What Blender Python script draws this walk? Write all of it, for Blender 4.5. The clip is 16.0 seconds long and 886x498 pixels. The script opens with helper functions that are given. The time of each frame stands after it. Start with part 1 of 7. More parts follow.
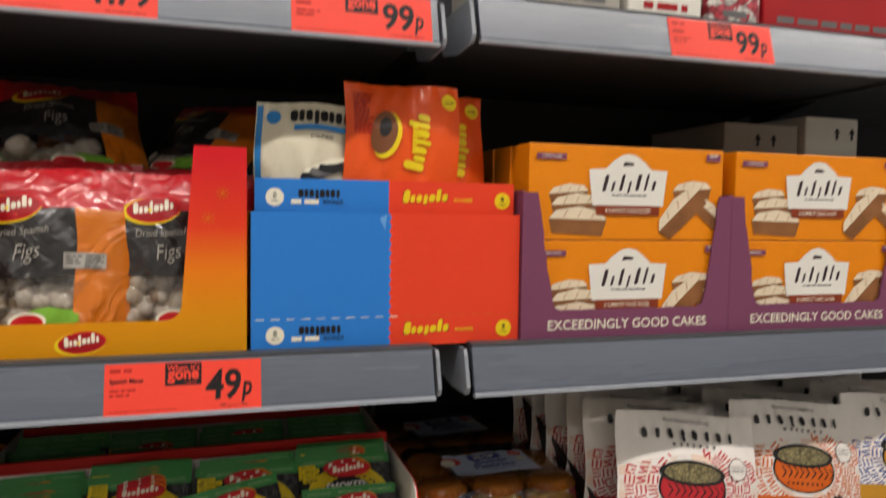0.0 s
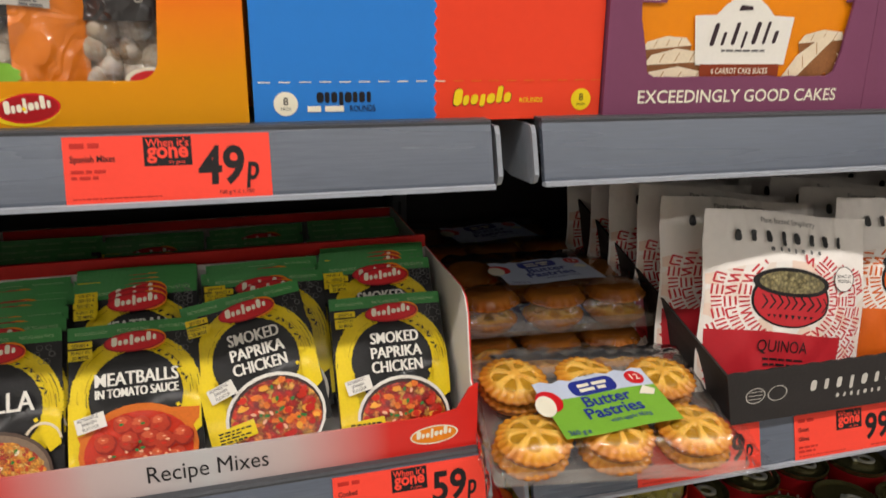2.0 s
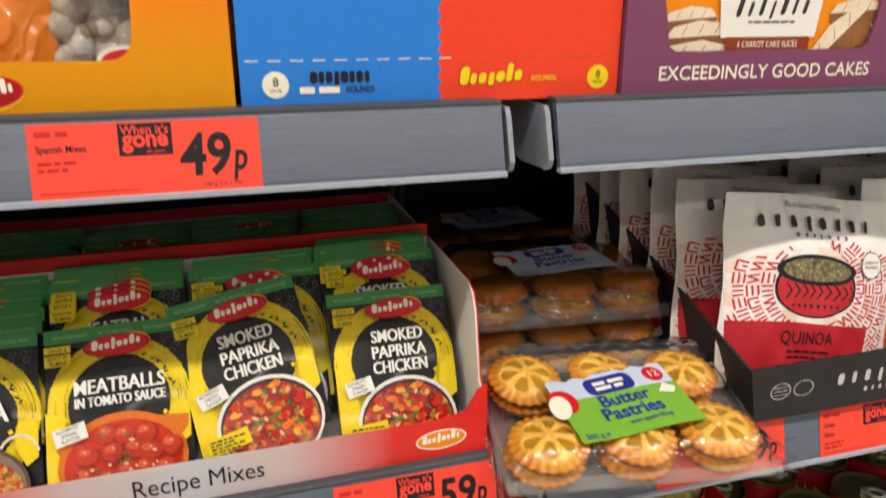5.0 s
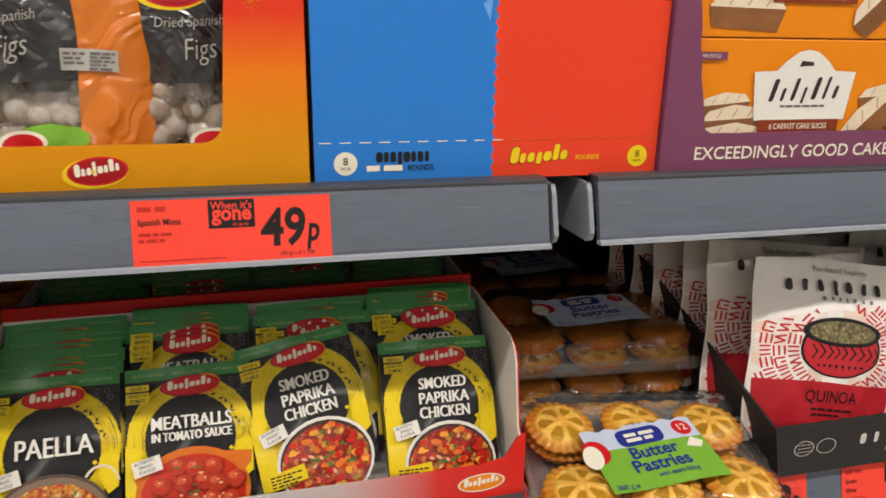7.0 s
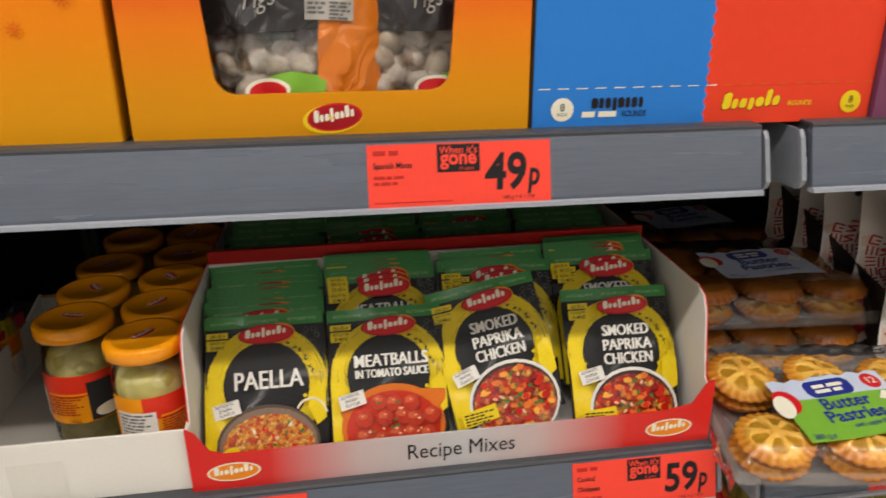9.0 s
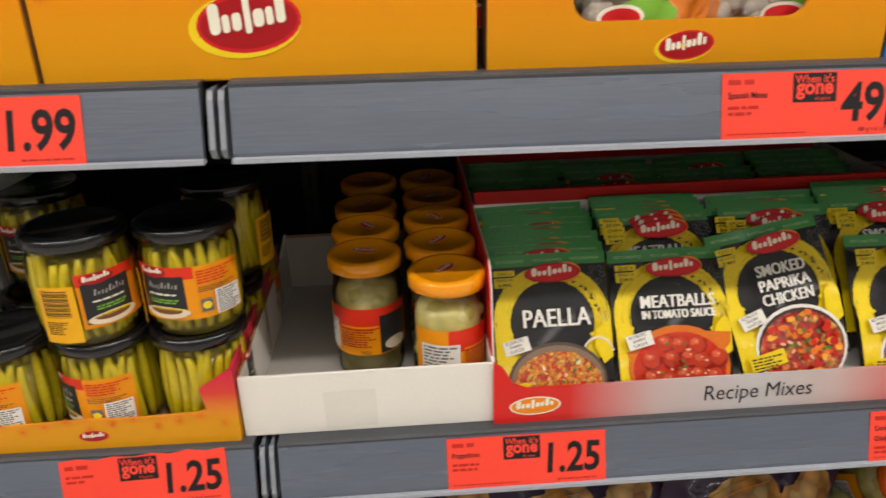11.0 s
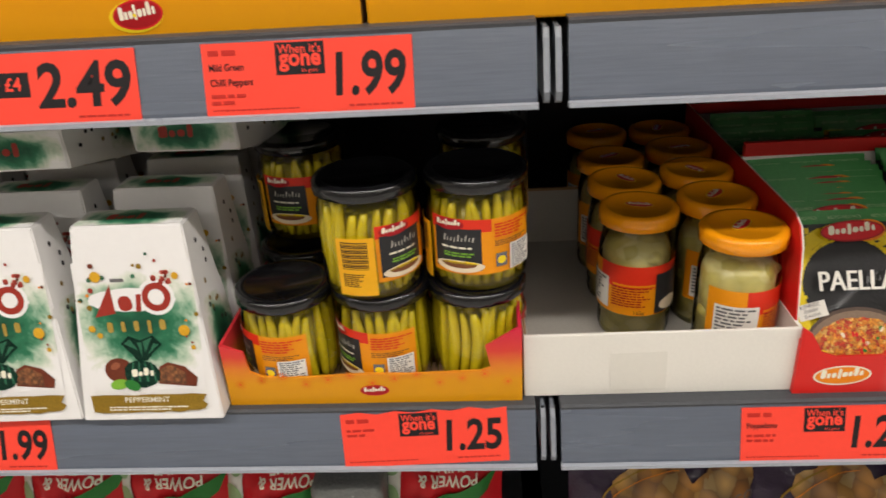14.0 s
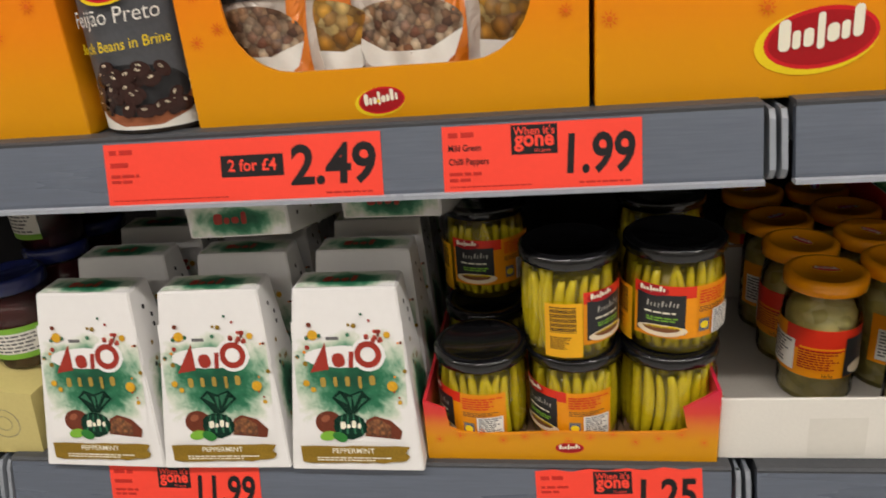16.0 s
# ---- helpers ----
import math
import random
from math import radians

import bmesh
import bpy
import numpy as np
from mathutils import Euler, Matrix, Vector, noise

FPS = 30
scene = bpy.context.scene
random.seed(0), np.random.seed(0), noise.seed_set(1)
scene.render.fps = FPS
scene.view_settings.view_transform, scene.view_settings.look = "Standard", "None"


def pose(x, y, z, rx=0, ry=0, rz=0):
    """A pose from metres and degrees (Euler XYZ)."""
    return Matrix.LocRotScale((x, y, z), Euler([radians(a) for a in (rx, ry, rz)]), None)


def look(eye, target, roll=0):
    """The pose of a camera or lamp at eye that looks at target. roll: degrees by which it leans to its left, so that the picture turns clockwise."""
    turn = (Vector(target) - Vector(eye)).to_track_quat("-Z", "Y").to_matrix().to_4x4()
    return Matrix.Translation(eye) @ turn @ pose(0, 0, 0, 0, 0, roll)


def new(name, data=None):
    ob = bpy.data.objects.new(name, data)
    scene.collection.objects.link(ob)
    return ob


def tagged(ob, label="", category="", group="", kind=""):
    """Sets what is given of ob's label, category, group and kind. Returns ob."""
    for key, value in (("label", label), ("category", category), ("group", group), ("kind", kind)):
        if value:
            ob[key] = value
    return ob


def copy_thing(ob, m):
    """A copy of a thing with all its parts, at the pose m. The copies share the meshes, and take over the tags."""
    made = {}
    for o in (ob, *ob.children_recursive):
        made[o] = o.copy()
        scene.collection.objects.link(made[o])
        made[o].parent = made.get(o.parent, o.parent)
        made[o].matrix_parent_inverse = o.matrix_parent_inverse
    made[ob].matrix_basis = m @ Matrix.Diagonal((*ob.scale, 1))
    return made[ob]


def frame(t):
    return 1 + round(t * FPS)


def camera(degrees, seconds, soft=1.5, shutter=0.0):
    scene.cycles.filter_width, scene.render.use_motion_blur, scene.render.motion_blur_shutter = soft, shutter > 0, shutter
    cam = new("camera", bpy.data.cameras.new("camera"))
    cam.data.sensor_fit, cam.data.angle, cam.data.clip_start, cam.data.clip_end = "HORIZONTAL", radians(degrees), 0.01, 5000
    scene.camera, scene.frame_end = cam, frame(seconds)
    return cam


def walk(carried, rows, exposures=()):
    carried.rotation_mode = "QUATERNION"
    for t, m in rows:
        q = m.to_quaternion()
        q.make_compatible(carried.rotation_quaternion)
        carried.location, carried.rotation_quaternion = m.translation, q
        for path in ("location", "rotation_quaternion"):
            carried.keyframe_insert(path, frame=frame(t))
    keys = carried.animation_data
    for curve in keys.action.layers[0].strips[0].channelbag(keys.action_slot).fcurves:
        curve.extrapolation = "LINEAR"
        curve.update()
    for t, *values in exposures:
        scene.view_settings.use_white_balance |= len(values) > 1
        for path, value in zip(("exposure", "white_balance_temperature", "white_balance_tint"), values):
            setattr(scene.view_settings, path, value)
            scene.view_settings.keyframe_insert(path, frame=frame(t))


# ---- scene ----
# camera and its walk
cam = camera(63.0, 16.0, soft=1.6, shutter=0.5)
PATH = [
    (0, (-0.001, 0.078, 1.37), (0.579, 1.989, 1.269), 0.8),
    (0.5, (0.004, 0.121, 1.343), (0.544, 2.027, 1.066), 1.1),
    (1, (0.005, 0.169, 1.321), (0.535, 2.057, 0.928), 0.9),
    (1.5, (0.005, 0.214, 1.308), (0.528, 2.079, 0.812), 0.7),
    (2, (0.012, 0.25, 1.298), (0.535, 2.091, 0.717), 0.6),
    (2.5, (0.022, 0.282, 1.284), (0.556, 2.092, 0.623), 0.7),
    (3, (0.028, 0.298, 1.27), (0.57, 2.081, 0.544), 0.9),
    (3.5, (0.029, 0.307, 1.26), (0.575, 2.072, 0.492), 0.9),
    (4, (0.027, 0.316, 1.259), (0.576, 2.08, 0.492), 0.6),
    (4.5, (0.021, 0.315, 1.268), (0.565, 2.1, 0.55), 0.3),
    (5, (0.015, 0.301, 1.294), (0.553, 2.12, 0.658), 0.1),
    (5.2, (0.011, 0.296, 1.302), (0.547, 2.127, 0.703), 0.0),
    (7.3, (-0.02, 0.265, 1.353), (0.414, 2.118, 0.737), 1.2),
    (7.5, (-0.028, 0.262, 1.353), (0.376, 2.118, 0.726), 1.0),
    (8, (-0.058, 0.261, 1.35), (0.302, 2.119, 0.703), 0.9),
    (8.2, (-0.072, 0.266, 1.354), (0.269, 2.119, 0.682), 0.7),
    (10.3, (-0.259, 0.282, 1.314), (-0.106, 2.136, 0.577), -0.9),
    (10.5, (-0.287, 0.287, 1.317), (-0.154, 2.131, 0.554), -0.9),
    (11, (-0.343, 0.291, 1.317), (-0.243, 2.127, 0.53), -1.3),
    (11.5, (-0.384, 0.298, 1.311), (-0.325, 2.124, 0.497), -1.6),
    (12, (-0.42, 0.305, 1.311), (-0.4, 2.121, 0.473), -2.0),
    (12.5, (-0.448, 0.316, 1.31), (-0.461, 2.125, 0.455), -2.3),
    (13, (-0.473, 0.322, 1.306), (-0.524, 2.12, 0.432), -2.7),
    (13.5, (-0.496, 0.325, 1.301), (-0.581, 2.119, 0.421), -3.1),
    (14, (-0.52, 0.325, 1.304), (-0.645, 2.116, 0.424), -3.5),
    (14.5, (-0.548, 0.318, 1.316), (-0.716, 2.11, 0.445), -4.0),
    (15, (-0.578, 0.31, 1.329), (-0.788, 2.106, 0.473), -4.5),
    (15.5, (-0.609, 0.303, 1.337), (-0.862, 2.109, 0.516), -4.9),
    (16, (-0.633, 0.297, 1.346), (-0.923, 2.117, 0.569), -5.2),
]
walk(cam, [(t, look(eye, target, roll)) for t, eye, target, roll in PATH],
     ((0.0, -0.22), (1.5, -0.06), (2.5, 0.03), (3.5, 0.17), (4.5, 0.33), (5.0, 0.22), (7.5, -0.04), (8.0, -0.07), (10.5, 0.05), (13.0, 0.08), (15.0, 0.0), (16.0, -0.08)))

# world, lamps and exposure
world = bpy.data.worlds.new("shop_air")
scene.world = world
world.use_nodes = True
world.node_tree.nodes["Background"].inputs[0].default_value = (0.9, 0.95, 1.0, 1)
world.node_tree.nodes["Background"].inputs[1].default_value = 0.02
STRIP_Y, STRIP_Z, STRIP_WATTS = -0.46, 3.30, 49.0
# farther row: unseen fill lamps, added to reach deeper under the shelves
FAR_Y, FAR_WATTS = -3.1, 21.0
for sx, sy, watts in [(x, STRIP_Y, STRIP_WATTS) for x in (-3.2, 0.0, 3.2)] + [(x, FAR_Y, FAR_WATTS) for x in (-3.2, 0.0, 3.2)]:
    lamp = bpy.data.lights.new("aisle_strip_light", "AREA")
    lamp.shape, lamp.size, lamp.size_y = "RECTANGLE", 3.1, 0.10
    lamp.energy, lamp.color = watts, (1.0, 0.932, 0.872)
    new("aisle_strip_light", lamp).matrix_world = pose(sx, sy, STRIP_Z - 0.03)

# ---- materials ----
def lin(h, k=0.9):
    """Linear colour from an sRGB hex string, scaled to a base colour."""
    v = [int(h[i:i + 2], 16) / 255 for i in (0, 2, 4)]
    return tuple(k * (c / 12.92 if c <= 0.04045 else ((c + 0.055) / 1.055) ** 2.4) for c in v)


MATS = {}


def nodes_of(name):
    m = bpy.data.materials.new(name)
    m.use_nodes = True
    t = m.node_tree
    return m, t, t.nodes["Principled BSDF"]


def paint(name, col, rough=0.5, metal=0.0, var=0.10, scale=60.0, bump=0.03, coat=0.0, spec=0.28, stretch=None):
    """A surface with fine grain and broad unevenness in its colour, gloss and relief."""
    if name in MATS:
        return MATS[name]
    c = lin(col) if isinstance(col, str) else col
    m, t, b = nodes_of(name)
    N, L = t.nodes.new, t.links.new
    tc = N("ShaderNodeTexCoord")
    fine, broad = N("ShaderNodeTexNoise"), N("ShaderNodeTexNoise")
    fine.inputs["Scale"].default_value, broad.inputs["Scale"].default_value = scale * 8, scale * 0.35
    fine.inputs["Detail"].default_value = broad.inputs["Detail"].default_value = 4
    place = tc.outputs["Object"]
    if stretch:
        mp = N("ShaderNodeMapping")
        mp.inputs["Scale"].default_value = stretch
        L(place, mp.inputs[0])
        place = mp.outputs[0]
    L(place, fine.inputs["Vector"]), L(place, broad.inputs["Vector"])
    add = N("ShaderNodeMath")
    add.operation = "ADD"
    L(fine.outputs["Fac"], add.inputs[0]), L(broad.outputs["Fac"], add.inputs[1])
    ramp = N("ShaderNodeMapRange")
    ramp.inputs[1].default_value, ramp.inputs[2].default_value = 0.6, 1.4
    L(add.outputs[0], ramp.inputs[0])
    mix = N("ShaderNodeMix")
    mix.data_type = "RGBA"
    mix.inputs[6].default_value = (*[x * (1 - var) for x in c], 1)
    mix.inputs[7].default_value = (*[min(1, x * (1 + var)) for x in c], 1)
    L(ramp.outputs[0], mix.inputs[0]), L(mix.outputs[2], b.inputs["Base Color"])
    rr = N("ShaderNodeMapRange")
    rr.inputs[3].default_value, rr.inputs[4].default_value = max(0.02, rough - 0.08), min(1, rough + 0.08)
    L(broad.outputs["Fac"], rr.inputs[0]), L(rr.outputs[0], b.inputs["Roughness"])
    b.inputs["Metallic"].default_value = metal
    b.inputs["Coat Weight"].default_value, b.inputs["Coat Roughness"].default_value = coat, 0.08
    b.inputs["Specular IOR Level"].default_value = spec
    if bump:
        bp = N("ShaderNodeBump")
        bp.inputs["Strength"].default_value, bp.inputs["Distance"].default_value = min(1, bump * 8), 0.001
        L(add.outputs[0], bp.inputs["Height"]), L(bp.outputs[0], b.inputs["Normal"])
    MATS[name] = m
    return m


def blend(name, axis, stops, rough=0.45, coat=0.0, uneven=0.0, bump=0.02):
    """Printed colour that runs along one axis of the thing: stops are (metres, hex)."""
    if name in MATS:
        return MATS[name]
    m, t, b = nodes_of(name)
    N, L = t.nodes.new, t.links.new
    tc, sep = N("ShaderNodeTexCoord"), N("ShaderNodeSeparateXYZ")
    L(tc.outputs["Object"], sep.inputs[0])
    lo, hi = stops[0][0], stops[-1][0]
    mr = N("ShaderNodeMapRange")
    mr.inputs[1].default_value, mr.inputs[2].default_value = lo, hi
    nz = N("ShaderNodeTexNoise")
    nz.inputs["Scale"].default_value = 45
    L(tc.outputs["Object"], nz.inputs["Vector"])
    ma = N("ShaderNodeMath")
    ma.operation = "MULTIPLY_ADD"
    ma.inputs[1].default_value = uneven
    L(nz.outputs["Fac"], ma.inputs[0]), L(sep.outputs[axis], ma.inputs[2]), L(ma.outputs[0], mr.inputs[0])
    cr = N("ShaderNodeValToRGB")
    L(mr.outputs[0], cr.inputs[0])
    el = cr.color_ramp.elements
    while len(el) < len(stops):
        el.new(0.5)
    for e, (p, h) in zip(el, stops):
        e.position, e.color = (p - lo) / (hi - lo), (*lin(h), 1)
    L(cr.outputs[0], b.inputs["Base Color"])
    b.inputs["Roughness"].default_value = rough
    b.inputs["Specular IOR Level"].default_value = 0.22
    b.inputs["Coat Weight"].default_value, b.inputs["Coat Roughness"].default_value = coat, 0.1
    bp = N("ShaderNodeBump")
    bp.inputs["Strength"].default_value, bp.inputs["Distance"].default_value = bump * 8, 0.001
    L(nz.outputs["Fac"], bp.inputs["Height"]), L(bp.outputs[0], b.inputs["Normal"])
    MATS[name] = m
    return m


def lumps(name, hexes, scale=90.0, rough=0.35, bump=0.6, smooth=True, gap=0.35, bent=0.004):
    """Pieces of food seen in a printed photograph or behind film: cells of several colours."""
    if name in MATS:
        return MATS[name]
    m, t, b = nodes_of(name)
    N, L = t.nodes.new, t.links.new
    tc, vo, nz = N("ShaderNodeTexCoord"), N("ShaderNodeTexVoronoi"), N("ShaderNodeTexNoise")
    nz.inputs["Scale"].default_value = scale * 1.5
    mixv = N("ShaderNodeMix")
    mixv.data_type = "VECTOR"
    mixv.inputs[0].default_value = bent
    L(tc.outputs["Object"], nz.inputs["Vector"]), L(tc.outputs["Object"], mixv.inputs[4]), L(nz.outputs["Color"], mixv.inputs[5])
    L(mixv.outputs[1], vo.inputs["Vector"])
    vo.inputs["Scale"].default_value = scale
    sep = N("ShaderNodeSeparateColor")
    L(vo.outputs["Color"], sep.inputs[0])
    cr = N("ShaderNodeValToRGB")
    cr.color_ramp.interpolation = "LINEAR" if smooth else "CONSTANT"
    el = cr.color_ramp.elements
    while len(el) < len(hexes):
        el.new(0.5)
    for i, (e, h) in enumerate(zip(el, hexes)):
        e.position, e.color = i / (len(hexes) - (1 if smooth else 0)), (*lin(h), 1)
    L(sep.outputs[0], cr.inputs[0])
    # shade between the pieces is painted in: colour darkens away from cell centres
    dk = N("ShaderNodeMix")
    dk.data_type, dk.blend_type = "RGBA", "MULTIPLY"
    mr = N("ShaderNodeMapRange")
    mr.inputs[1].default_value, mr.inputs[2].default_value, mr.inputs[3].default_value, mr.inputs[4].default_value = 0.15, 0.75, 1.0, gap
    L(vo.outputs["Distance"], mr.inputs[0])
    dk.inputs[0].default_value = 1.0
    L(cr.outputs[0], dk.inputs[6]), L(mr.outputs[0], dk.inputs[7]), L(dk.outputs[2], b.inputs["Base Color"])
    b.inputs["Roughness"].default_value = rough
    bp = N("ShaderNodeBump")
    bp.invert = True
    bp.inputs["Strength"].default_value, bp.inputs["Distance"].default_value = bump, 0.002
    L(vo.outputs["Distance"], bp.inputs["Height"]), L(bp.outputs[0], b.inputs["Normal"])
    MATS[name] = m
    return m


def clear(name, tint=(1, 1, 1), rough=0.05, ior=1.45, wrinkle=0.0, scale=40.0, gain=1.0):
    """Thin clear film or glass: light passes straight through, and the gloss follows Fresnel."""
    if name in MATS:
        return MATS[name]
    m, t, b = nodes_of(name)
    N, L = t.nodes.new, t.links.new
    t.nodes.remove(b)
    tr, gl, mx, fr = N("ShaderNodeBsdfTransparent"), N("ShaderNodeBsdfGlossy"), N("ShaderNodeMixShader"), N("ShaderNodeFresnel")
    tr.inputs[0].default_value = (*tint, 1)
    gl.inputs["Roughness"].default_value = rough
    fr.inputs[0].default_value = ior
    k = N("ShaderNodeMath")
    k.operation, k.use_clamp = "MULTIPLY", True
    k.inputs[1].default_value = gain
    L(fr.outputs[0], k.inputs[0]), L(k.outputs[0], mx.inputs[0]), L(tr.outputs[0], mx.inputs[1]), L(gl.outputs[0], mx.inputs[2])
    L(mx.outputs[0], t.nodes["Material Output"].inputs[0])
    if wrinkle:
        tc, nz, bp = N("ShaderNodeTexCoord"), N("ShaderNodeTexNoise"), N("ShaderNodeBump")
        nz.inputs["Scale"].default_value, nz.inputs["Detail"].default_value, nz.inputs["Distortion"].default_value = scale, 3, 1.2
        bp.inputs["Strength"].default_value, bp.inputs["Distance"].default_value = wrinkle, 0.01
        L(tc.outputs["Object"], nz.inputs["Vector"]), L(nz.outputs["Fac"], bp.inputs["Height"])
        L(bp.outputs[0], gl.inputs["Normal"])
    MATS[name] = m
    return m


def creased(name, col, rough=0.35, scale=38.0, depth=0.5, coat=0.9):
    """Printed packing film with sharp folds that catch the light."""
    if name in MATS:
        return MATS[name]
    m, t, b = nodes_of(name)
    N, L = t.nodes.new, t.links.new
    tc, nz, vo, add, bp = N("ShaderNodeTexCoord"), N("ShaderNodeTexNoise"), N("ShaderNodeTexVoronoi"), N("ShaderNodeMath"), N("ShaderNodeBump")
    nz.inputs["Scale"].default_value, nz.inputs["Detail"].default_value, nz.inputs["Distortion"].default_value = scale, 2, 1.5
    vo.feature = "DISTANCE_TO_EDGE"
    vo.inputs["Scale"].default_value = scale * 0.8
    L(tc.outputs["Object"], nz.inputs["Vector"]), L(nz.outputs["Color"], vo.inputs["Vector"])
    vo.inputs["Scale"].default_value = 3.0
    L(nz.outputs["Fac"], add.inputs[0]), L(vo.outputs["Distance"], add.inputs[1])
    bp.inputs["Strength"].default_value, bp.inputs["Distance"].default_value = depth, 0.012
    L(add.outputs[0], bp.inputs["Height"]), L(bp.outputs[0], b.inputs["Normal"]), L(bp.outputs[0], b.inputs["Coat Normal"])
    c = lin(col)
    mix = N("ShaderNodeMix")
    mix.data_type = "RGBA"
    mix.inputs[6].default_value, mix.inputs[7].default_value = (*[x * 0.85 for x in c], 1), (*[min(1, x * 1.15) for x in c], 1)
    L(nz.outputs["Fac"], mix.inputs[0]), L(mix.outputs[2], b.inputs["Base Color"])
    b.inputs["Roughness"].default_value, b.inputs["Coat Weight"].default_value, b.inputs["Coat Roughness"].default_value = rough, coat, 0.06
    MATS[name] = m
    return m


def milky(name, col, share, rough=0.2):
    """Cloudy clear plastic: part of the light goes straight through."""
    if name in MATS:
        return MATS[name]
    m, t, b = nodes_of(name)
    tr, mx = t.nodes.new("ShaderNodeBsdfTransparent"), t.nodes.new("ShaderNodeMixShader")
    b.inputs["Base Color"].default_value, b.inputs["Roughness"].default_value = (*lin(col), 1), rough
    mx.inputs[0].default_value = share
    t.links.new(tr.outputs[0], mx.inputs[1]), t.links.new(b.outputs[0], mx.inputs[2])
    t.links.new(mx.outputs[0], t.nodes["Material Output"].inputs[0])
    MATS[name] = m
    return m


RAIL = paint("grey_rail_plastic", "5c6472", 0.27, 0, 0.16, 30, 0.012, spec=0.85, stretch=(0.12, 1.0, 2.2))
RAIL_EDGE = paint("pale_rail_edge", "a4a9b2", 0.3, 0, 0.06, 30, 0.02)
STEEL = paint("dark_grey_powder_coat", "4a4c50", 0.45, 0, 0.12, 30, 0.03)
BLACK = paint("black_panel", "26252a", 0.6, 0, 0.2, 20, 0.03)
FINGREY = paint("grey_bracket_plate", "7d838c", 0.4, 0, 0.12, 30, 0.02)
ENDCAP = paint("bracket_end_plastic", "8d929a", 0.32, 0, 0.08, 30, 0.02)
TICKET = paint("red_orange_card", "fa4a38", 0.42, 0, 0.03, 30, 0.01)
INK = paint("black_ink", "1d1a1c", 0.5, 0, 0.1, 80, 0)
FAINT = paint("faint_red_ink", "c02a20", 0.5, 0, 0.08, 80, 0)
WHITE = paint("white_card", "eae6dd", 0.5, 0, 0.03, 40, 0.02)
CREAM = paint("cream_print", "f2ecd6", 0.45, 0, 0.03, 60, 0)
KRAFT = paint("brown_cardboard", "9a7a58", 0.8, 0, 0.12, 60, 0.05)
GREYCARD = paint("grey_card_inside", "b6b1a8", 0.7, 0, 0.06, 40, 0.04)
RED = paint("red_print", "d31f26", 0.4, 0, 0.06, 50, 0.01)
DEEPRED = paint("deep_red_print", "a8141c", 0.4, 0, 0.08, 50, 0.01)
YELLOW = paint("yellow_print", "f2d21e", 0.4, 0, 0.06, 60, 0.01)
ORANGE = paint("orange_print", "ef8a12", 0.4, 0, 0.05, 30, 0.02)
GREEN = paint("green_print", "2f7a34", 0.42, 0, 0.12, 60, 0.02)
LIME = paint("lime_print", "7fb53c", 0.4, 0, 0.05, 40, 0.01)
NAVY = paint("navy_print", "28348c", 0.4, 0, 0.08, 60, 0)
BROWN = paint("brown_print", "7a4a2c", 0.5, 0, 0.2, 90, 0.02)
CAKE = paint("cake_photo", "8a5a34", 0.5, 0, 0.35, 110, 0.02)
ICING = paint("icing_photo", "ead9bd", 0.5, 0, 0.12, 90, 0.02)
GREYINK = paint("grey_ink", "6c6a6a", 0.5, 0, 0.1, 80, 0)
GOLD = paint("gold_print", "9a7a28", 0.35, 0.3, 0.25, 70, 0.02)
FILM = clear("clear_crinkled_film", (0.97, 0.97, 0.97), 0.09, 1.6, 1.0, 75, 3.0)
PACKFILM = clear("pastry_pack_film", (0.98, 0.98, 0.98), 0.07, 1.5, 0.45, 22, 1.7)
GLASS = clear("jar_glass", (0.98, 0.98, 0.94), 0.025, 1.42, 0.25, 30, 1.1)

# ---- building helpers ----
def thing(name, m, label, category, group="", kind=""):
    ob = new(name)
    ob.empty_display_size = 0.02
    ob.matrix_basis = m
    return tagged(ob, label, category, group, kind)


def part(name, bm, material, parent, label="", smooth=False):
    me = bpy.data.meshes.new(name)
    if smooth:
        for f in bm.faces:
            f.smooth = True
    bm.to_mesh(me)
    bm.free()
    for m in (material if isinstance(material, (list, tuple)) else [material]):
        me.materials.append(m)
    ob = new(name, me)
    if parent:
        ob.parent = parent
    if label:
        tagged(ob, label)
    return ob


def box(bm, x0, x1, y0, y1, z0, z1, bevel=0.0):
    r = bmesh.ops.create_cube(bm, size=1)
    vs = r["verts"]
    for v in vs:
        v.co = Vector((x0 if v.co.x < 0 else x1, y0 if v.co.y < 0 else y1, z0 if v.co.z < 0 else z1))
    if bevel:
        es = list({e for v in vs for e in v.link_edges})
        bmesh.ops.bevel(bm, geom=es, offset=bevel, segments=2, affect="EDGES", profile=0.5)
    return bm


def boxed(*a, **k):
    return box(bmesh.new(), *a, **k)


def slab(pts, y0, y1, bm=None):
    """A sheet cut to the outline pts (x, z), from y0 to y1."""
    bm = bm or bmesh.new()
    a = [bm.verts.new((x, y0, z)) for x, z in pts]
    b = [bm.verts.new((x, y1, z)) for x, z in pts]
    bm.faces.new(a), bm.faces.new(b[::-1])
    n = len(pts)
    for i in range(n):
        bm.faces.new((a[i], b[i], b[(i + 1) % n], a[(i + 1) % n]))
    bmesh.ops.recalc_face_normals(bm, faces=bm.faces)
    return bm


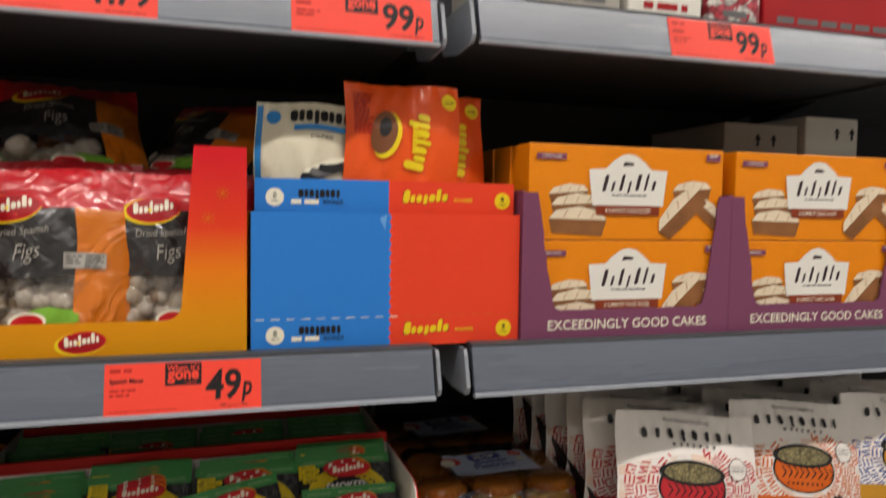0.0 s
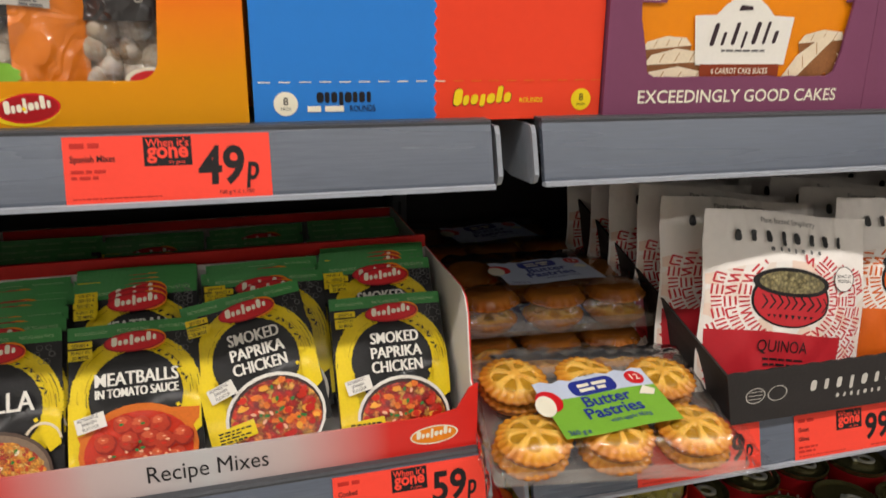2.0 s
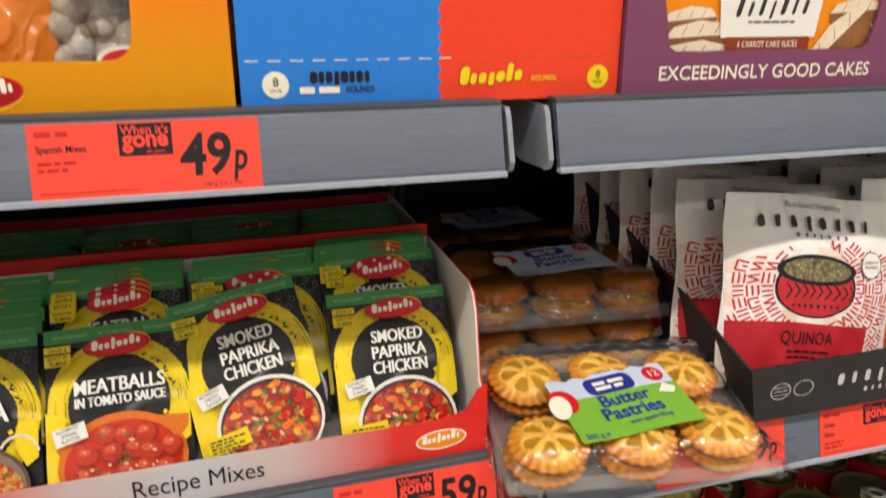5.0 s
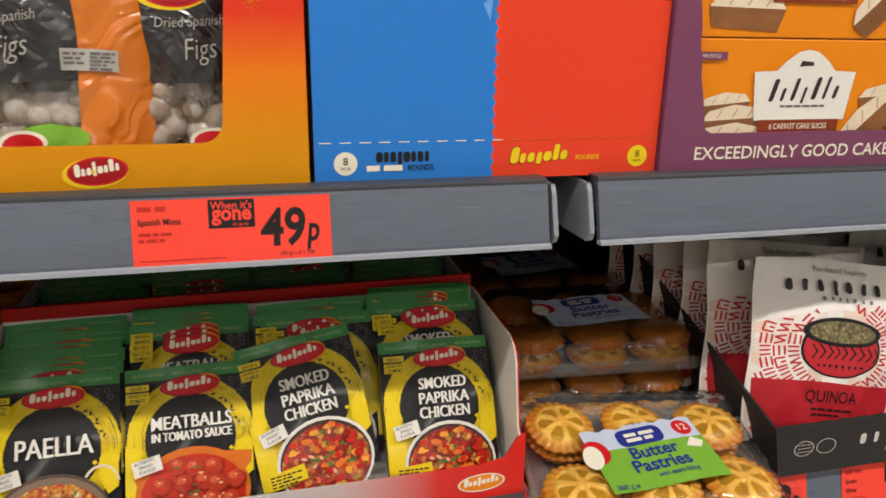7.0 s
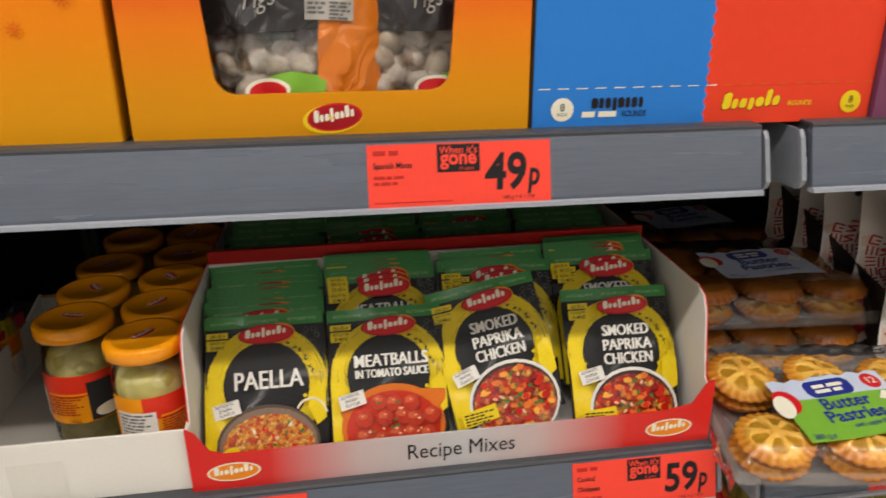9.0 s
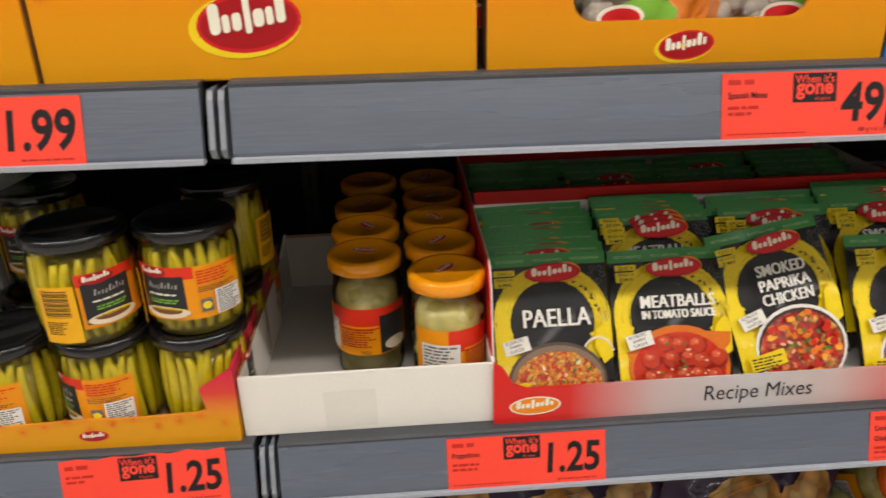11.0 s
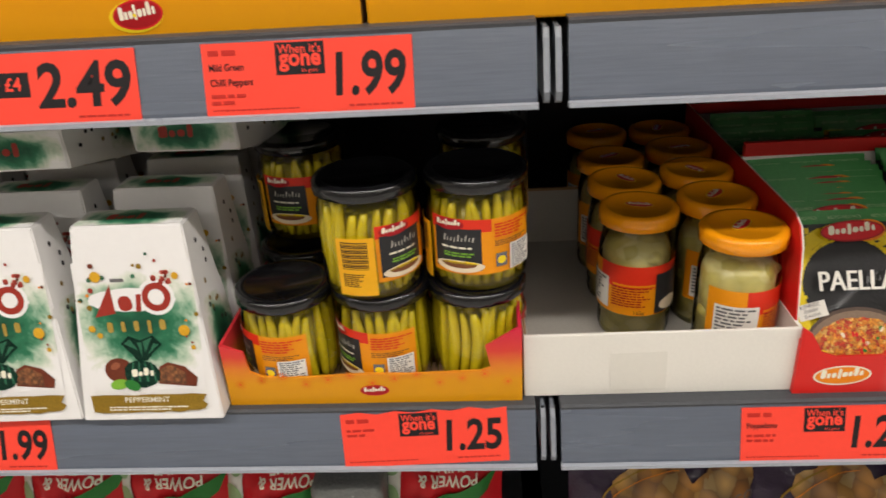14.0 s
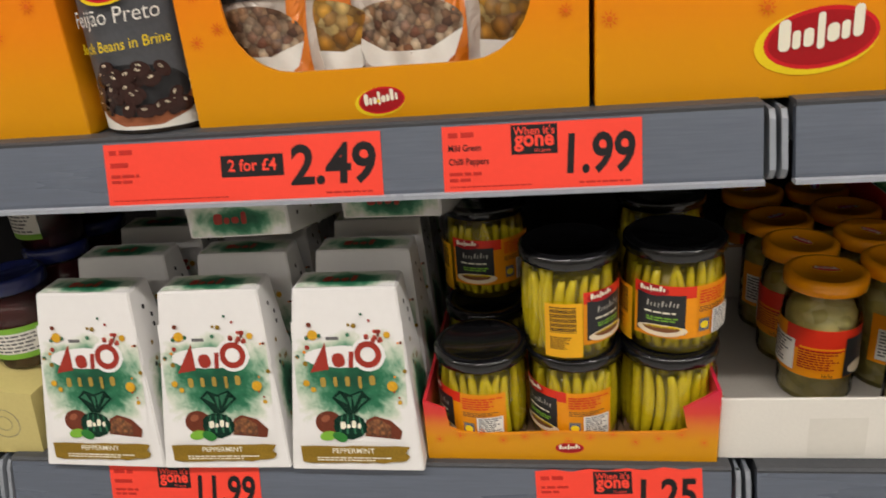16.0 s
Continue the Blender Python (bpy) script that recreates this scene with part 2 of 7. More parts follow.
def sheet_x(pts, x0, x1, bm=None):
    """A sheet cut to the outline pts (y, z), from x0 to x1."""
    bm = bm or bmesh.new()
    a = [bm.verts.new((x0, y, z)) for y, z in pts]
    b = [bm.verts.new((x1, y, z)) for y, z in pts]
    bm.faces.new(a), bm.faces.new(b[::-1])
    n = len(pts)
    for i in range(n):
        bm.faces.new((a[i], b[i], b[(i + 1) % n], a[(i + 1) % n]))
    bmesh.ops.recalc_face_normals(bm, faces=bm.faces)
    return bm


def lathe(profile, segs=32, wave=None):
    """Turns the profile (r, z) about the z axis. wave(angle, r, z) gives another radius."""
    bm = bmesh.new()
    rings = []
    for r, z in profile:
        if r < 1e-6:
            rings.append([bm.verts.new((0, 0, z))])
            continue
        ring = []
        for i in range(segs):
            a = 2 * math.pi * i / segs
            rr = wave(a, r, z) if wave else r
            ring.append(bm.verts.new((rr * math.cos(a), rr * math.sin(a), z)))
        rings.append(ring)
    for p, q in zip(rings, rings[1:]):
        for i in range(segs):
            j = (i + 1) % segs
            if len(p) == 1 and len(q) == 1:
                continue
            if len(p) == 1:
                bm.faces.new((p[0], q[i], q[j]))
            elif len(q) == 1:
                bm.faces.new((p[i], p[j], q[0]))
            else:
                bm.faces.new((p[i], p[j], q[j], q[i]))
    bmesh.ops.recalc_face_normals(bm, faces=bm.faces)
    return bm


def oval(x, y, w, h, n=28, rot=0.0):
    c, s = math.cos(rot), math.sin(rot)
    out = []
    for i in range(n):
        a = 2 * math.pi * i / n
        u, v = w / 2 * math.cos(a), h / 2 * math.sin(a)
        out.append((x + u * c - v * s, y + u * s + v * c))
    return out


def rect(x0, y0, x1, y1):
    return [(x0, y0), (x1, y0), (x1, y1), (x0, y1)]


def turned(pts, x, y, deg):
    c, s = math.cos(radians(deg)), math.sin(radians(deg))
    return [(x + (u - x) * c - (v - y) * s, y + (u - x) * s + (v - y) * c) for u, v in pts]


def blob(rng, x, y, w, h, n=26, rough=0.18):
    out = []
    for i in range(n):
        a = 2 * math.pi * i / n
        k = 1 + rng.uniform(-rough, rough)
        out.append((x + w / 2 * k * math.cos(a), y + h / 2 * k * math.sin(a)))
    return out


def round_rect(x0, y0, x1, y1, r, n=5):
    out = []
    for cx, cy, a0 in ((x1 - r, y0 + r, -90), (x1 - r, y1 - r, 0), (x0 + r, y1 - r, 90), (x0 + r, y0 + r, 180)):
        for i in range(n + 1):
            a = radians(a0 + 90 * i / n)
            out.append((cx + r * math.cos(a), cy + r * math.sin(a)))
    return out


LETTERS = {}


def lettering(words, bold=0.0):
    key = (words, bold)
    if key not in LETTERS:
        cu = bpy.data.curves.new("lettering", "FONT")
        cu.body, cu.size, cu.align_x, cu.resolution_u = words, 1.0, "CENTER", 3
        cu.offset = bold
        ob = new("lettering", cu)
        bpy.context.view_layer.update()
        me = bpy.data.meshes.new_from_object(ob.evaluated_get(bpy.context.evaluated_depsgraph_get()))
        vs = [(v.co.x, v.co.y) for v in me.vertices]
        LETTERS[key] = (vs, [tuple(p.vertices) for p in me.polygons])
        bpy.data.objects.remove(ob), bpy.data.meshes.remove(me), bpy.data.curves.remove(cu)
    return LETTERS[key]


class Print:
    """Ink laid on a face: u to the right, v up, each layer a hair above the one before."""
    def __init__(self, lift=0.0004, step=0.00008):
        self.bm, self.mats, self.n, self.step = bmesh.new(), [], lift, step

    def slot(self, m):
        if m not in self.mats:
            self.mats.append(m)
        return self.mats.index(m)

    def poly(self, pts, m, same=False):
        if not same:
            self.n += self.step
        f = self.bm.faces.new([self.bm.verts.new((u, v, self.n)) for u, v in pts])
        f.material_index = self.slot(m)
        return self

    def ring(self, x, y, r0, r1, m, rng=None, n=40, rough=0.0, sy=1.0, a0=0.0, a1=360.0):
        self.n += self.step
        i0 = self.slot(m)
        vs = []
        for i in range(n + 1):
            a = radians(a0 + (a1 - a0) * i / n)
            k0, k1 = (1 + (rng.uniform(-rough, rough) if rng else 0)), (1 + (rng.uniform(-rough, rough) if rng else 0))
            vs.append([self.bm.verts.new((x + r * k * math.cos(a), y + sy * r * k * math.sin(a), self.n)) for r, k in ((r0, k0), (r1, k1))])
        for p, q in zip(vs, vs[1:]):
            self.bm.faces.new((p[0], p[1], q[1], q[0])).material_index = i0
        return self

    def text(self, words, x, y, size, m, sx=1.0, bold=0.0, rot=0.0, slant=0.0):
        vs, fs = lettering(words, bold)
        c, s = math.cos(radians(rot)), math.sin(radians(rot))
        i0 = self.slot(m)
        self.n += self.step
        made = []
        for u, v in vs:
            u, v = (u * sx + slant * v) * size, v * size
            made.append(self.bm.verts.new((x + u * c - v * s, y + u * s + v * c, self.n)))
        for f in fs:
            try:
                self.bm.faces.new([made[i] for i in f]).material_index = i0
            except ValueError:
                pass
        return self

    def fitted(self, words, x, y, cap, width, m, bold=0.0, rot=0.0, slant=0.0):
        """Capitals of that height, squeezed to that width, on the line y."""
        us = [u for u, v in lettering(words)[0]]
        vs = [v for u, v in lettering("H")[0]]
        size = cap / (max(vs) - min(vs))
        return self.text(words, x, y, size, m, width / ((max(us) - min(us)) * size), bold, rot, slant)

    def bars(self, x0, x1, y, h, m, rng, rows=1, gap=1.6):
        """Writing too small to read, as plain bars."""
        self.n += self.step
        i0 = self.slot(m)
        for r in range(rows):
            u, yy = x0, y - r * h * gap
            end = x1 - (rng.uniform(0, 0.35) * (x1 - x0) if r else 0)
            while u < end - h:
                w = min(rng.uniform(1.5, 5) * h, end - u)
                self.bm.faces.new([self.bm.verts.new((a, b, self.n)) for a, b in rect(u, yy, u + w, yy + h)]).material_index = i0
                u += w + h * 0.7
        return self

    def mark(self, x, y, w, h, oval_m, bar_m, rim=None, rot=0.0, name=True):
        """An oval badge with plain strokes in place of its lettering."""
        if rim:
            self.poly(oval(x, y, w, h, rot=rot), rim)
            w, h = w * 0.93, h * 0.86
        self.poly(oval(x, y, w, h, rot=rot), oval_m)
        if not name:
            return self
        return self.strokes(x, y - 0.10 * h, 0.80 * w, 0.30 * h, bar_m, 8, math.degrees(rot) + 3)

    def strokes(self, x, y, w, h, m, n=8, rot=0.0, tall="10010010", thick=0.30, lean=0.12):
        """Plain rounded bars of lettering's size, in place of a brand's name: centred on x, standing on y, h high."""
        self.n += self.step
        i0 = self.slot(m)
        g = w / n

        def quad(pts):
            pts = turned([(u + lean * (v - y), v) for u, v in pts], x, y, rot)
            self.bm.faces.new([self.bm.verts.new((u, v, self.n)) for u, v in pts]).material_index = i0

        for k in range(n):
            u0 = x - w / 2 + g * k + 0.08 * g
            u1 = u0 + 0.80 * g
            top = h * (1.7 if tall[k % len(tall)] == "1" else 1.0)
            c = (u0 + u1) / 2
            half = (0.5, 0.34, 0.42, 0.30)[k % 4] * g
            if thick < 0.25:
                half *= 0.45
            r = min(half, h / 2) * 0.9
            quad(round_rect(c - half, y - (0.25 * h if k % 5 == 3 else 0), c + half, y + top, r, 4))
        return self

    def loose(self, name, parent):
        """Each separate piece of the ink becomes a part of its own."""
        left = set(self.bm.verts)
        while left:
            todo, got = [left.pop()], []
            while todo:
                v = todo.pop()
                got.append(v)
                for e in v.link_edges:
                    o = e.other_vert(v)
                    if o in left:
                        left.remove(o)
                        todo.append(o)
            bm = bmesh.new()
            twin = {v: bm.verts.new((v.co.x, -v.co.z, v.co.y)) for v in got}
            for f in {f for v in got for f in v.link_faces}:
                bm.faces.new([twin[v] for v in f.verts]).material_index = f.material_index
            part(name, bm, self.mats, parent)
        self.bm.free()

    def make(self, name, parent, place=None, warp=None, fine=0.007, label=""):
        bm = self.bm
        if warp:
            bmesh.ops.triangulate(bm, faces=bm.faces)
            for _ in range(6):
                long = [e for e in bm.edges if e.calc_length() > fine]
                if not long:
                    break
                bmesh.ops.subdivide_edges(bm, edges=long, cuts=1)
                bmesh.ops.triangulate(bm, faces=[f for f in bm.faces if len(f.verts) > 3])
            for v in bm.verts:
                v.co = warp(v.co.x, v.co.y, v.co.z)
        else:
            for v in bm.verts:
                u, w, n = v.co
                v.co = (u, -n, w)
        if place:
            bm.transform(place)
        return part(name, bm, self.mats, parent, label, bool(warp))


def around(r, cy=0.0):
    """Wraps print round an upright cylinder of radius r, the middle towards -y."""
    return lambda u, v, n: Vector(((r + n) * math.sin(u / r), cy - (r + n) * math.cos(u / r), v))

# ---- the aisle ----
S1, S2, S3, S4, S5 = 1.593, 1.226, 0.918, 0.622, 0.25
S1_EAST, S3_WEST = 1.601, 0.913
# the lower shelf of the middle bay hangs a little askew, its west end low
SAG = pose(0.2115, 0, S3 + 0.001) @ pose(0, 0, 0, 0, -0.55, 0) @ pose(-0.2115, 0, -S3)
EAST_OUT = 0.014
BAYS = ((-1.165, -0.4845), (-0.4635, 0.2115), (0.2565, 0.935))
RAIL_TILT = -14.5


def floor_tile_mat():
    m, t, b = nodes_of("grey_floor_tile")
    N, L = t.nodes.new, t.links.new
    tc, br = N("ShaderNodeTexCoord"), N("ShaderNodeTexBrick")
    br.offset = 0
    br.inputs["Scale"].default_value = 1.0
    br.inputs["Brick Width"].default_value = br.inputs["Row Height"].default_value = 0.4
    br.inputs["Mortar Size"].default_value = 0.004
    br.inputs["Color1"].default_value, br.inputs["Color2"].default_value, br.inputs["Mortar"].default_value = (0.58, 0.57, 0.54, 1), (0.63, 0.62, 0.59, 1), (0.2, 0.2, 0.19, 1)
    L(tc.outputs["Object"], br.inputs["Vector"]), L(br.outputs["Color"], b.inputs["Base Color"])
    b.inputs["Roughness"].default_value = 0.3
    return m


CEIL = paint("white_ceiling_panel", "dcdcd8", 0.8, 0, 0.05, 5, 0.02)
tagged(part("floor", boxed(-5, 5, -4.4, 1.6, -0.05, 0), floor_tile_mat(), None), "grey tiled shop floor along the aisle", "floor", kind="structure")
tagged(part("ceiling", boxed(-5, 5, -4.4, 1.6, 3.4, 3.45), CEIL, None), "plain white shop ceiling", "ceiling", kind="structure")
FAR = paint("far_shelving_grey", "b8b4ac", 0.7, 0, 0.3, 3, 0.02)
tagged(part("wall_south", boxed(-5, 5, -4.4, -4.3, 0, 3.4), FAR, None), "plain wall closing the aisle behind the walk", "wall", kind="structure")
tagged(part("wall_west", boxed(-5.1, -5, -4.4, 1.6, 0, 3.4), FAR, None), "plain end wall", "wall", kind="structure")
tagged(part("wall_east", boxed(5, 5.1, -4.4, 1.6, 0, 3.4), FAR, None), "plain end wall", "wall", kind="structure")
tagged(part("wall_north", boxed(-5, 5, 1.32, 1.6, 0, 3.4), BLACK, None), "dark back panel behind the shelves", "wall", kind="structure")

GLOW = bpy.data.materials.new("lit_diffuser")
GLOW.use_nodes = True
GLOW.node_tree.nodes["Principled BSDF"].inputs["Emission Color"].default_value = (1, 0.96, 0.9, 1)
GLOW.node_tree.nodes["Principled BSDF"].inputs["Emission Strength"].default_value = 6
# fixtures for the aisle row and for the added fill row
for sx, sy in [(x, y) for x in (-3.2, 0.0, 3.2) for y in (STRIP_Y, FAR_Y)]:
    f = thing("ceiling_light", pose(sx, sy, STRIP_Z), "long white strip light under the ceiling, unseen; the far row is added fill", "ceiling light", "aisle strip lights")
    part("housing", boxed(-1.56, 1.56, -0.07, 0.07, 0.0, 0.10, bevel=0.008), WHITE, f)
    part("diffuser", boxed(-1.54, 1.54, -0.055, 0.055, -0.02, -0.002), GLOW, f)


def rail_pose(x, top):
    """The lower edge of a price rail's face, at x, for the shelf whose top is at that height."""
    return pose(x, 0.8000 - (EAST_OUT if x > 0.23 and top == S3 else 0), top - 0.0515, RAIL_TILT)


def fin(x0, x1, s):
    pts = [(0.94, s - 0.004), (0.91, s - 0.0465), (0.86, s - 0.0545), (0.812, s - 0.0525), (0.806, s - 0.0495), (0.803, s - 0.0435), (0.8135, s - 0.010), (0.818, s - 0.004)]
    return sheet_x(pts, x0, x1)


def shelf(x0, x1, s, m):
    sh = thing("shelf", m, "dark grey steel shop shelf with a grey plastic price rail", "shelf", "shelves of the run")
    part("board", boxed(x0 + 0.002, x1 - 0.002, 0.822, 1.30, s - 0.028, s, bevel=0.0015), STEEL, sh)
    part("price_rail", sheet_x([(0.8175, s - 0.001), (0.813, s - 0.002), (0.8005, s - 0.0465), (0.8005, s - 0.0505), (0.806, s - 0.0505), (0.8195, s - 0.006)], x0, x1), RAIL, sh)
    part("rail_top_lip", sheet_x([(0.8135, s - 0.0045), (0.8125, s + 0.0005), (0.815, s + 0.002), (0.832, s + 0.002), (0.832, s), (0.8165, s - 0.001)], x0, x1), STEEL, sh)
    part("rail_bottom_edge", sheet_x([(0.7965, s - 0.0530), (0.7965, s - 0.0497), (0.8, s - 0.0490), (0.805, s - 0.0507), (0.805, s - 0.0533)], x0 - 0.0005, x1 + 0.0005), RAIL_EDGE, sh)
    part("underside", boxed(x0 + 0.004, x1 - 0.004, 0.826, 1.296, s - 0.0300, s - 0.0285), STEEL, sh)
    # added black strips that keep the gap between bays dark
    for a, b in ((x0 - 0.0245, x0 + 0.001), (x1 - 0.001, x1 + 0.0245)):
        part("dark_gap_filler", boxed(a, b, 0.950, 1.265, s - 0.026, s - 0.004), BLACK, sh)
    for a in (x0 - 0.0085, x1 + 0.0045):
        plate = part("bracket_end", fin(a + 0.0006, a + 0.0034, s), FINGREY, sh)
        part("bracket_edge", sheet_x([(0.812, s - 0.0530), (0.8055, s - 0.0500), (0.8022, s - 0.0435), (0.8130, s - 0.010), (0.8175, s - 0.004), (0.8215, s - 0.004), (0.8165, s - 0.012), (0.8068, s - 0.0425), (0.8085, s - 0.0470), (0.8125, s - 0.0493)], a, a + 0.004), ENDCAP, plate, "pale plastic edging")
    for a in (x0 + 0.02, x1 - 0.024):
        part("bracket", sheet_x([(1.10, s - 0.03), (1.26, s - 0.03), (1.26, s - 0.06), (1.2, s - 0.05)], a, a + 0.004), BLACK, sh)
    return sh


for x0, x1 in BAYS + ((-1.86, -1.187), (0.957, 1.63)):
    for s in (S1_EAST if x0 > 0.2 else S1, S2, S3_WEST if x0 < -0.47 else S3, S4, S5):
        shelf(x0, x1, s, Matrix() if s != S3 else (pose(0, -EAST_OUT, 0) if x0 > 0.2 else SAG))
for x in (-1.176, -0.474, 0.234, 0.946):
    up = thing("upright", Matrix(), "slotted dark steel upright between shelf bays", "shelf upright", "uprights")
    part("post", boxed(x - 0.011, x + 0.011, 1.27, 1.318, 0.0, 1.95, bevel=0.002), STEEL, up)
    # no holes are cut: black blocks stand in for the shaded slots
    bm = bmesh.new()
    for k in range(46):
        z = 0.3 + k * 0.035
        box(bm, x - 0.002, x + 0.002, 1.2685, 1.2705, z, z + 0.02)
    tagged(part("dark_slot_blocks", bm, BLACK, up), kind="stuff")

# ---- price tickets ----
RNG = random.Random(7)


UNIT = {("49", False): "100 g = £ 1.750", ("59", True): "1 KG = £ 1.093", ("69", True): "100 ml = £ 0.229"}


def price_ticket(x, top, names, price, small, stamp="gone", w=0.1420, turn=0.0, torn=False):
    what = "red-orange price ticket reading " + price + small + " in the price rail"
    tk = thing("price_ticket", (SAG if top == S3 and x < 0.23 else Matrix()) @ rail_pose(x, top) @ pose(0, 0, 0.0008, 0, 0, 0) @ pose(0, 0, 0, 0, turn, 0), what, "price ticket", "price tickets")
    h = 0.0488
    pts = rect(0, 0, w, h)
    if torn:
        pts = [(0, 0), (w, 0), (w, h)] + [(w * (1 - k / 9), h + 0.0012 * (-1) ** k) for k in range(1, 9)] + [(0, h)]
    part("card", slab(pts, -0.0012, -0.0006), TICKET, tk)
    p = Print(0.0013, 0.00012)
    right = w - (0.006 if stamp != "gone" else 0.0088)
    big = {"49": 0.031, "59": 0.031, "69": 0.031, "99": 0.031, "11.99": 0.056, "2.49": 0.064}.get(price, 0.0455)
    tall = 0.0385 if stamp == "gone" else 0.041
    sm = 0.0115 if small else 0
    us = [u for u, v in lettering(price)[0]]
    span = max(us) - min(us)
    p.text(price, right - sm - big / 2, 0.0125, tall, INK, big / span / tall, 0.026, 0, 0.06)
    if small:
        p.text(small, right - 0.005, 0.0145, 0.027, INK, 0.68, 0.022, 0, 0.12)
    left = right - sm - big - 0.004
    p.loose("digit", tk)
    p = Print(0.0013, 0.00012)
    if stamp == "gone":
        a, b = left - 0.0335, left - 0.0005
        p.poly(rect(a, 0.0265, b, 0.0475), INK)
        p.text("When it's", (a + b) / 2, 0.0405, 0.0082, TICKET, 0.92, 0.012)
        p.text("gone", (a + b) / 2, 0.0325, 0.0155, TICKET, 0.92, 0.03)
        p.text("it's gone", (a + b) / 2 + 0.006, 0.0280, 0.0034, TICKET, 1.0, 0.0)
    else:
        a, b = left - 0.052, left - 0.002
        p.poly(rect(a, 0.0195, b, 0.036), INK)
        p.text(stamp, (a + b) / 2, 0.0240, 0.0125, TICKET, 0.95, 0.02)
    p.make("stamp", tk)
    p = Print(0.0013, 0.00012)
    y = 0.0405
    for n in names:
        if n:
            k = 0.0066 * 0.80
            p.text(n, 0.0045 - k * min(u for u, v in lettering(n)[0]), y, 0.0066, INK, 0.80, 0.012)
        else:
            p.bars(0.0045, 0.024, y, 0.0036, FAINT, RNG)
        y -= 0.0098
    p.bars(0.0045, 0.028, y + 0.002, 0.0022, FAINT, RNG, 2, 2.0)
    p.make("product_lettering", tk)
    p = Print(0.0013, 0.00012)
    p.bars(0.0045, w * 0.45, 0.0042, 0.0010, FAINT, RNG)
    p.make("fine_print", tk)
    p = Print(0.0013, 0.00012)
    unit = UNIT.get((price, top == S3))
    if unit:
        p.text(unit, w - 0.026, 0.0042, 0.0040, INK, 1.0, 0.004)
    else:
        p.bars(w - 0.044, w - 0.008, 0.0042, 0.0014, FAINT, RNG)
    p.make("unit_price", tk)
    return tk


price_ticket(-0.108, S2, (None, "Spanish Mixes"), "49", "p")
price_ticket(-0.708, S2, (None, "Mild Green", "Chilli Peppers"), "1.99", "")
price_ticket(-0.976, S2, (None, None), "2.49", "", "2 for £4", w=0.222)
price_ticket(0.071, S3, (None, "Cooked", "Chickpeas"), "59", "p")
price_ticket(-0.3155, S3, (None, "Poppadoms"), "1.25", "")
price_ticket(-0.649, S3_WEST, (None,), "1.25", "", turn=-2.2, torn=True)
price_ticket(-1.060, S3_WEST, (None, None), "11.99", "", w=0.152, torn=True)
price_ticket(0.366, S3, (None, "Green", "Olives"), "69", "p")
price_ticket(0.551, S3, (None, "Green", "Olives"), "99", "p")
price_ticket(0.062, S1, (None, None), "99", "p")
price_ticket(-0.201, S1, (None, None), "1.79", "")
price_ticket(0.487, S1_EAST, (None, None), "99", "p")

# ---- cartons and packets on the middle shelf ----
AMBER_FADE = blend("red_to_amber_carton", 2, [(0.0, "d89406"), (0.04, "e09208"), (0.085, "f08214"), (0.13, "ea4022"), (0.20, "de1e2a")], 0.4, 0.1, 0.006)
ORANGE_FADE = blend("amber_to_orange_carton", 2, [(0.0, "de9a06"), (0.045, "e49608"), (0.09, "f28a0c"), (0.22, "ee6a14")], 0.4, 0.1, 0.006)
BLUE_CARD = paint("blue_carton", "2c7fd6", 0.42, 0, 0.03, 10, 0.02, 0.05)
RED_CARD = paint("orange_red_carton", "ee4426", 0.42, 0, 0.03, 10, 0.02, 0.05)
PURPLE = paint("plum_carton", "7c4462", 0.5, 0, 0.04, 20, 0.02)
CAKEBOX = paint("orange_cake_carton", "ee8c0c", 0.36, 0, 0.03, 20, 0.01, 0.2)
BAG_BLACK = creased("black_bag_print", "262426", 0.35, 16, 0.42)
SLATE = paint("slate_black_print", "2c2c2e", 0.35, 0, 0.2, 30, 0.03)
FIGS = lumps("dried_fig_skin", ["b8a890", "d8ccba", "9c8468", "e0d6c8", "a89078"], 75, 0.6, 0.35, True, 0.8)
BAG_RED = creased("red_bag_header", "cc1e28", 0.35, 15, 0.40)
BAG_ORANGE = creased("orange_bag_film", "e07a18", 0.35, 15, 0.40)
SUN = paint("orange_sun_print", "e46a14", 0.42, 0, 0.05, 40, 0)


def suns(p, spots, r=0.008):
    for x, y in spots:
        for k in range(9):
            a = 2 * math.pi * k / 9
            c, s = math.cos(a), math.sin(a)
            p.poly([(x + r * 0.45 * c - r * 0.1 * s, y + r * 0.45 * s + r * 0.1 * c), (x + r * c, y + r * s), (x + r * 0.45 * c + r * 0.1 * s, y + r * 0.45 * s - r * 0.1 * c)], SUN, same=k > 0)
        p.poly(oval(x, y, r * 0.6, r * 0.6, 10), SUN)


def window_card(w, h, wx0, wx1, wz, r, flare=0.012):
    """A carton front with a rounded window that opens to the top."""
    pts = [(0, 0), (w, 0), (w, h), (wx1 + flare, h)]
    for i in range(7):
        a = radians(-90 * i / 6)
        pts.append((wx1 - r + r * math.cos(a), wz + r + r * math.sin(a)))
    for i in range(7):
        a = radians(-90 - 90 * i / 6)
        pts.append((wx0 + r + r * math.cos(a), wz + r + r * math.sin(a)))
    pts += [(wx0 - flare, h), (0, h)]
    return slab(pts, 0, 0.003)


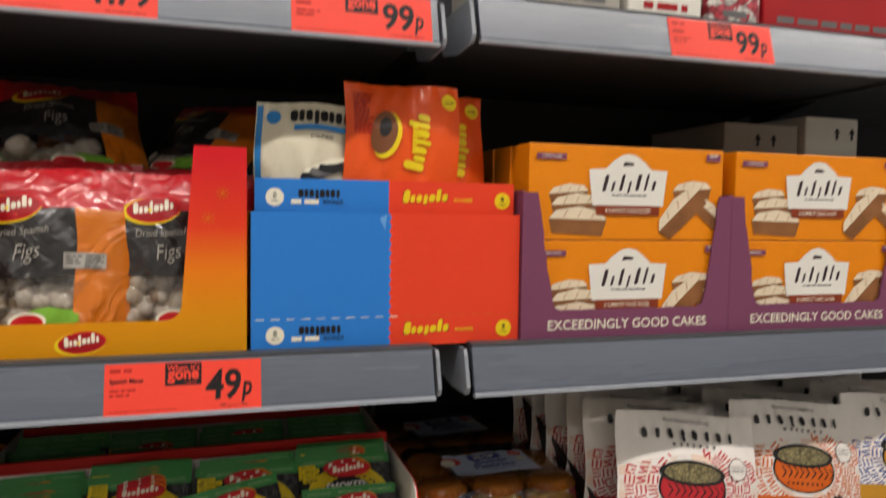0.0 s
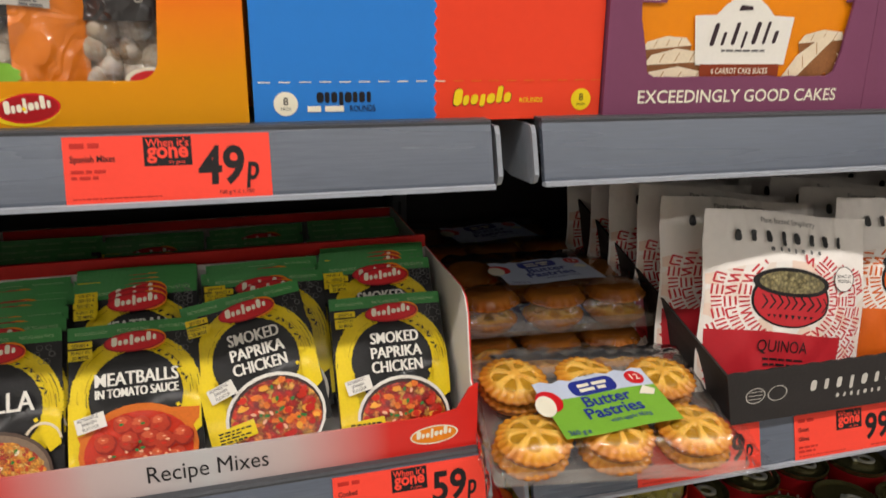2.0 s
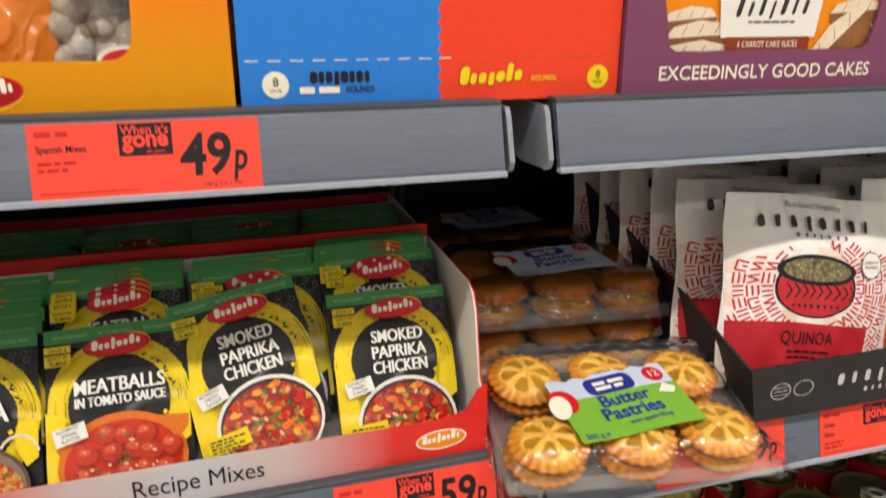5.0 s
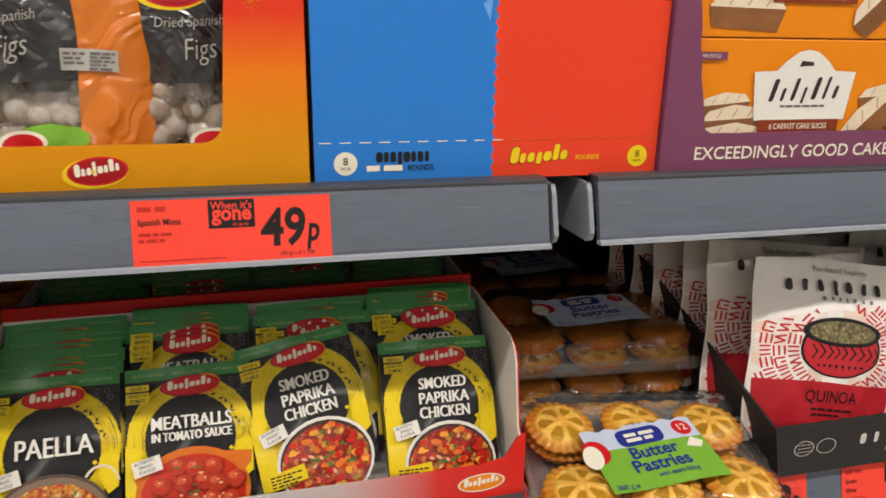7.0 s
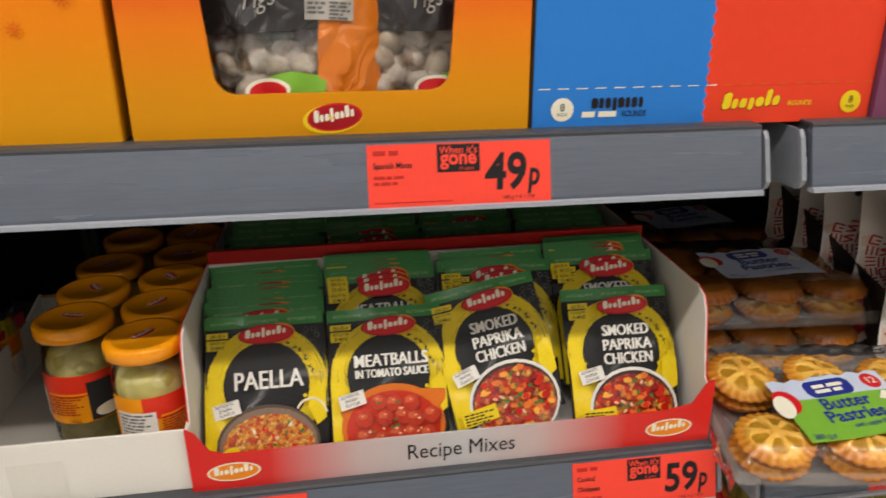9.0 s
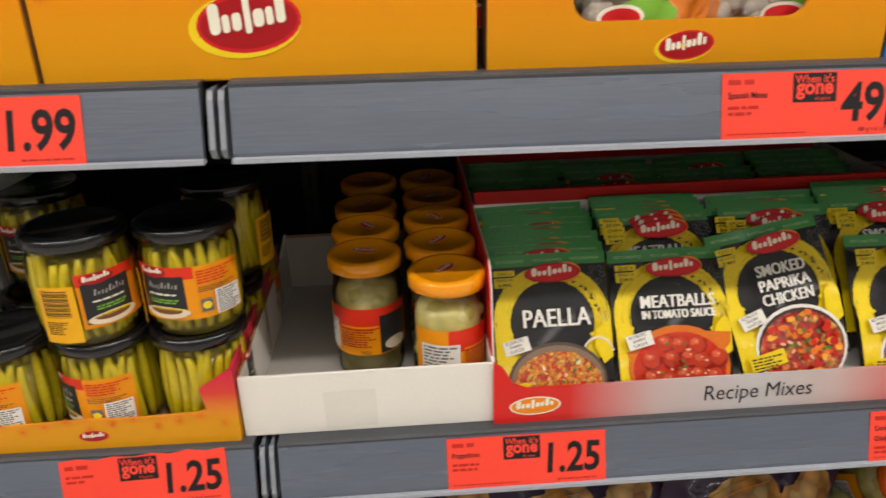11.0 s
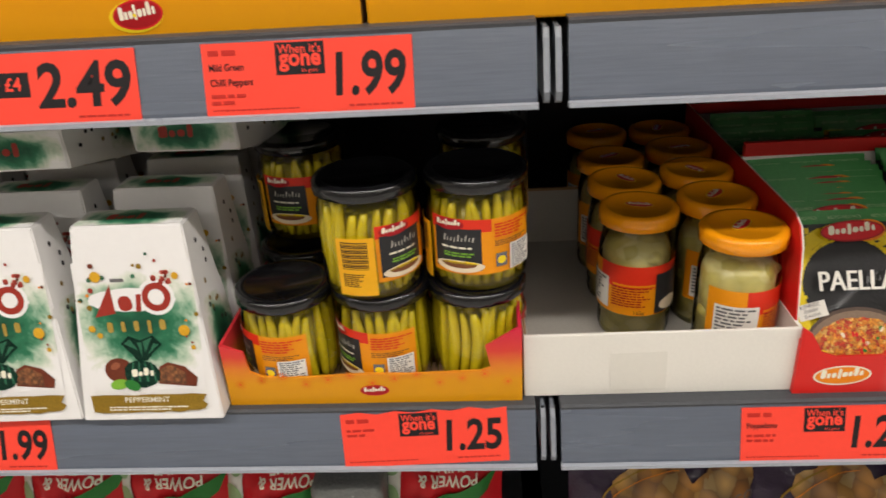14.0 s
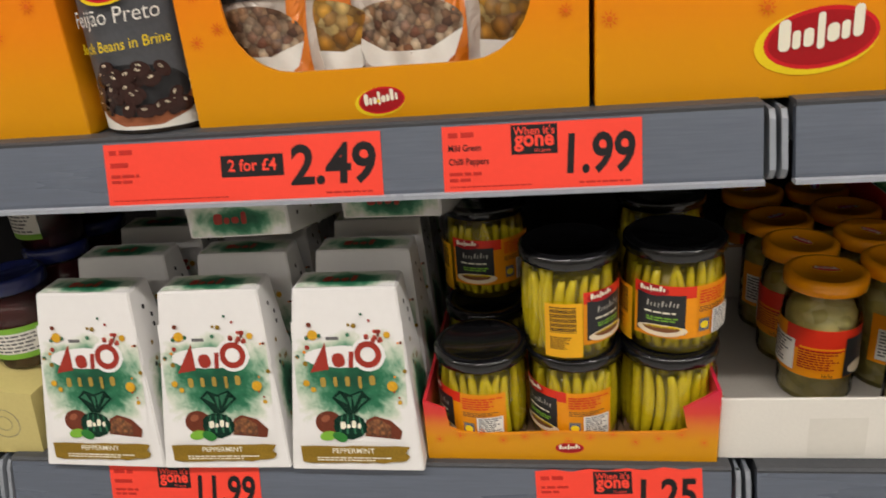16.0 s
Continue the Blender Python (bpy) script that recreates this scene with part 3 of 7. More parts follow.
def carton_shell(c, w, d, h, side=KRAFT, back=0.0):
    part("side", boxed(0, 0.003, 0.003, d, 0, h, bevel=0.0006), side, c)
    part("side", boxed(w - 0.003, w, 0.003, d, 0, h, bevel=0.0006), side, c)
    part("back_panel", boxed(0.003, w - 0.003, d - 0.003, d, 0, h + back), KRAFT, c)
    part("base", boxed(0.003, w - 0.003, 0.003, d - 0.003, 0, 0.003), KRAFT, c)


def badge(p, x, y, w, h, name=True):
    """The red oval badge with a yellow crescent."""
    p.poly(oval(x - w * 0.04, y - h * 0.05, w * 1.08, h * 1.08, rot=0.10), YELLOW)
    p.mark(x, y, w, h, DEEPRED, CREAM, RED, 0.10, name)
    if name:
        p.poly(oval(x - w * 0.07, y - h * 0.02, w * 0.07, w * 0.07, 10), YELLOW)


def pillow(w, h, d, seed=0, nu=44, nv=50, seal=0.10):
    """A filled bag: soft belly, flat crimped top and bottom, uneven edge."""
    rg = random.Random(seed)
    ph = [rg.uniform(0, 6) for _ in range(6)]

    def shape(u, v, side):
        a, b = u / w, v / h
        belly = max(0.0, 1 - (2 * abs(a)) ** 2.4) * max(0.0, min(1, b / 0.10)) ** 0.5 * max(0.0, min(1, (1 - b) / (seal + 0.16))) ** 0.8
        wr = 0.10 * math.sin(17 * a + ph[0] + 5 * b) * math.sin(11 * b + ph[1]) + 0.06 * math.sin(31 * a + ph[2]) * math.sin(23 * b + ph[3])
        y = side * d / 2 * belly * (1 + wr) + 0.0012 * math.sin(40 * a + ph[4]) * (1 if b > 1 - seal else 0)
        return Vector((u + 0.002 * math.sin(9 * b + ph[5]), y, v + 0.0015 * math.sin(7 * a + ph[0])))

    def mesh():
        bm = bmesh.new()
        for side in (-1, 1):
            g = [[bm.verts.new(shape(-w / 2 + w * i / nu, h * j / nv, side) + Vector((0, side * 0.0004, 0))) for i in range(nu + 1)] for j in range(nv + 1)]
            for j in range(nv):
                for i in range(nu):
                    bm.faces.new((g[j][i], g[j][i + 1], g[j + 1][i + 1], g[j + 1][i]))
        bmesh.ops.recalc_face_normals(bm, faces=bm.faces)
        return bm

    return mesh, (lambda u, v, n: shape(u, v, -1) + Vector((0, -n - 0.0010, 0)))


def lump_pile(w, h, d, n, rng, size, squash=0.8):
    bm = bmesh.new()
    for _ in range(n):
        r = size * rng.uniform(0.75, 1.2)
        x, y, z = rng.uniform(-w / 2, w / 2), rng.uniform(-d / 2, d / 2), rng.uniform(0, h)
        made = bmesh.ops.create_icosphere(bm, subdivisions=2, radius=r)["verts"]
        ax = Euler((rng.uniform(0, 3), rng.uniform(0, 3), rng.uniform(0, 3))).to_matrix()
        ph = rng.uniform(0, 6)
        for v in made:
            k = 1 + 0.12 * math.sin(9 * v.co.x / r + ph) * math.sin(7 * v.co.y / r)
            v.co = ax @ Vector((v.co.x * k, v.co.y * k, v.co.z * squash)) + Vector((x, y, z))
    return bm


def fig_bag(m, seed, group="bags of figs"):
    b = thing("fig_bag", m, "clear bag of dried figs with a red header and black panel", "food bag", group)
    w, h = 0.152, 0.178
    mesh, warp = pillow(w, h, 0.052, seed)
    rg = random.Random(seed)
    part("fruit", lump_pile(w * 0.60, 0.056, 0.020, 40, rg, 0.0140, 0.7), FIGS, b, "greyish dried figs", True).location = (-0.022, 0, 0.016)
    part("film", mesh(), FILM, b, "clear crinkled film", True).visible_shadow = False
    p = Print(0.0006, 0.0003)
    p.poly(rect(-w / 2 + 0.002, h * 0.77, w / 2 - 0.002, h - 0.001), BAG_RED)
    p.poly(rect(w * 0.16, 0.004, w / 2 - 0.003, h * 0.77), BAG_ORANGE)
    p.poly([(-w / 2 + 0.004, h * 0.77), (-w / 2 + 0.004, h * 0.40), (w * 0.16, h * 0.40), (w * 0.16, h * 0.77)], BAG_BLACK)
    badge(p, -w * 0.2, h * 0.78, 0.052, 0.026)
    p.text("Dried Spanish", -0.024, h * 0.63, 0.0105, GREYCARD, 0.85, -0.006, 3, 0.25)
    p.text("Figs", -0.020, h * 0.50, 0.022, GREYCARD, 0.75, -0.008, 5, 0.25)
    p.poly(rect(0.014, h * 0.44, 0.050, h * 0.525), GREYCARD)
    p.bars(0.016, 0.029, h * 0.50, 0.0018, GREYINK, rg, 3, 1.8), p.bars(0.032, 0.048, h * 0.505, 0.0016, GREYINK, rg, 5, 1.7)
    p.poly(blob(rg, 0.006, 0.031, 0.048, 0.020, 24, 0.08), LIME)
    p.poly(oval(-0.014, 0.029, 0.034, 0.018), CREAM), p.poly(oval(-0.014, 0.028, 0.028, 0.015), RED)
    p.make("bag_print", b, None, warp)
    return b


def fig_carton():
    w, h, d = 0.299, 0.206, 0.27
    c = thing("fig_display_carton", pose(-0.278, 0.830, S2), "red to amber display carton with a cut-out window, on the shelf", "display carton")
    part("front_panel", window_card(w, h, 0.062, 0.237, 0.034, 0.016), AMBER_FADE, c)
    carton_shell(c, w, d, h - 0.002)
    p = Print()
    badge(p, 0.148, 0.0155, 0.042, 0.021)
    p.make("badge", c)
    p = Print()
    suns(p, ((0.262, 0.135), (0.276, 0.16), (0.025, 0.14), (0.04, 0.165)))
    p.make("sun_print", c)
    for x, y, z, s, t, rz in ((-0.163, 0.868, 0.004, 1, 4, 0), (-0.038, 0.880, 0.004, 2, 4, 6), (-0.16, 0.925, 0.015, 3, 3, 0), (-0.055, 0.93, 0.01, 4, 5, 0), (-0.262, 0.900, 0.004, 7, 4, 0),
                              (-0.150, 0.950, 0.152, 5, 40, 16), (-0.055, 0.975, 0.154, 6, 46, -32), (-0.235, 0.985, 0.150, 10, 44, -8), (-0.20, 1.055, 0.01, 8, 3, 0), (-0.08, 1.055, 0.01, 9, 3, 0)):
        fig_bag(pose(x, y, S2 + z, -t, 0, rz), s)
    return c


def snack_carton():
    w, h, d = 0.2925, 0.1425, 0.24
    mx = 0.144
    c = thing("two_tone_snack_carton", pose(0.0250, 0.831, S2), "half blue, half orange-red shelf-ready snack carton, opened", "display carton")
    zig = [(mx + (0.0014 if k % 2 else -0.0014), h * k / 30) for k in range(31)]
    part("blue_panel", slab([(0, 0)] + zig + [(0, h)], 0, 0.003), BLUE_CARD, c)
    part("red_panel", slab(zig + [(w, h), (w, 0)], 0.0, 0.003), RED_CARD, c)
    part("inner_blue_panel", slab(rect(0.004, h - 0.01, mx, 0.177), 0.010, 0.013), BLUE_CARD, c)
    part("inner_red_panel", slab(rect(mx, h - 0.01, w - 0.004, 0.177), 0.010, 0.013), RED_CARD, c)
    carton_shell(c, w, d, h - 0.002, KRAFT, 0.02)
    p = Print()
    for k in range(19):
        u = 0.004 + k * 0.0155
        p.poly(rect(u, 0.0315, u + 0.009, 0.0323), CREAM if u < mx else SUN, same=k > 0)
    p.make("perforation", c)
    for oy in (0.0, 0.142):
        base = 0.007 + oy
        back = Matrix.Translation((0, 0.010, 0)) if oy else None
        for cx, m in ((0.024, CREAM), (w - 0.018, YELLOW)):
            q = Print()
            q.poly(oval(cx, base + 0.0085, 0.0185, 0.0185), m)
            q.text("8", cx, base + 0.0075, 0.0085, INK, 1, 0.01)
            q.text("PACK", cx, base + 0.0035, 0.0032, INK, 1, 0.005)
            q.make("pack_badge", c, back)
        q = Print()
        q.strokes(0.0700, base + 0.0088, 0.044, 0.0085, INK, 8, 0, "0", 0.42, 0.0)
        q.bars(0.0405, 0.069, base + 0.0020, 0.0045, CREAM, random.Random(3))
        q.text("ROUNDS", 0.084, base + 0.0020, 0.0068, INK, 0.75, 0.01)
        q.make("blue_side_lettering", c, back)
        q = Print()
        q.strokes(0.1845, base + 0.0055, 0.052, 0.0085, INK, 7, 3, "1000010", 0.66, 0.2)
        q.strokes(0.1845, base + 0.0060, 0.051, 0.0080, YELLOW, 7, 3, "1000010", 0.46, 0.2)
        q.text("ROUNDS", 0.228, base + 0.0068, 0.0058, YELLOW, 0.9, 0.01)
        q.make("red_side_lettering", c, back)
    p = Print()
    p.poly([(mx - 0.012, 0.137), (mx - 0.004, 0.141), (mx - 0.006, 0.124)], paint("scuffed_blue", "6aa6e4", 0.6, 0, 0.1, 60, 0))
    p.make("scuff", c)
    CREAMBAG = paint("cream_packet", "e2d9c0", 0.35, 0, 0.05, 30, 0.05, 0.2)
    BLUEBAG = paint("blue_packet_edge", "2b86d0", 0.35, 0, 0.05, 30, 0.04, 0.2)
    ORBAG = paint("orange_packet", "f2591a", 0.32, 0, 0.05, 30, 0.06, 0.25)

    def packet(x, y, z, w2, h2, base_m, lean, kind, seed):
        b = thing("snack_packet", pose(x, y, z, -lean, 0, 0), "%s snack packet standing in the carton" % kind, "snack packet", "snack packets")
        mesh, warp = pillow(w2, h2, 0.03, seed, 36, 44, 0.05)
        part("wrapper", mesh(), base_m, b, "", True)
        q = Print(0.0006, 0.0003)
        if kind == "cream and blue":
            q.poly(rect(-w2 / 2 + 0.001, 0.01, -w2 / 2 + 0.007, h2 - 0.004), BLUEBAG)
            q.poly(oval(-w2 / 2 + 0.018, h2 - 0.016, 0.015, 0.015), BLUEBAG)
            q.strokes(-w2 / 2 + 0.0675, h2 - 0.0215, 0.064, 0.0125, INK, 8, 0, "0", 0.40, 0.0)
            q.poly(rect(-w2 / 2 + 0.040, h2 - 0.031, w2 / 2 - 0.006, h2 - 0.025), BLUEBAG)
            q.text("ROUNDS", 0.018, h2 - 0.040, 0.006, INK, 1, 0.01)
            for k in range(3):
                q.poly(oval(0.012 + k * 0.01, h2 - 0.078 + k * 0.005, 0.036, 0.014, rot=0.3), GREYINK if k % 2 else SLATE)
                q.poly(oval(0.012 + k * 0.01, h2 - 0.073 + k * 0.005, 0.030, 0.006, rot=0.3), CREAM)
        else:
            q.poly(oval(w2 / 2 - 0.013, h2 - 0.018, 0.018, 0.018), YELLOW)
            q.text("£1.00", w2 / 2 - 0.013, h2 - 0.0198, 0.005, INK, 0.9, 0.01)
            q.strokes(0.024, h2 - 0.066, 0.064, 0.0150, paint("packet_stroke_red", "d8401a", 0.4, 0, 0.05, 50, 0), 7, 84, "1000010", 0.62, 0.15)
            q.strokes(0.024, h2 - 0.066, 0.063, 0.0145, YELLOW, 7, 84, "1000010", 0.44, 0.15)
            q.bars(0.006, 0.012, h2 - 0.05, 0.0035, YELLOW, RNG, 7, 1.25)
            q.poly(turned(oval(-0.022, h2 - 0.056, 0.030, 0.052), -0.022, h2 - 0.056, -12), YELLOW)
            q.poly(turned(oval(-0.026, h2 - 0.054, 0.028, 0.048), -0.022, h2 - 0.056, -12), BROWN)
            q.poly(turned(oval(-0.026, h2 - 0.048, 0.013, 0.022), -0.022, h2 - 0.056, -12), SLATE)
            q.bars(-w2 / 2 + 0.008, -w2 / 2 + 0.03, h2 - 0.014, 0.0016, DEEPRED, RNG, 14, 2.0)
        q.make("packet_print", b, None, warp)

    packet(0.083, 0.868, S2 + 0.055, 0.104, 0.205, CREAMBAG, 3, "cream and blue", 21)
    packet(0.189, 0.860, S2 + 0.055, 0.130, 0.229, ORBAG, 2, "bright orange", 22)
    packet(0.247, 0.892, S2 + 0.050, 0.100, 0.231, ORBAG, 4, "bright orange", 23)
    for k in range(4):
        packet(0.10 + 0.01 * k, 0.92 + 0.03 * k, S2 + 0.004, 0.11, 0.15, CREAMBAG, 2, "cream and blue", 30 + k)
        packet(0.24 - 0.01 * k, 0.93 + 0.03 * k, S2 + 0.004, 0.11, 0.15, ORBAG, 2, "bright orange", 40 + k)


def cake_box(m):
    w, h, d = 0.258, 0.1095, 0.052
    b = thing("cake_slice_box", m, "orange cake slice box with a white crest and brown banner", "cake box", "boxes of cake slices")
    part("carton", boxed(0, w, 0, d, 0, h, bevel=0.0012), CAKEBOX, b)
    p = Print()
    cx = 0.126
    crest = [(cx - 0.047, 0.040), (cx + 0.047, 0.040), (cx + 0.052, 0.082), (cx + 0.030, 0.083), (cx + 0.022, 0.091), (cx + 0.010, 0.099), (cx, 0.101),
             (cx - 0.010, 0.099), (cx - 0.022, 0.091), (cx - 0.030, 0.083), (cx - 0.052, 0.082)]

    def slice_(x, y, k, rot):
        p.poly(turned([(x - 0.030 * k, y - 0.012 * k), (x + 0.028 * k, y - 0.013 * k), (x + 0.033 * k, y + 0.004 * k), (x + 0.01 * k, y + 0.011 * k), (x - 0.02 * k, y + 0.010 * k), (x - 0.034 * k, y + 0.003 * k)], x, y, rot), CAKE)
        p.poly(turned([(x - 0.034 * k, y + 0.003 * k), (x + 0.033 * k, y + 0.004 * k), (x + 0.026 * k, y + 0.013 * k), (x, y + 0.017 * k), (x - 0.026 * k, y + 0.012 * k)], x, y, rot), ICING)
        for j in range(3):
            u = x - 0.018 * k + j * 0.016 * k
            p.poly(turned([(u, y + 0.005 * k), (u + 0.0012 * k, y + 0.005 * k), (u + 0.006 * k, y + 0.013 * k), (u + 0.005 * k, y + 0.013 * k)], x, y, rot), paint("tan_drizzle", "b48a5c", 0.5, 0, 0.1, 60, 0), same=j > 0)

    slice_(0.050, 0.052, 0.75, 4), slice_(0.060, 0.038, 0.95, 2), slice_(0.062, 0.020, 1.1, -2)
    slice_(0.214, 0.058, 0.8, 3), slice_(0.235, 0.034, 0.8, -38), slice_(0.200, 0.034, 1.15, 42)
    p.poly(crest, WHITE)
    p.poly(rect(cx - 0.042, 0.029, cx + 0.042, 0.0405), paint("russet_banner", "8a3a1e", 0.4, 0, 0.06, 60, 0))
    p.text("6 CARROT CAKE SLICES", cx, 0.0322, 0.0072, CREAM, 0.78, 0.004)
    SCRIPT = paint("dark_script_ink", "3a2a30", 0.5, 0, 0.05, 60, 0)
    p.strokes(cx, 0.0575, 0.076, 0.0115, SCRIPT, 7, 2, "1010110", 0.17, 0.30)
    p.poly([(cx - 0.008, 0.0865), (cx + 0.007, 0.0875), (cx + 0.006, 0.0905), (cx - 0.006, 0.0915)], SCRIPT)
    p.bars(cx - 0.022, cx + 0.024, 0.0515, 0.0018, GREYINK, RNG)
    p.poly(rect(0.008, 0.092, 0.045, 0.0985), PURPLE), p.text("2 TWIN PACKS", 0.0265, 0.0938, 0.0045, CREAM, 0.8)
    p.poly(rect(0.232, 0.096, 0.252, 0.104), PURPLE), p.text("NEW", 0.242, 0.1005, 0.006, CREAM, 0.85, 0.01)
    p.make("box_print", b)
    return b


def cake_tray(x):
    w, d = 0.2765, 0.23
    t = thing("cake_shelf_tray", pose(x, 0.826, S2), "plum shelf-ready tray with torn edges, holding cake boxes", "display carton", "cake trays")
    rg = random.Random(int(x * 1000))

    def torn(a, b, n, j):
        return [(a[0] + (b[0] - a[0]) * k / n + rg.uniform(-j, j), a[1] + (b[1] - a[1]) * k / n + rg.uniform(-j, j)) for k in range(1, n)]

    pts = [(0, 0), (w, 0), (w, 0.168), (w - 0.017, 0.168)] + torn((w - 0.017, 0.168), (w - 0.036, 0.04), 8, 0.0012) + [(w - 0.038, 0.038), (w - 0.045, 0.034)]
    pts += torn((w - 0.045, 0.034), (0.047, 0.034), 14, 0.0006) + [(0.047, 0.034), (0.040, 0.038)] + torn((0.038, 0.04), (0.020, 0.15), 8, 0.0018) + [(0.018, 0.168), (0, 0.168)]
    part("front_panel", slab(pts, 0, 0.0025), PURPLE, t)
    part("side", boxed(0, 0.0025, 0.0025, d, 0, 0.17), PURPLE, t)
    part("side", boxed(w - 0.0025, w, 0.0025, d, 0, 0.17), PURPLE, t)
    part("back_panel", boxed(0.0025, w - 0.0025, d - 0.0025, d, 0, 0.17), KRAFT, t)
    p = Print()
    p.text("EXCEEDINGLY GOOD CAKES", w / 2, 0.0115, 0.0158, CREAM, 1.02, 0.010)
    p.make("tray_print", t)


def orange_carton(x0, x1, name_label, logo=None, h=0.205, front=0.830):
    w, d = x1 - x0, 0.27
    c = thing("orange_carton", pose(x0, front, S2), name_label, "carton")
    part("body", boxed(0, w, 0, d, 0, h, bevel=0.0018), ORANGE_FADE, c)
    p = Print()
    if logo:
        x, y, w2, h2 = logo
        badge(p, x, y, w2, h2, False)
        p.loose("badge_oval", c)
        p = Print(0.0012)
        p.strokes(x, y - 0.10 * h2, 0.74 * w2, 0.30 * h2, CREAM, 7, 9)
        p.loose("badge_stroke", c)
        p = Print()
    suns(p, [(w * k / 9 + 0.01, 0.062 + 0.02 * ((k * 7) % 3)) for k in range(9)], 0.007)
    suns(p, [(w * k / 7 + 0.02, 0.12 + 0.02 * ((k * 5) % 3)) for k in range(7)], 0.008)
    tagged(p.make("carton_print", c), kind="stuff")


def bean_carton():
    w, h, d = 0.301, 0.206, 0.27
    c = thing("bean_display_carton", pose(-0.902, 0.830, S2), "amber display carton with a rounded window of bean bags", "display carton")
    part("front_panel", window_card(w, h, 0.036, 0.262, 0.040, 0.048, 0.006), ORANGE_FADE, c)
    carton_shell(c, w, d, h - 0.002)
    p = Print()
    badge(p, 0.148, 0.0155, 0.036, 0.020)
    p.make("badge", c)
    p = Print()
    suns(p, ((0.012, 0.066), (0.03, 0.075), (0.015, 0.10), (0.285, 0.07), (0.272, 0.085), (0.29, 0.10)), 0.006)
    p.make("carton_print", c)
    BEANS = lumps("mixed_beans_photo", ["8a5a3c", "c9a27c", "5c3626", "d8c0a0", "7a4632"], 150, 0.35)
    NUTS = lumps("golden_dish_photo", ["b8791e", "d9a03a", "8c5412", "e4c27a"], 110, 0.35)
    for i, x in enumerate((-0.845, -0.790, -0.725, -0.665)):
        b = thing("bean_bag", pose(x, 0.872 + 0.012 * (i % 2), S2 + 0.004, -4, 0, (3, -2, 2, -4)[i]), "glossy printed bag of mixed beans standing in the carton", "food bag", "bags of beans")
        mesh, warp = pillow(0.122, 0.185, 0.048, 60 + i)
        part("wrapper", mesh(), creased("pale_bag_print", "d4c6ba", 0.3, 18, 0.45), b, "", True)
        q = Print(0.0006, 0.0003)
        q.poly(rect(-0.060, 0.085, 0.060, 0.15), BAG_BLACK)
        q.poly(rect(-0.060, 0.15, 0.060, 0.183), BAG_RED)
        q.poly(rect(-0.016, 0.012, 0.012, 0.09) if i % 2 else rect(0.020, 0.012, 0.034, 0.12), BAG_ORANGE)
        q.poly(oval(-0.012, 0.060, 0.088, 0.042), BEANS if i % 2 == 0 else NUTS)
        q.poly([(-0.054, 0.055), (-0.045, 0.034), (-0.022, 0.022), (0.006, 0.022), (0.024, 0.036), (0.031, 0.055), (0.005, 0.043), (-0.03, 0.044)], WHITE)
        q.make("bag_print", b, None, warp)


fig_carton()
snack_carton()
cake = cake_box(pose(0.330, 0.832, S2 + 0.004))
for tx in (0.319, 0.596):
    cake_tray(tx)
    for iz in range(2):
        for iy in range(4):
            if (tx, iz, iy) != (0.319, 0, 0):
                copy_thing(cake, pose(tx + 0.011 - (0.002 if iz else 0) - 0.002 * iy, 0.832 + 0.0525 * iy, S2 + 0.004 + 0.1105 * iz))
orange_carton(-0.597, -0.2855, "closed amber to orange food carton with a red oval badge", (0.150, 0.040, 0.074, 0.041))
orange_carton(-1.29, -0.996, "closed amber food carton standing beside a tin", (0.06, 0.09, 0.05, 0.028))
bean_carton()


def bean_tin():
    r, h = 0.0435, 0.135
    t = thing("black_bean_jar", pose(-0.9465, 0.8615, S2), "jar of black beans with a slate-dark printed label", "jar")
    part("glass", lathe([(0, 0.001), (r - 0.004, 0.0), (r, 0.004), (r, h - 0.01), (r - 0.004, h), (0, h)], 40), paint("dark_jar_glass", "3a332c", 0.08, 0, 0.1, 30, 0, 0.5), t, "", True)
    part("lid", lathe([(r + 0.001, h - 0.016), (r + 0.001, h + 0.001), (r - 0.002, h + 0.004), (0, h + 0.003)], 40), RED, t, "", True)
    p = Print(0.0006, 0.00008)
    p.poly(rect(-0.068, 0.006, 0.068, 0.122), paint("slate_grey_label", "55565a", 0.4, 0, 0.15, 40, 0.01))
    p.poly(rect(-0.068, 0.006, 0.068, 0.040), WHITE)
    p.poly([(-0.042, 0.032), (0.050, 0.032), (0.044, 0.017), (0.020, 0.009), (-0.012, 0.009), (-0.034, 0.017)], paint("terracotta_photo", "9a5a3a", 0.5, 0, 0.15, 60, 0))
    p.poly(oval(0.004, 0.036, 0.086, 0.040), SLATE)
    rg = random.Random(5)
    BEAN = paint("black_bean_photo", "38221e", 0.2, 0, 0.3, 60, 0.02, 0.4)
    for k in range(60):
        x, y = rg.uniform(-0.036, 0.044), rg.uniform(0.020, 0.056)
        if abs(x - 0.004) < 0.040 - (y - 0.020) * 0.45:
            a = rg.uniform(-1, 1)
            p.poly(oval(x, y, 0.014, 0.010, 12, a), BEAN)
            p.poly(oval(x - 0.001, y + 0.002, 0.004, 0.0022, 8, a), ICING, same=True)
    badge(p, 0.0, 0.112, 0.040, 0.022)
    p.text("Feijão Preto", 0.0, 0.086, 0.0165, WHITE, 0.85, -0.004, 4, 0.15)
    p.text("Black Beans in Brine", 0.001, 0.067, 0.0112, YELLOW, 0.80, 0.0, 5, 0.15)
    p.make("label", t, None, around(r), 0.004)


bean_tin()

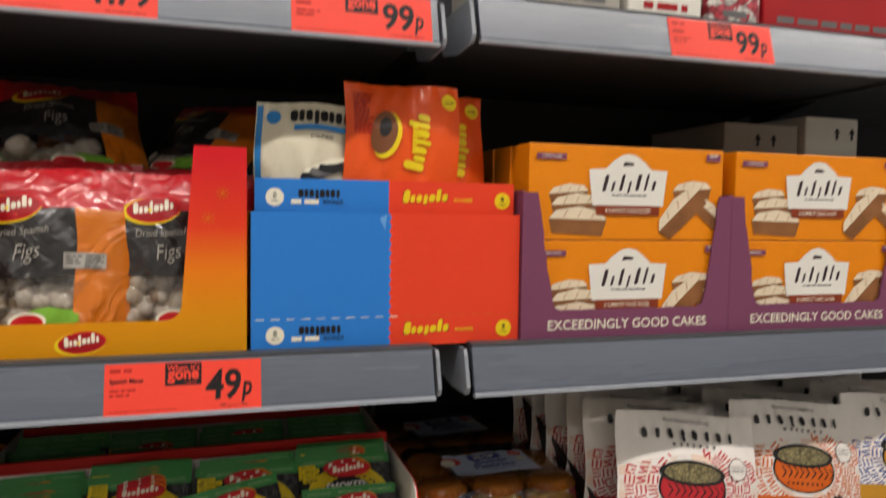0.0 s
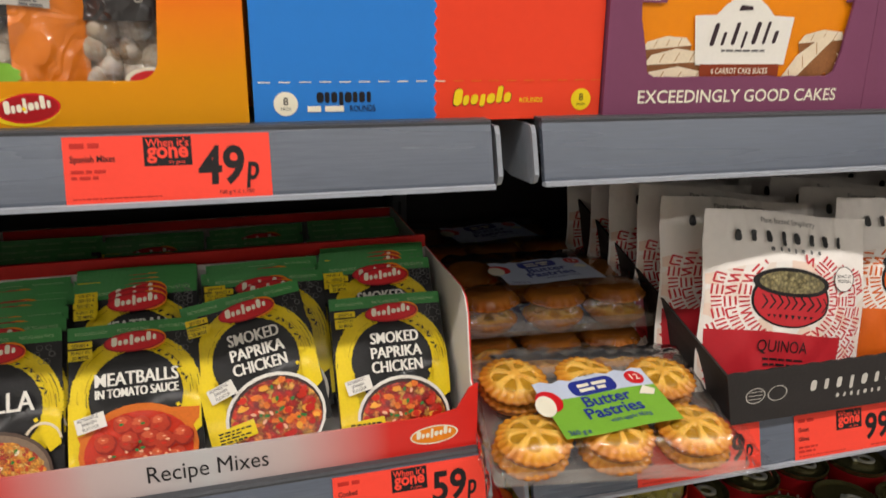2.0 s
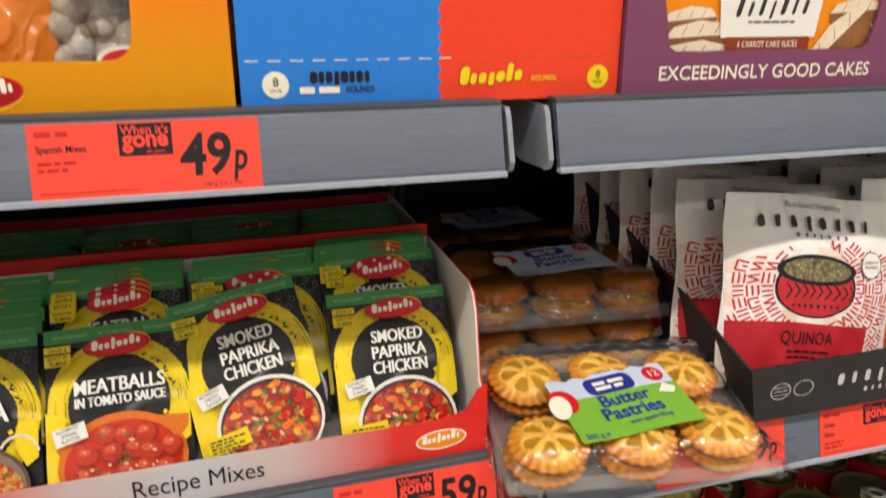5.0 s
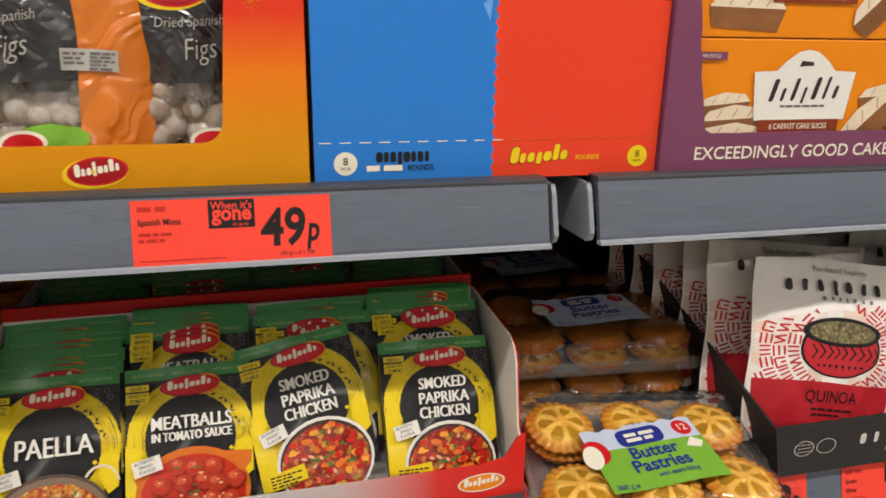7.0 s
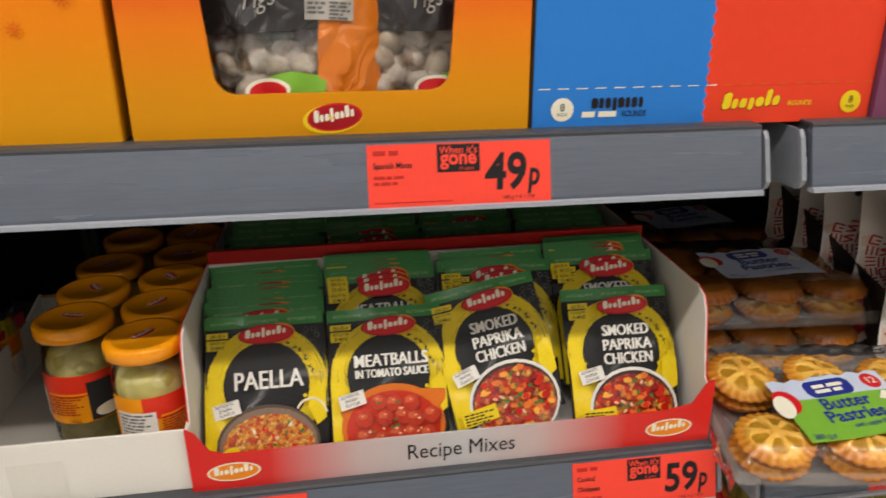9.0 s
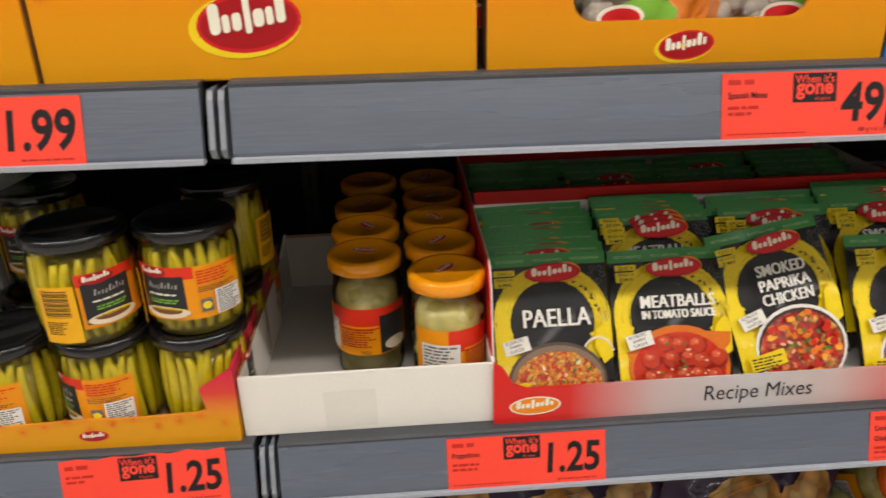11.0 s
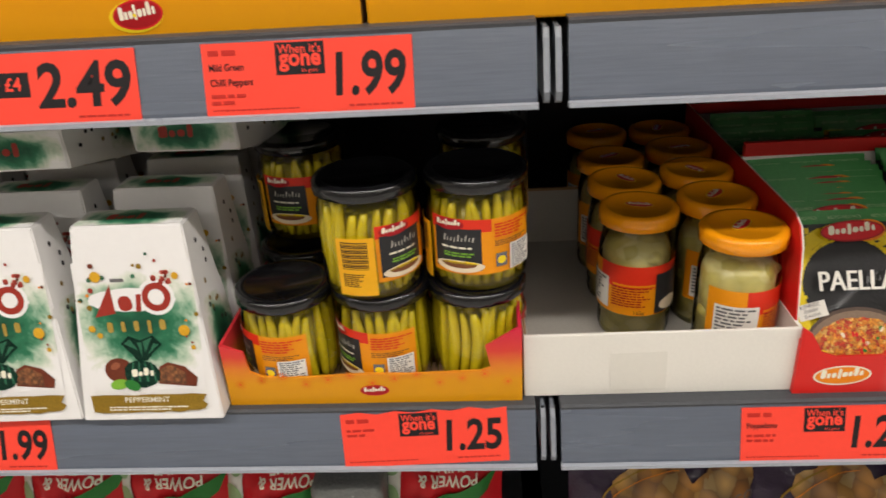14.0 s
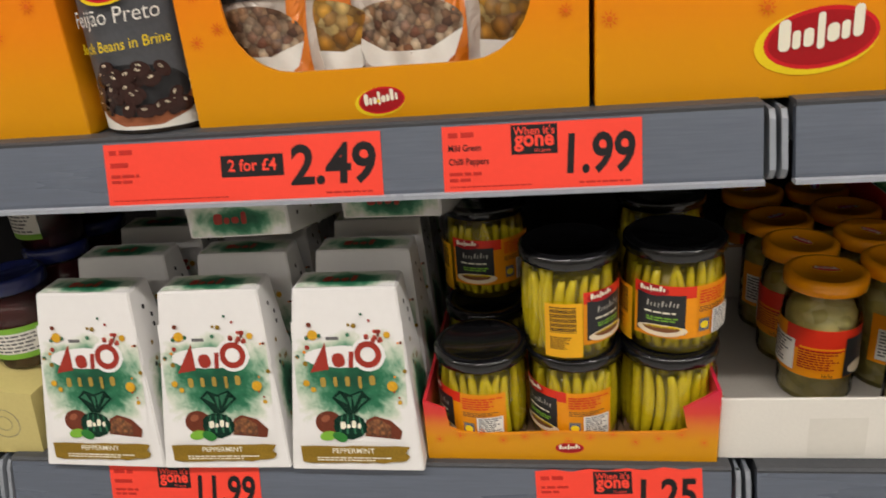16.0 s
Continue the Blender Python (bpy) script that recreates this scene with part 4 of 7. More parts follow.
# plain cartons far back on the middle shelf, and packs on the top shelf
for x0, x1, y0, h, m in ((0.74, 0.88, 1.03, 0.29, GREYCARD), (0.885, 0.99, 1.02, 0.305, WHITE)):
    c = thing("white_carton", pose(x0, y0, S2), "plain whitish carton standing far back on the shelf", "carton", "white cartons")
    part("body", boxed(0, x1 - x0, 0, 0.2, 0, h, bevel=0.002), m, c)
    p = Print()
    for k in range(2):
        u = 0.06 + k * 0.03
        p.poly([(u, h - 0.035), (u + 0.005, h - 0.035), (u + 0.005, h - 0.025), (u + 0.009, h - 0.025), (u + 0.0025, h - 0.015), (u - 0.004, h - 0.025), (u, h - 0.025)], INK)
    p.make("carton_print", c)
b = thing("green_tub", pose(0.975, 0.95, S2), "green plastic tub standing behind the cake boxes", "tub")
part("body", lathe([(0, 0), (0.04, 0), (0.043, 0.19), (0.04, 0.19)], 28), GREEN, b, "", True)
part("lid", lathe([(0.045, 0.185), (0.046, 0.20), (0.042, 0.205), (0, 0.205)], 28), paint("bright_green_lid", "2e9a3c", 0.3, 0, 0.08, 30, 0.01), b, "", True)
DOTS = lumps("red_white_dotted_wrap", ["e8e2da", "d85060", "f0ece6", "c02838"], 120, 0.4, 0.05, False)
for x0, x1, m, lab in ((0.29, 0.44, GREYCARD, "grey-white"), (0.45, 0.55, WHITE, "white"), (0.56, 0.635, DOTS, "red and white patterned"), (0.64, 0.93, DEEPRED, "deep red"), (-0.42, -0.10, GREYCARD, "grey-white"), (-0.09, 0.19, WHITE, "white")):
    c = thing("top_shelf_pack", pose(x0, 0.835, S1_EAST if x0 > 0.2 else S1), lab + " pack lying on the top shelf", "food pack", "top shelf packs")
    part("body", boxed(0, x1 - x0, 0, 0.18, 0, 0.11, bevel=0.003), m, c)
    p = Print()
    p.bars(0.02, x1 - x0 - 0.02, 0.012, 0.008, DEEPRED if m is WHITE else GREYINK, RNG, 2)
    p.make("pack_print", c)

# ---- lower shelf: recipe mixes, jars, boxes, pastries, pouches ----
SACHET = paint("black_sachet_foil", "1c1b1d", 0.34, 0, 0.15, 30, 0.06, 0.25)
SACHET_GREEN = paint("green_sachet_seal", "3f8c46", 0.4, 0, 0.12, 50, 0.06, 0.15)
PALE_GREEN = paint("pale_green_ink", "9fc08c", 0.5, 0, 0.05, 50, 0)
TRAY_RED = paint("red_tray_card", "dc2620", 0.42, 0, 0.05, 20, 0.02)
TRAY_FADE = blend("red_silver_red_tray", 0, [(0.0, "dc2620"), (0.07, "d8302a"), (0.15, "c9b3b0"), (0.24, "c4c2c2"), (0.31, "cbb4b0"), (0.40, "dc3028"), (0.484, "e02a22")], 0.38, 0.1, 0.003)
RICE = lumps("rice_dish_photo", ["ee8a1e", "f4ac38", "d8461a", "f09a2a", "c43418", "f6c060"], 330, 0.4, 0.1, False, 0.45, 0.008)
STEW = lumps("red_stew_photo", ["dc3a1a", "f0682a", "c42414", "f08a3a", "b81c12", "f6b04e", "d83018"], 165, 0.25, 0.1, False, 0.30, 0.012)
BRUSH_DARK = paint("ochre_brush_streak", "b89408", 0.34, 0, 0.10, 60, 0.02, 0.2)
GLAZE = paint("pale_glaze_photo", "f4b890", 0.3, 0, 0.1, 90, 0)
REDLABEL0 = paint("tomato_piece_photo", "c01e10", 0.3, 0, 0.2, 90, 0)
BALL = paint("meatball_photo_side", "bc3a20", 0.3, 0, 0.3, 140, 0.02)
BALL_EDGE = paint("meatball_photo_rim", "981f10", 0.3, 0, 0.3, 140, 0.02)
BALL_TOP = paint("meatball_photo_top", "d4603c", 0.3, 0, 0.25, 140, 0.02)
STEW_A = paint("paprika_chicken_photo", "ea7a2c", 0.3, 0, 0.3, 120, 0.02)
STEW_B = paint("red_pepper_photo", "d22c14", 0.3, 0, 0.25, 120, 0.02)
STEW_C = paint("golden_potato_photo", "f0a83c", 0.3, 0, 0.25, 120, 0.02)
BRUSH = paint("yellow_brush_print", "ecd012", 0.34, 0, 0.10, 60, 0.02, 0.2)


def sachet(m, title, dish, group):
    s = thing("recipe_sachet", m, "black and yellow recipe sachet, %s, green top seal" % title[0].lower(), "sachet", group)
    w, h = 0.112, 0.1375
    rg = random.Random(len(title[0]))

    def bend(u, v, n):
        bulge = 0.0045 * math.cos(math.pi * u / w) * math.sin(math.pi * min(1, max(0, v / (h * 0.92))))
        return Vector((u, -bulge - n + 0.002 * math.sin(v * 30 + u * 40), v))

    bm = bmesh.new()
    g = [[[bm.verts.new(bend(-w / 2 + w * i / 8, h * j / 10, 0) + Vector((0, 0.005 * k * math.cos(math.pi * (i / 8 - 0.5)) + k * 0.0006, 0))) for i in range(9)] for j in range(11)] for k in (0, 1)]
    for k in (0, 1):
        for j in range(10):
            for i in range(8):
                f = bm.faces.new((g[k][j][i], g[k][j][i + 1], g[k][j + 1][i + 1], g[k][j + 1][i]))
    bmesh.ops.recalc_face_normals(bm, faces=bm.faces)
    part("foil", bm, SACHET, s, "", True)
    p = Print(0.0004, 0.00009)
    p.poly(rect(-w / 2, h - 0.0118, w / 2, h), SACHET_GREEN)
    for k in range(3):
        p.text("RECYCLABLE PACK", -0.036 + k * 0.036, h - 0.0078, 0.0040, PALE_GREEN, 0.8, 0.006)
    cy = 0.071
    swirl = ((-62, 66, 0.0395, 0.0556), (112, 258, 0.0405, 0.0560))
    for a0, a1, r0, r1 in swirl:
        p.ring(0.001, cy, r0, r1, BRUSH, rg, 150, 0.012, 1.0, a0, a1)
    # dry brush hairs at the ends of the strokes
    for base, way in ((66, 1), (112, -1)):
        for k in range(11):
            r = 0.0402 + 0.0145 * k / 10
            ln = rg.uniform(4, 15)
            p.ring(0.001, cy, r, r + rg.uniform(0.0007, 0.0013), BRUSH, None, 6, 0, 1.0, base - 1 * way, base + way * ln)
    for k in range(26):
        a = rg.choice((rg.uniform(-40, 64), rg.uniform(114, 236)))
        r = rg.uniform(0.0415, 0.0545)
        p.ring(0.001, cy, r, r + rg.uniform(0.0003, 0.0006), rg.choice((SACHET, BRUSH_DARK, BRUSH_DARK)), None, 10, 0, 1.0, a, a + rg.uniform(8, 30))
    p.poly([(-w / 2 + 0.0006, 0.002), (-0.026, 0.002), (-0.036, 0.030), (-0.0405, 0.052), (-0.0410, 0.066), (-w / 2 + 0.0006, 0.070)], BRUSH)
    p.poly([(w / 2 - 0.0012, 0.036), (w / 2 - 0.0006, 0.062), (0.050, 0.070), (0.040, 0.062), (0.0385, 0.046), (0.046, 0.030)], BRUSH)
    # a leafy sprig on the upper right of the swirl
    for k in range(11):
        a = radians(8 + 5.2 * k)
        u, v = 0.001 + 0.0425 * math.cos(a), cy + 0.0425 * math.sin(a)
        p.poly(oval(u + 0.0018 * (k % 2), v, 0.0042, 0.0019, 8, a + (0.7 if k % 2 else 2.3)), SACHET if k % 3 else BRUSH, same=k > 0)
    for u, v in ((-0.040, 0.062), (0.043, 0.070), (0.036, 0.058)):
        p.poly(turned(rect(u - 0.0016, v - 0.0016, u + 0.0016, v + 0.0016), u, v, 30), BRUSH)
    lines = title
    n = len(lines)
    cx = 0.003
    # the dish
    if dish is RICE:
        p.poly(oval(cx - 0.002, 0.016, 0.094, 0.073), paint("pan_photo", "5a4a40", 0.4, 0, 0.2, 60, 0))
        p.poly(oval(cx - 0.002, 0.0155, 0.089, 0.068), paint("pan_inner_photo", "84705e", 0.4, 0, 0.2, 60, 0))
        p.poly(blob(rg, cx - 0.002, 0.0135, 0.082, 0.060, 60, 0.035), dish)
        p.ring(cx + 0.038, 0.038, 0.0135, 0.0155, ICING, None, 18, 0, 1.15, 10, 150)
        for k in range(22):
            a, r = rg.uniform(0, 6.28), rg.uniform(0, 0.026)
            p.poly(oval(cx + r * 1.3 * math.cos(a), 0.016 + r * 0.9 * math.sin(a), rg.uniform(0.003, 0.006), 0.0028, 8, a), (RED, GREEN, ICING, RED)[k % 4], same=k > 0)
        p.poly(oval(-0.036, 0.008, 0.024, 0.013, rot=0.6), YELLOW), p.poly(oval(-0.026, 0.004, 0.016, 0.010, rot=0.2), LIME)
    elif dish is BALL:
        p.poly([(-0.048, 0.040), (0.030, 0.056), (0.054, 0.054), (0.053, 0.044), (0.040, 0.030), (-0.040, 0.020)], paint("orange_pan_photo", "d8701c", 0.35, 0, 0.15, 60, 0))
        p.poly(oval(cx - 0.001, 0.023, 0.099, 0.080), paint("orange_pan_photo", "d8701c", 0.35, 0, 0.15, 60, 0))
        p.poly(oval(cx - 0.001, 0.0215, 0.090, 0.070), paint("tomato_sauce_photo", "c8321a", 0.25, 0, 0.25, 90, 0.02))
        for k in range(15):
            u, v = cx - 0.032 + 0.016 * (k % 5) + 0.006 * (k // 5 % 2) + rg.uniform(-0.003, 0.003), 0.044 - 0.0145 * (k // 5) + rg.uniform(-0.003, 0.003)
            if ((u - cx) / 0.043) ** 2 + ((v - 0.0215) / 0.033) ** 2 < 0.9:
                p.poly(blob(rg, u + 0.0008, v - 0.0012, 0.0180, 0.0168, 18, 0.05), BALL_EDGE)
                p.poly(blob(rg, u, v, 0.0162, 0.0152, 18, 0.11), BALL)
                p.poly(blob(rg, u - 0.0018, v + 0.0026, 0.0085, 0.0062, 14, 0.28), BALL_TOP)
                p.poly(blob(rg, u - 0.0030 + rg.uniform(0, 0.004), v + 0.0030, 0.0022, 0.0012, 10, 0.25), GLAZE)
                p.poly(blob(rg, u + rg.uniform(-0.004, 0.004), v - 0.003, 0.0050, 0.0022, 10, 0.3), STEW_B)
        for k in range(26):
            a, r = rg.uniform(0, 6.28), rg.uniform(0, 0.030)
            p.poly(blob(rg, cx + r * 1.3 * math.cos(a), 0.023 + r * math.sin(a), rg.uniform(0.002, 0.005), 0.0024, 8, 0.2), (GLAZE, GLAZE, REDLABEL0, GREEN)[k % 4], same=k > 0)
    else:
        p.poly(oval(cx + 0.003, 0.016, 0.0915, 0.080), WHITE)
        p.poly(oval(cx + 0.003, 0.0155, 0.086, 0.0745), paint("dark_dish_photo", "3c2a26", 0.4, 0, 0.2, 60, 0))
        p.poly(oval(cx + 0.003, 0.014, 0.083, 0.071), dish)
        for k in range(44):
            a, r = rg.uniform(0, 6.28), 0.034 * math.sqrt(rg.random())
            p.poly(blob(rg, cx + 0.003 + r * 1.1 * math.cos(a), 0.016 + r * 0.95 * math.sin(a), rg.uniform(0.005, 0.012), rg.uniform(0.004, 0.007), 12, 0.22), (STEW_A, STEW_B, STEW_C, REDLABEL0, STEW_A)[k % 5], same=False)
        for k in range(16):
            a = rg.uniform(0, 6.28)
            r = rg.uniform(0, 0.028)
            p.poly(oval(cx + r * 1.3 * math.cos(a), 0.018 + r * 0.9 * math.sin(a), rg.uniform(0.003, 0.007), 0.003, 8, a), GREEN if k % 3 else GLAZE, same=k > 0)
    p.poly(turned(rect(-0.0480, 0.0435, -0.0235, 0.0570), -0.036, 0.050, 13), WHITE)
    for k, word in enumerate(("FLAVOUR", "SPANISH", "AUTHENTIC")):
        p.text(word, -0.0365 + 0.0048 * (1 - k) * 0.25, 0.0450 + 0.0040 * k, 0.0042, INK, 0.75, 0.004, 13)
    if dish is STEW:
        p.poly(turned(rect(-0.050, 0.004, -0.014, 0.018), -0.03, 0.012, 5), BRUSH)
        p.bars(-0.047, -0.018, 0.013, 0.0016, INK, rg, 4, 1.8)
    sizes = {1: ((0.067, 0.0165, 0.064),), 2: ((0.0802, 0.0113, 0.0705), (0.0698, 0.0076, 0.0700)),
             3: ((0.0880, 0.0105, 0.0475), (0.0737, 0.0105, 0.0500), (0.0600, 0.0105, 0.0500))}[n]
    for ln, (y, cap, wide) in zip(lines, sizes):
        for du in (-0.00045, 0.0, 0.00045):
            p.fitted(ln, 0.003 + du, y, cap, wide - 0.001, WHITE, 0.002)
    p.poly(oval(0.0145, 0.1180, 0.030, 0.0190, rot=0.05), ORANGE)
    p.mark(0.0025, 0.1178, 0.0525, 0.0185, RED, CREAM, DEEPRED, 0.03)
    p.poly(rect(-w / 2 + 0.003, h - 0.021, -w / 2 + 0.023, h - 0.0155), BRUSH), p.text("SERVES 4", -w / 2 + 0.013, h - 0.0203, 0.0048, INK, 0.75, 0.006)
    p.poly(rect(-w / 2 + 0.003, h - 0.032, -w / 2 + 0.023, h - 0.0225), BRUSH), p.text("READY IN", -w / 2 + 0.013, h - 0.0262, 0.0042, INK, 0.8, 0.006), p.text("30 MINS", -w / 2 + 0.013, h - 0.031, 0.0048, INK, 0.8, 0.006)
    for k in range(7):
        p.ring(w / 2 - 0.012 + 0.006 * math.cos(k), h - 0.024 + 0.007 * math.sin(2.1 * k), 0.0022, 0.0026, GREYINK, None, 8)
    p.make("sachet_print", s, None, bend, 0.007)
    return s


def recipe_tray():
    w, d = 0.482, 0.385
    t = thing("recipe_mix_tray", SAG @ pose(-0.272, 0.822, S3 + 0.002), "red and silver card tray filled with recipe sachets", "display tray")
    lip = [(0, 0), (w, 0), (w, 0.064), (w - 0.008, 0.060), (w - 0.020, 0.040), (w - 0.045, 0.0355), (0.03, 0.0355), (0.018, 0.040), (0.008, 0.058), (0, 0.064)]
    part("front_lip", slab(lip, 0, 0.0025), TRAY_FADE, t)
    side = [(0.0025, 0), (d, 0), (d, 0.142), (0.05, 0.142), (0.036, 0.136), (0.028, 0.122), (0.016, 0.060), (0.0025, 0.050)]
    for x, outer in ((0.0, 1), (w - 0.0025, 0)):
        part("side", sheet_x(side, x, x + 0.0012), TRAY_RED if outer else WHITE, t)
        part("side_lining", sheet_x(side, x + 0.0013, x + 0.0025), WHITE if outer else TRAY_RED, t)
    part("divider", boxed(0.003, w - 0.003, 0.184, 0.187, 0.0, 0.143), WHITE, t)
    part("divider_edge", boxed(0.003, w - 0.003, 0.1825, 0.1885, 0.143, 0.157, bevel=0.001), TRAY_RED, t)
    part("back_panel", boxed(0.003, w - 0.003, d - 0.0025, d, 0, 0.142), WHITE, t)
    part("back_edge", boxed(0.003, w - 0.003, d - 0.005, d - 0.0026, 0.130, 0.142), TRAY_RED, t)
    part("base", boxed(0.003, w - 0.003, 0.003, d - 0.003, 0, 0.002), WHITE, t)
    p = Print()
    p.text("Recipe Mixes", 0.240, 0.0115, 0.0225, INK, 0.84, 0.0)
    p.make("tray_lettering", t)
    for cx in (0.037, 0.440):
        p = Print()
        p.mark(cx, 0.0175, 0.046, 0.019, ORANGE, CREAM, CREAM, 0.03)
        p.make("tray_badge", t)


recipe_tray()
GROUP = "recipe sachets in the tray"
kinds = ((("PAELLA",), RICE), (("MEATBALLS", "IN TOMATO SAUCE"), BALL), (("SMOKED", "PAPRIKA", "CHICKEN"), STEW))
first = []
for k, (title, dish) in enumerate(kinds):
    first.append(sachet(SAG @ pose((-0.208, -0.0925, 0.0255)[k], (0.852, 0.853, 0.862)[k], S3 + (0.004, 0.002, 0.019)[k], -31, (0, 0, -8.5)[k], (0, 0, 4)[k]), title, dish, GROUP))
copy_thing(first[2], SAG @ pose(0.1415, 0.853, S3 + 0.005, -31, 1, 0))
for c, (x, k, tops) in enumerate(((-0.209, 0, 9), (-0.092, 1, 5), (0.026, 2, 4), (0.143, 2, 5))):
    for j in range(tops):
        dy, dz = (0.0115 + 0.0084 * j, 0.0040 + 0.0022 * j) if c == 0 else (0.040 + 0.0085 * j, (0, 0.022, 0.022, 0.026)[c] + 0.0016 * j)
        rg = random.Random(c * 10 + j)
        copy_thing(first[k], SAG @ pose(x + rg.uniform(-0.004, 0.004), 0.854 + dy, S3 + 0.003 + dz + rg.uniform(-0.0008, 0.0008), -31 + (0 if c == 0 else rg.uniform(-0.6, 0.6)), rg.uniform(-1.0, 1.0), 0))
    for j in range(5):
        rg = random.Random(100 + c * 10 + j)
        copy_thing(first[k], SAG @ pose(x + rg.uniform(-0.003, 0.003), 1.035 + 0.016 * j, S3 + 0.006 + 0.003 * j - (0.002 if c in (1, 2) else 0), -22 + rg.uniform(-3, 3), rg.uniform(-1.5, 1.5), 0))

# ---- white carton with jars of artichokes ----
def white_carton():
    w, d, h = 0.223, 0.30, 0.061
    c = thing("white_open_carton", SAG @ pose(-0.493, 0.827, S3 + 0.002), "low white open carton, half empty, with a taped front", "carton")
    part("front_panel", boxed(0, w, 0, 0.003, 0, h, bevel=0.0008), WHITE, c)
    part("side", sheet_x([(0.003, 0), (d, 0), (d, h + 0.012), (d - 0.05, h), (0.003, h)], 0, 0.003), WHITE, c)
    part("side", sheet_x([(0.003, 0), (d, 0), (d, h + 0.012), (d - 0.05, h), (0.003, h)], w - 0.003, w), WHITE, c)
    part("side_core", sheet_x([(0.003, h), (d - 0.05, h), (d - 0.05, h + 0.0006), (0.003, h + 0.0006)], 0.0004, 0.0026), KRAFT, c)
    part("back_panel", boxed(0.003, w - 0.003, d - 0.003, d, 0, h + 0.008), GREYCARD, c)
    part("back_core", boxed(0.003, w - 0.003, d - 0.003, d, h + 0.0082, h + 0.011), KRAFT, c)
    part("base", boxed(0.003, w - 0.003, 0.003, d - 0.003, 0, 0.003), GREYCARD, c)
    p = Print()
    p.poly(turned(rect(0.072, 0.004, 0.118, 0.042), 0.09, 0.02, 1), paint("clear_tape", "e4e0d6", 0.22, 0, 0.03, 20, 0.01))
    p.make("tape", c)


def jar_parts(j, r, h, lid_r, lid_h, lid_m, neck, shoulder):
    body = [(0, 0.003), (r * 0.7, 0.0022), (r * 0.86, 0.0), (r * 0.97, 0.003), (r, 0.009), (r, shoulder), (r * 0.965, shoulder + 0.007), (neck, h - lid_h - 0.003), (neck, h - 0.003), (neck - 0.003, h - 0.002)]
    part("glass", lathe(body, 36), GLASS, j, "clear glass", True).visible_shadow = False
    prof = [(lid_r - 0.0015, h - lid_h), (lid_r, h - lid_h + 0.001), (lid_r, h - 0.0025), (lid_r - 0.002, h - 0.0004), (lid_r - 0.005, h), (lid_r * 0.80, h), (lid_r * 0.77, h - 0.0012), (0, h - 0.001)]

    def knurl(a, rr, z):
        return rr + (0.0003 * (1 if int(a * 30) % 2 else -1) if rr > lid_r - 0.0012 else 0)

    part("lid", lathe(prof, 60, knurl), lid_m, j, "", True)


ARTI = lumps("artichoke_hearts", ["dccf80", "cdbf66", "e4da98", "c0b25a"], 70, 0.3, 0.5, True, 0.75)
ORLID = paint("orange_lid_lacquer", "fca010", 0.2, 0, 0.05, 30, 0.01, 0.6)
ORLABEL = paint("orange_jar_label", "f0980e", 0.4, 0, 0.05, 40, 0.01)
REDLABEL = paint("red_jar_label", "e2351e", 0.4, 0, 0.05, 40, 0.01)


def artichoke_jar(m, lid=ORLID, what="small glass jar of artichoke hearts with an orange lid", group="jars with orange lids"):
    j = thing("artichoke_jar", m, what, "jar", group)
    r, h = 0.0335, 0.126
    rg = random.Random(3)
    bm = bmesh.new()
    for k in range(46):
        a, rr, z = rg.uniform(0, 6.28), rg.uniform(0.35, 0.74) * r, rg.uniform(0.012, 0.092)
        vs = bmesh.ops.create_icosphere(bm, subdivisions=2, radius=0.0095 * rg.uniform(0.8, 1.15))["verts"]
        for v in vs:
            v.co = Vector((v.co.x, v.co.y, v.co.z * 0.8)) + Vector((rr * math.cos(a), rr * math.sin(a), z))
    part("artichokes", bm, ARTI, j, "pale green artichoke pieces", True)
    part("brine", lathe([(0, 0.005), (r * 0.9, 0.006), (r * 0.9, 0.085), (r * 0.8, 0.094), (0, 0.1)], 28), ARTI, j, "", True)
    jar_parts(j, r, h, 0.0352, 0.0140, lid, 0.030, 0.088)
    p = Print(0.0006, 0.00025)
    p.poly(rect(-0.062, 0.020, 0.062, 0.070), ORLABEL)
    p.poly(rect(-0.030, 0.048, 0.062, 0.070), REDLABEL), p.poly(rect(-0.016, 0.0495, 0.030, 0.0515), ORLABEL)
    p.poly(rect(-0.055, 0.024, -0.020, 0.056), WHITE), p.bars(-0.053, -0.023, 0.052, 0.0018, GREYINK, rg, 8, 1.9)
    p.poly(rect(0.022, 0.022, 0.052, 0.062), SLATE), p.poly(oval(0.038, 0.030, 0.024, 0.013), ICING)
    p.bars(-0.016, 0.018, 0.048, 0.0013, DEEPRED, rg, 8, 2.0)
    p.text("165g", 0.008, 0.0225, 0.0055, INK, 0.9)
    bmesh.ops.translate(p.bm, verts=p.bm.verts, vec=(0, 0.010, 0))
    p.make("label", j, None, around(r))
    q = Print(0.0, 0.0002)
    q.mark(0, 0.002, 0.026, 0.012, RED, CREAM, YELLOW)
    q.make("lid_badge", j, None, lambda u, v, n: Vector((u, v, h - 0.001 + n)))
    return j


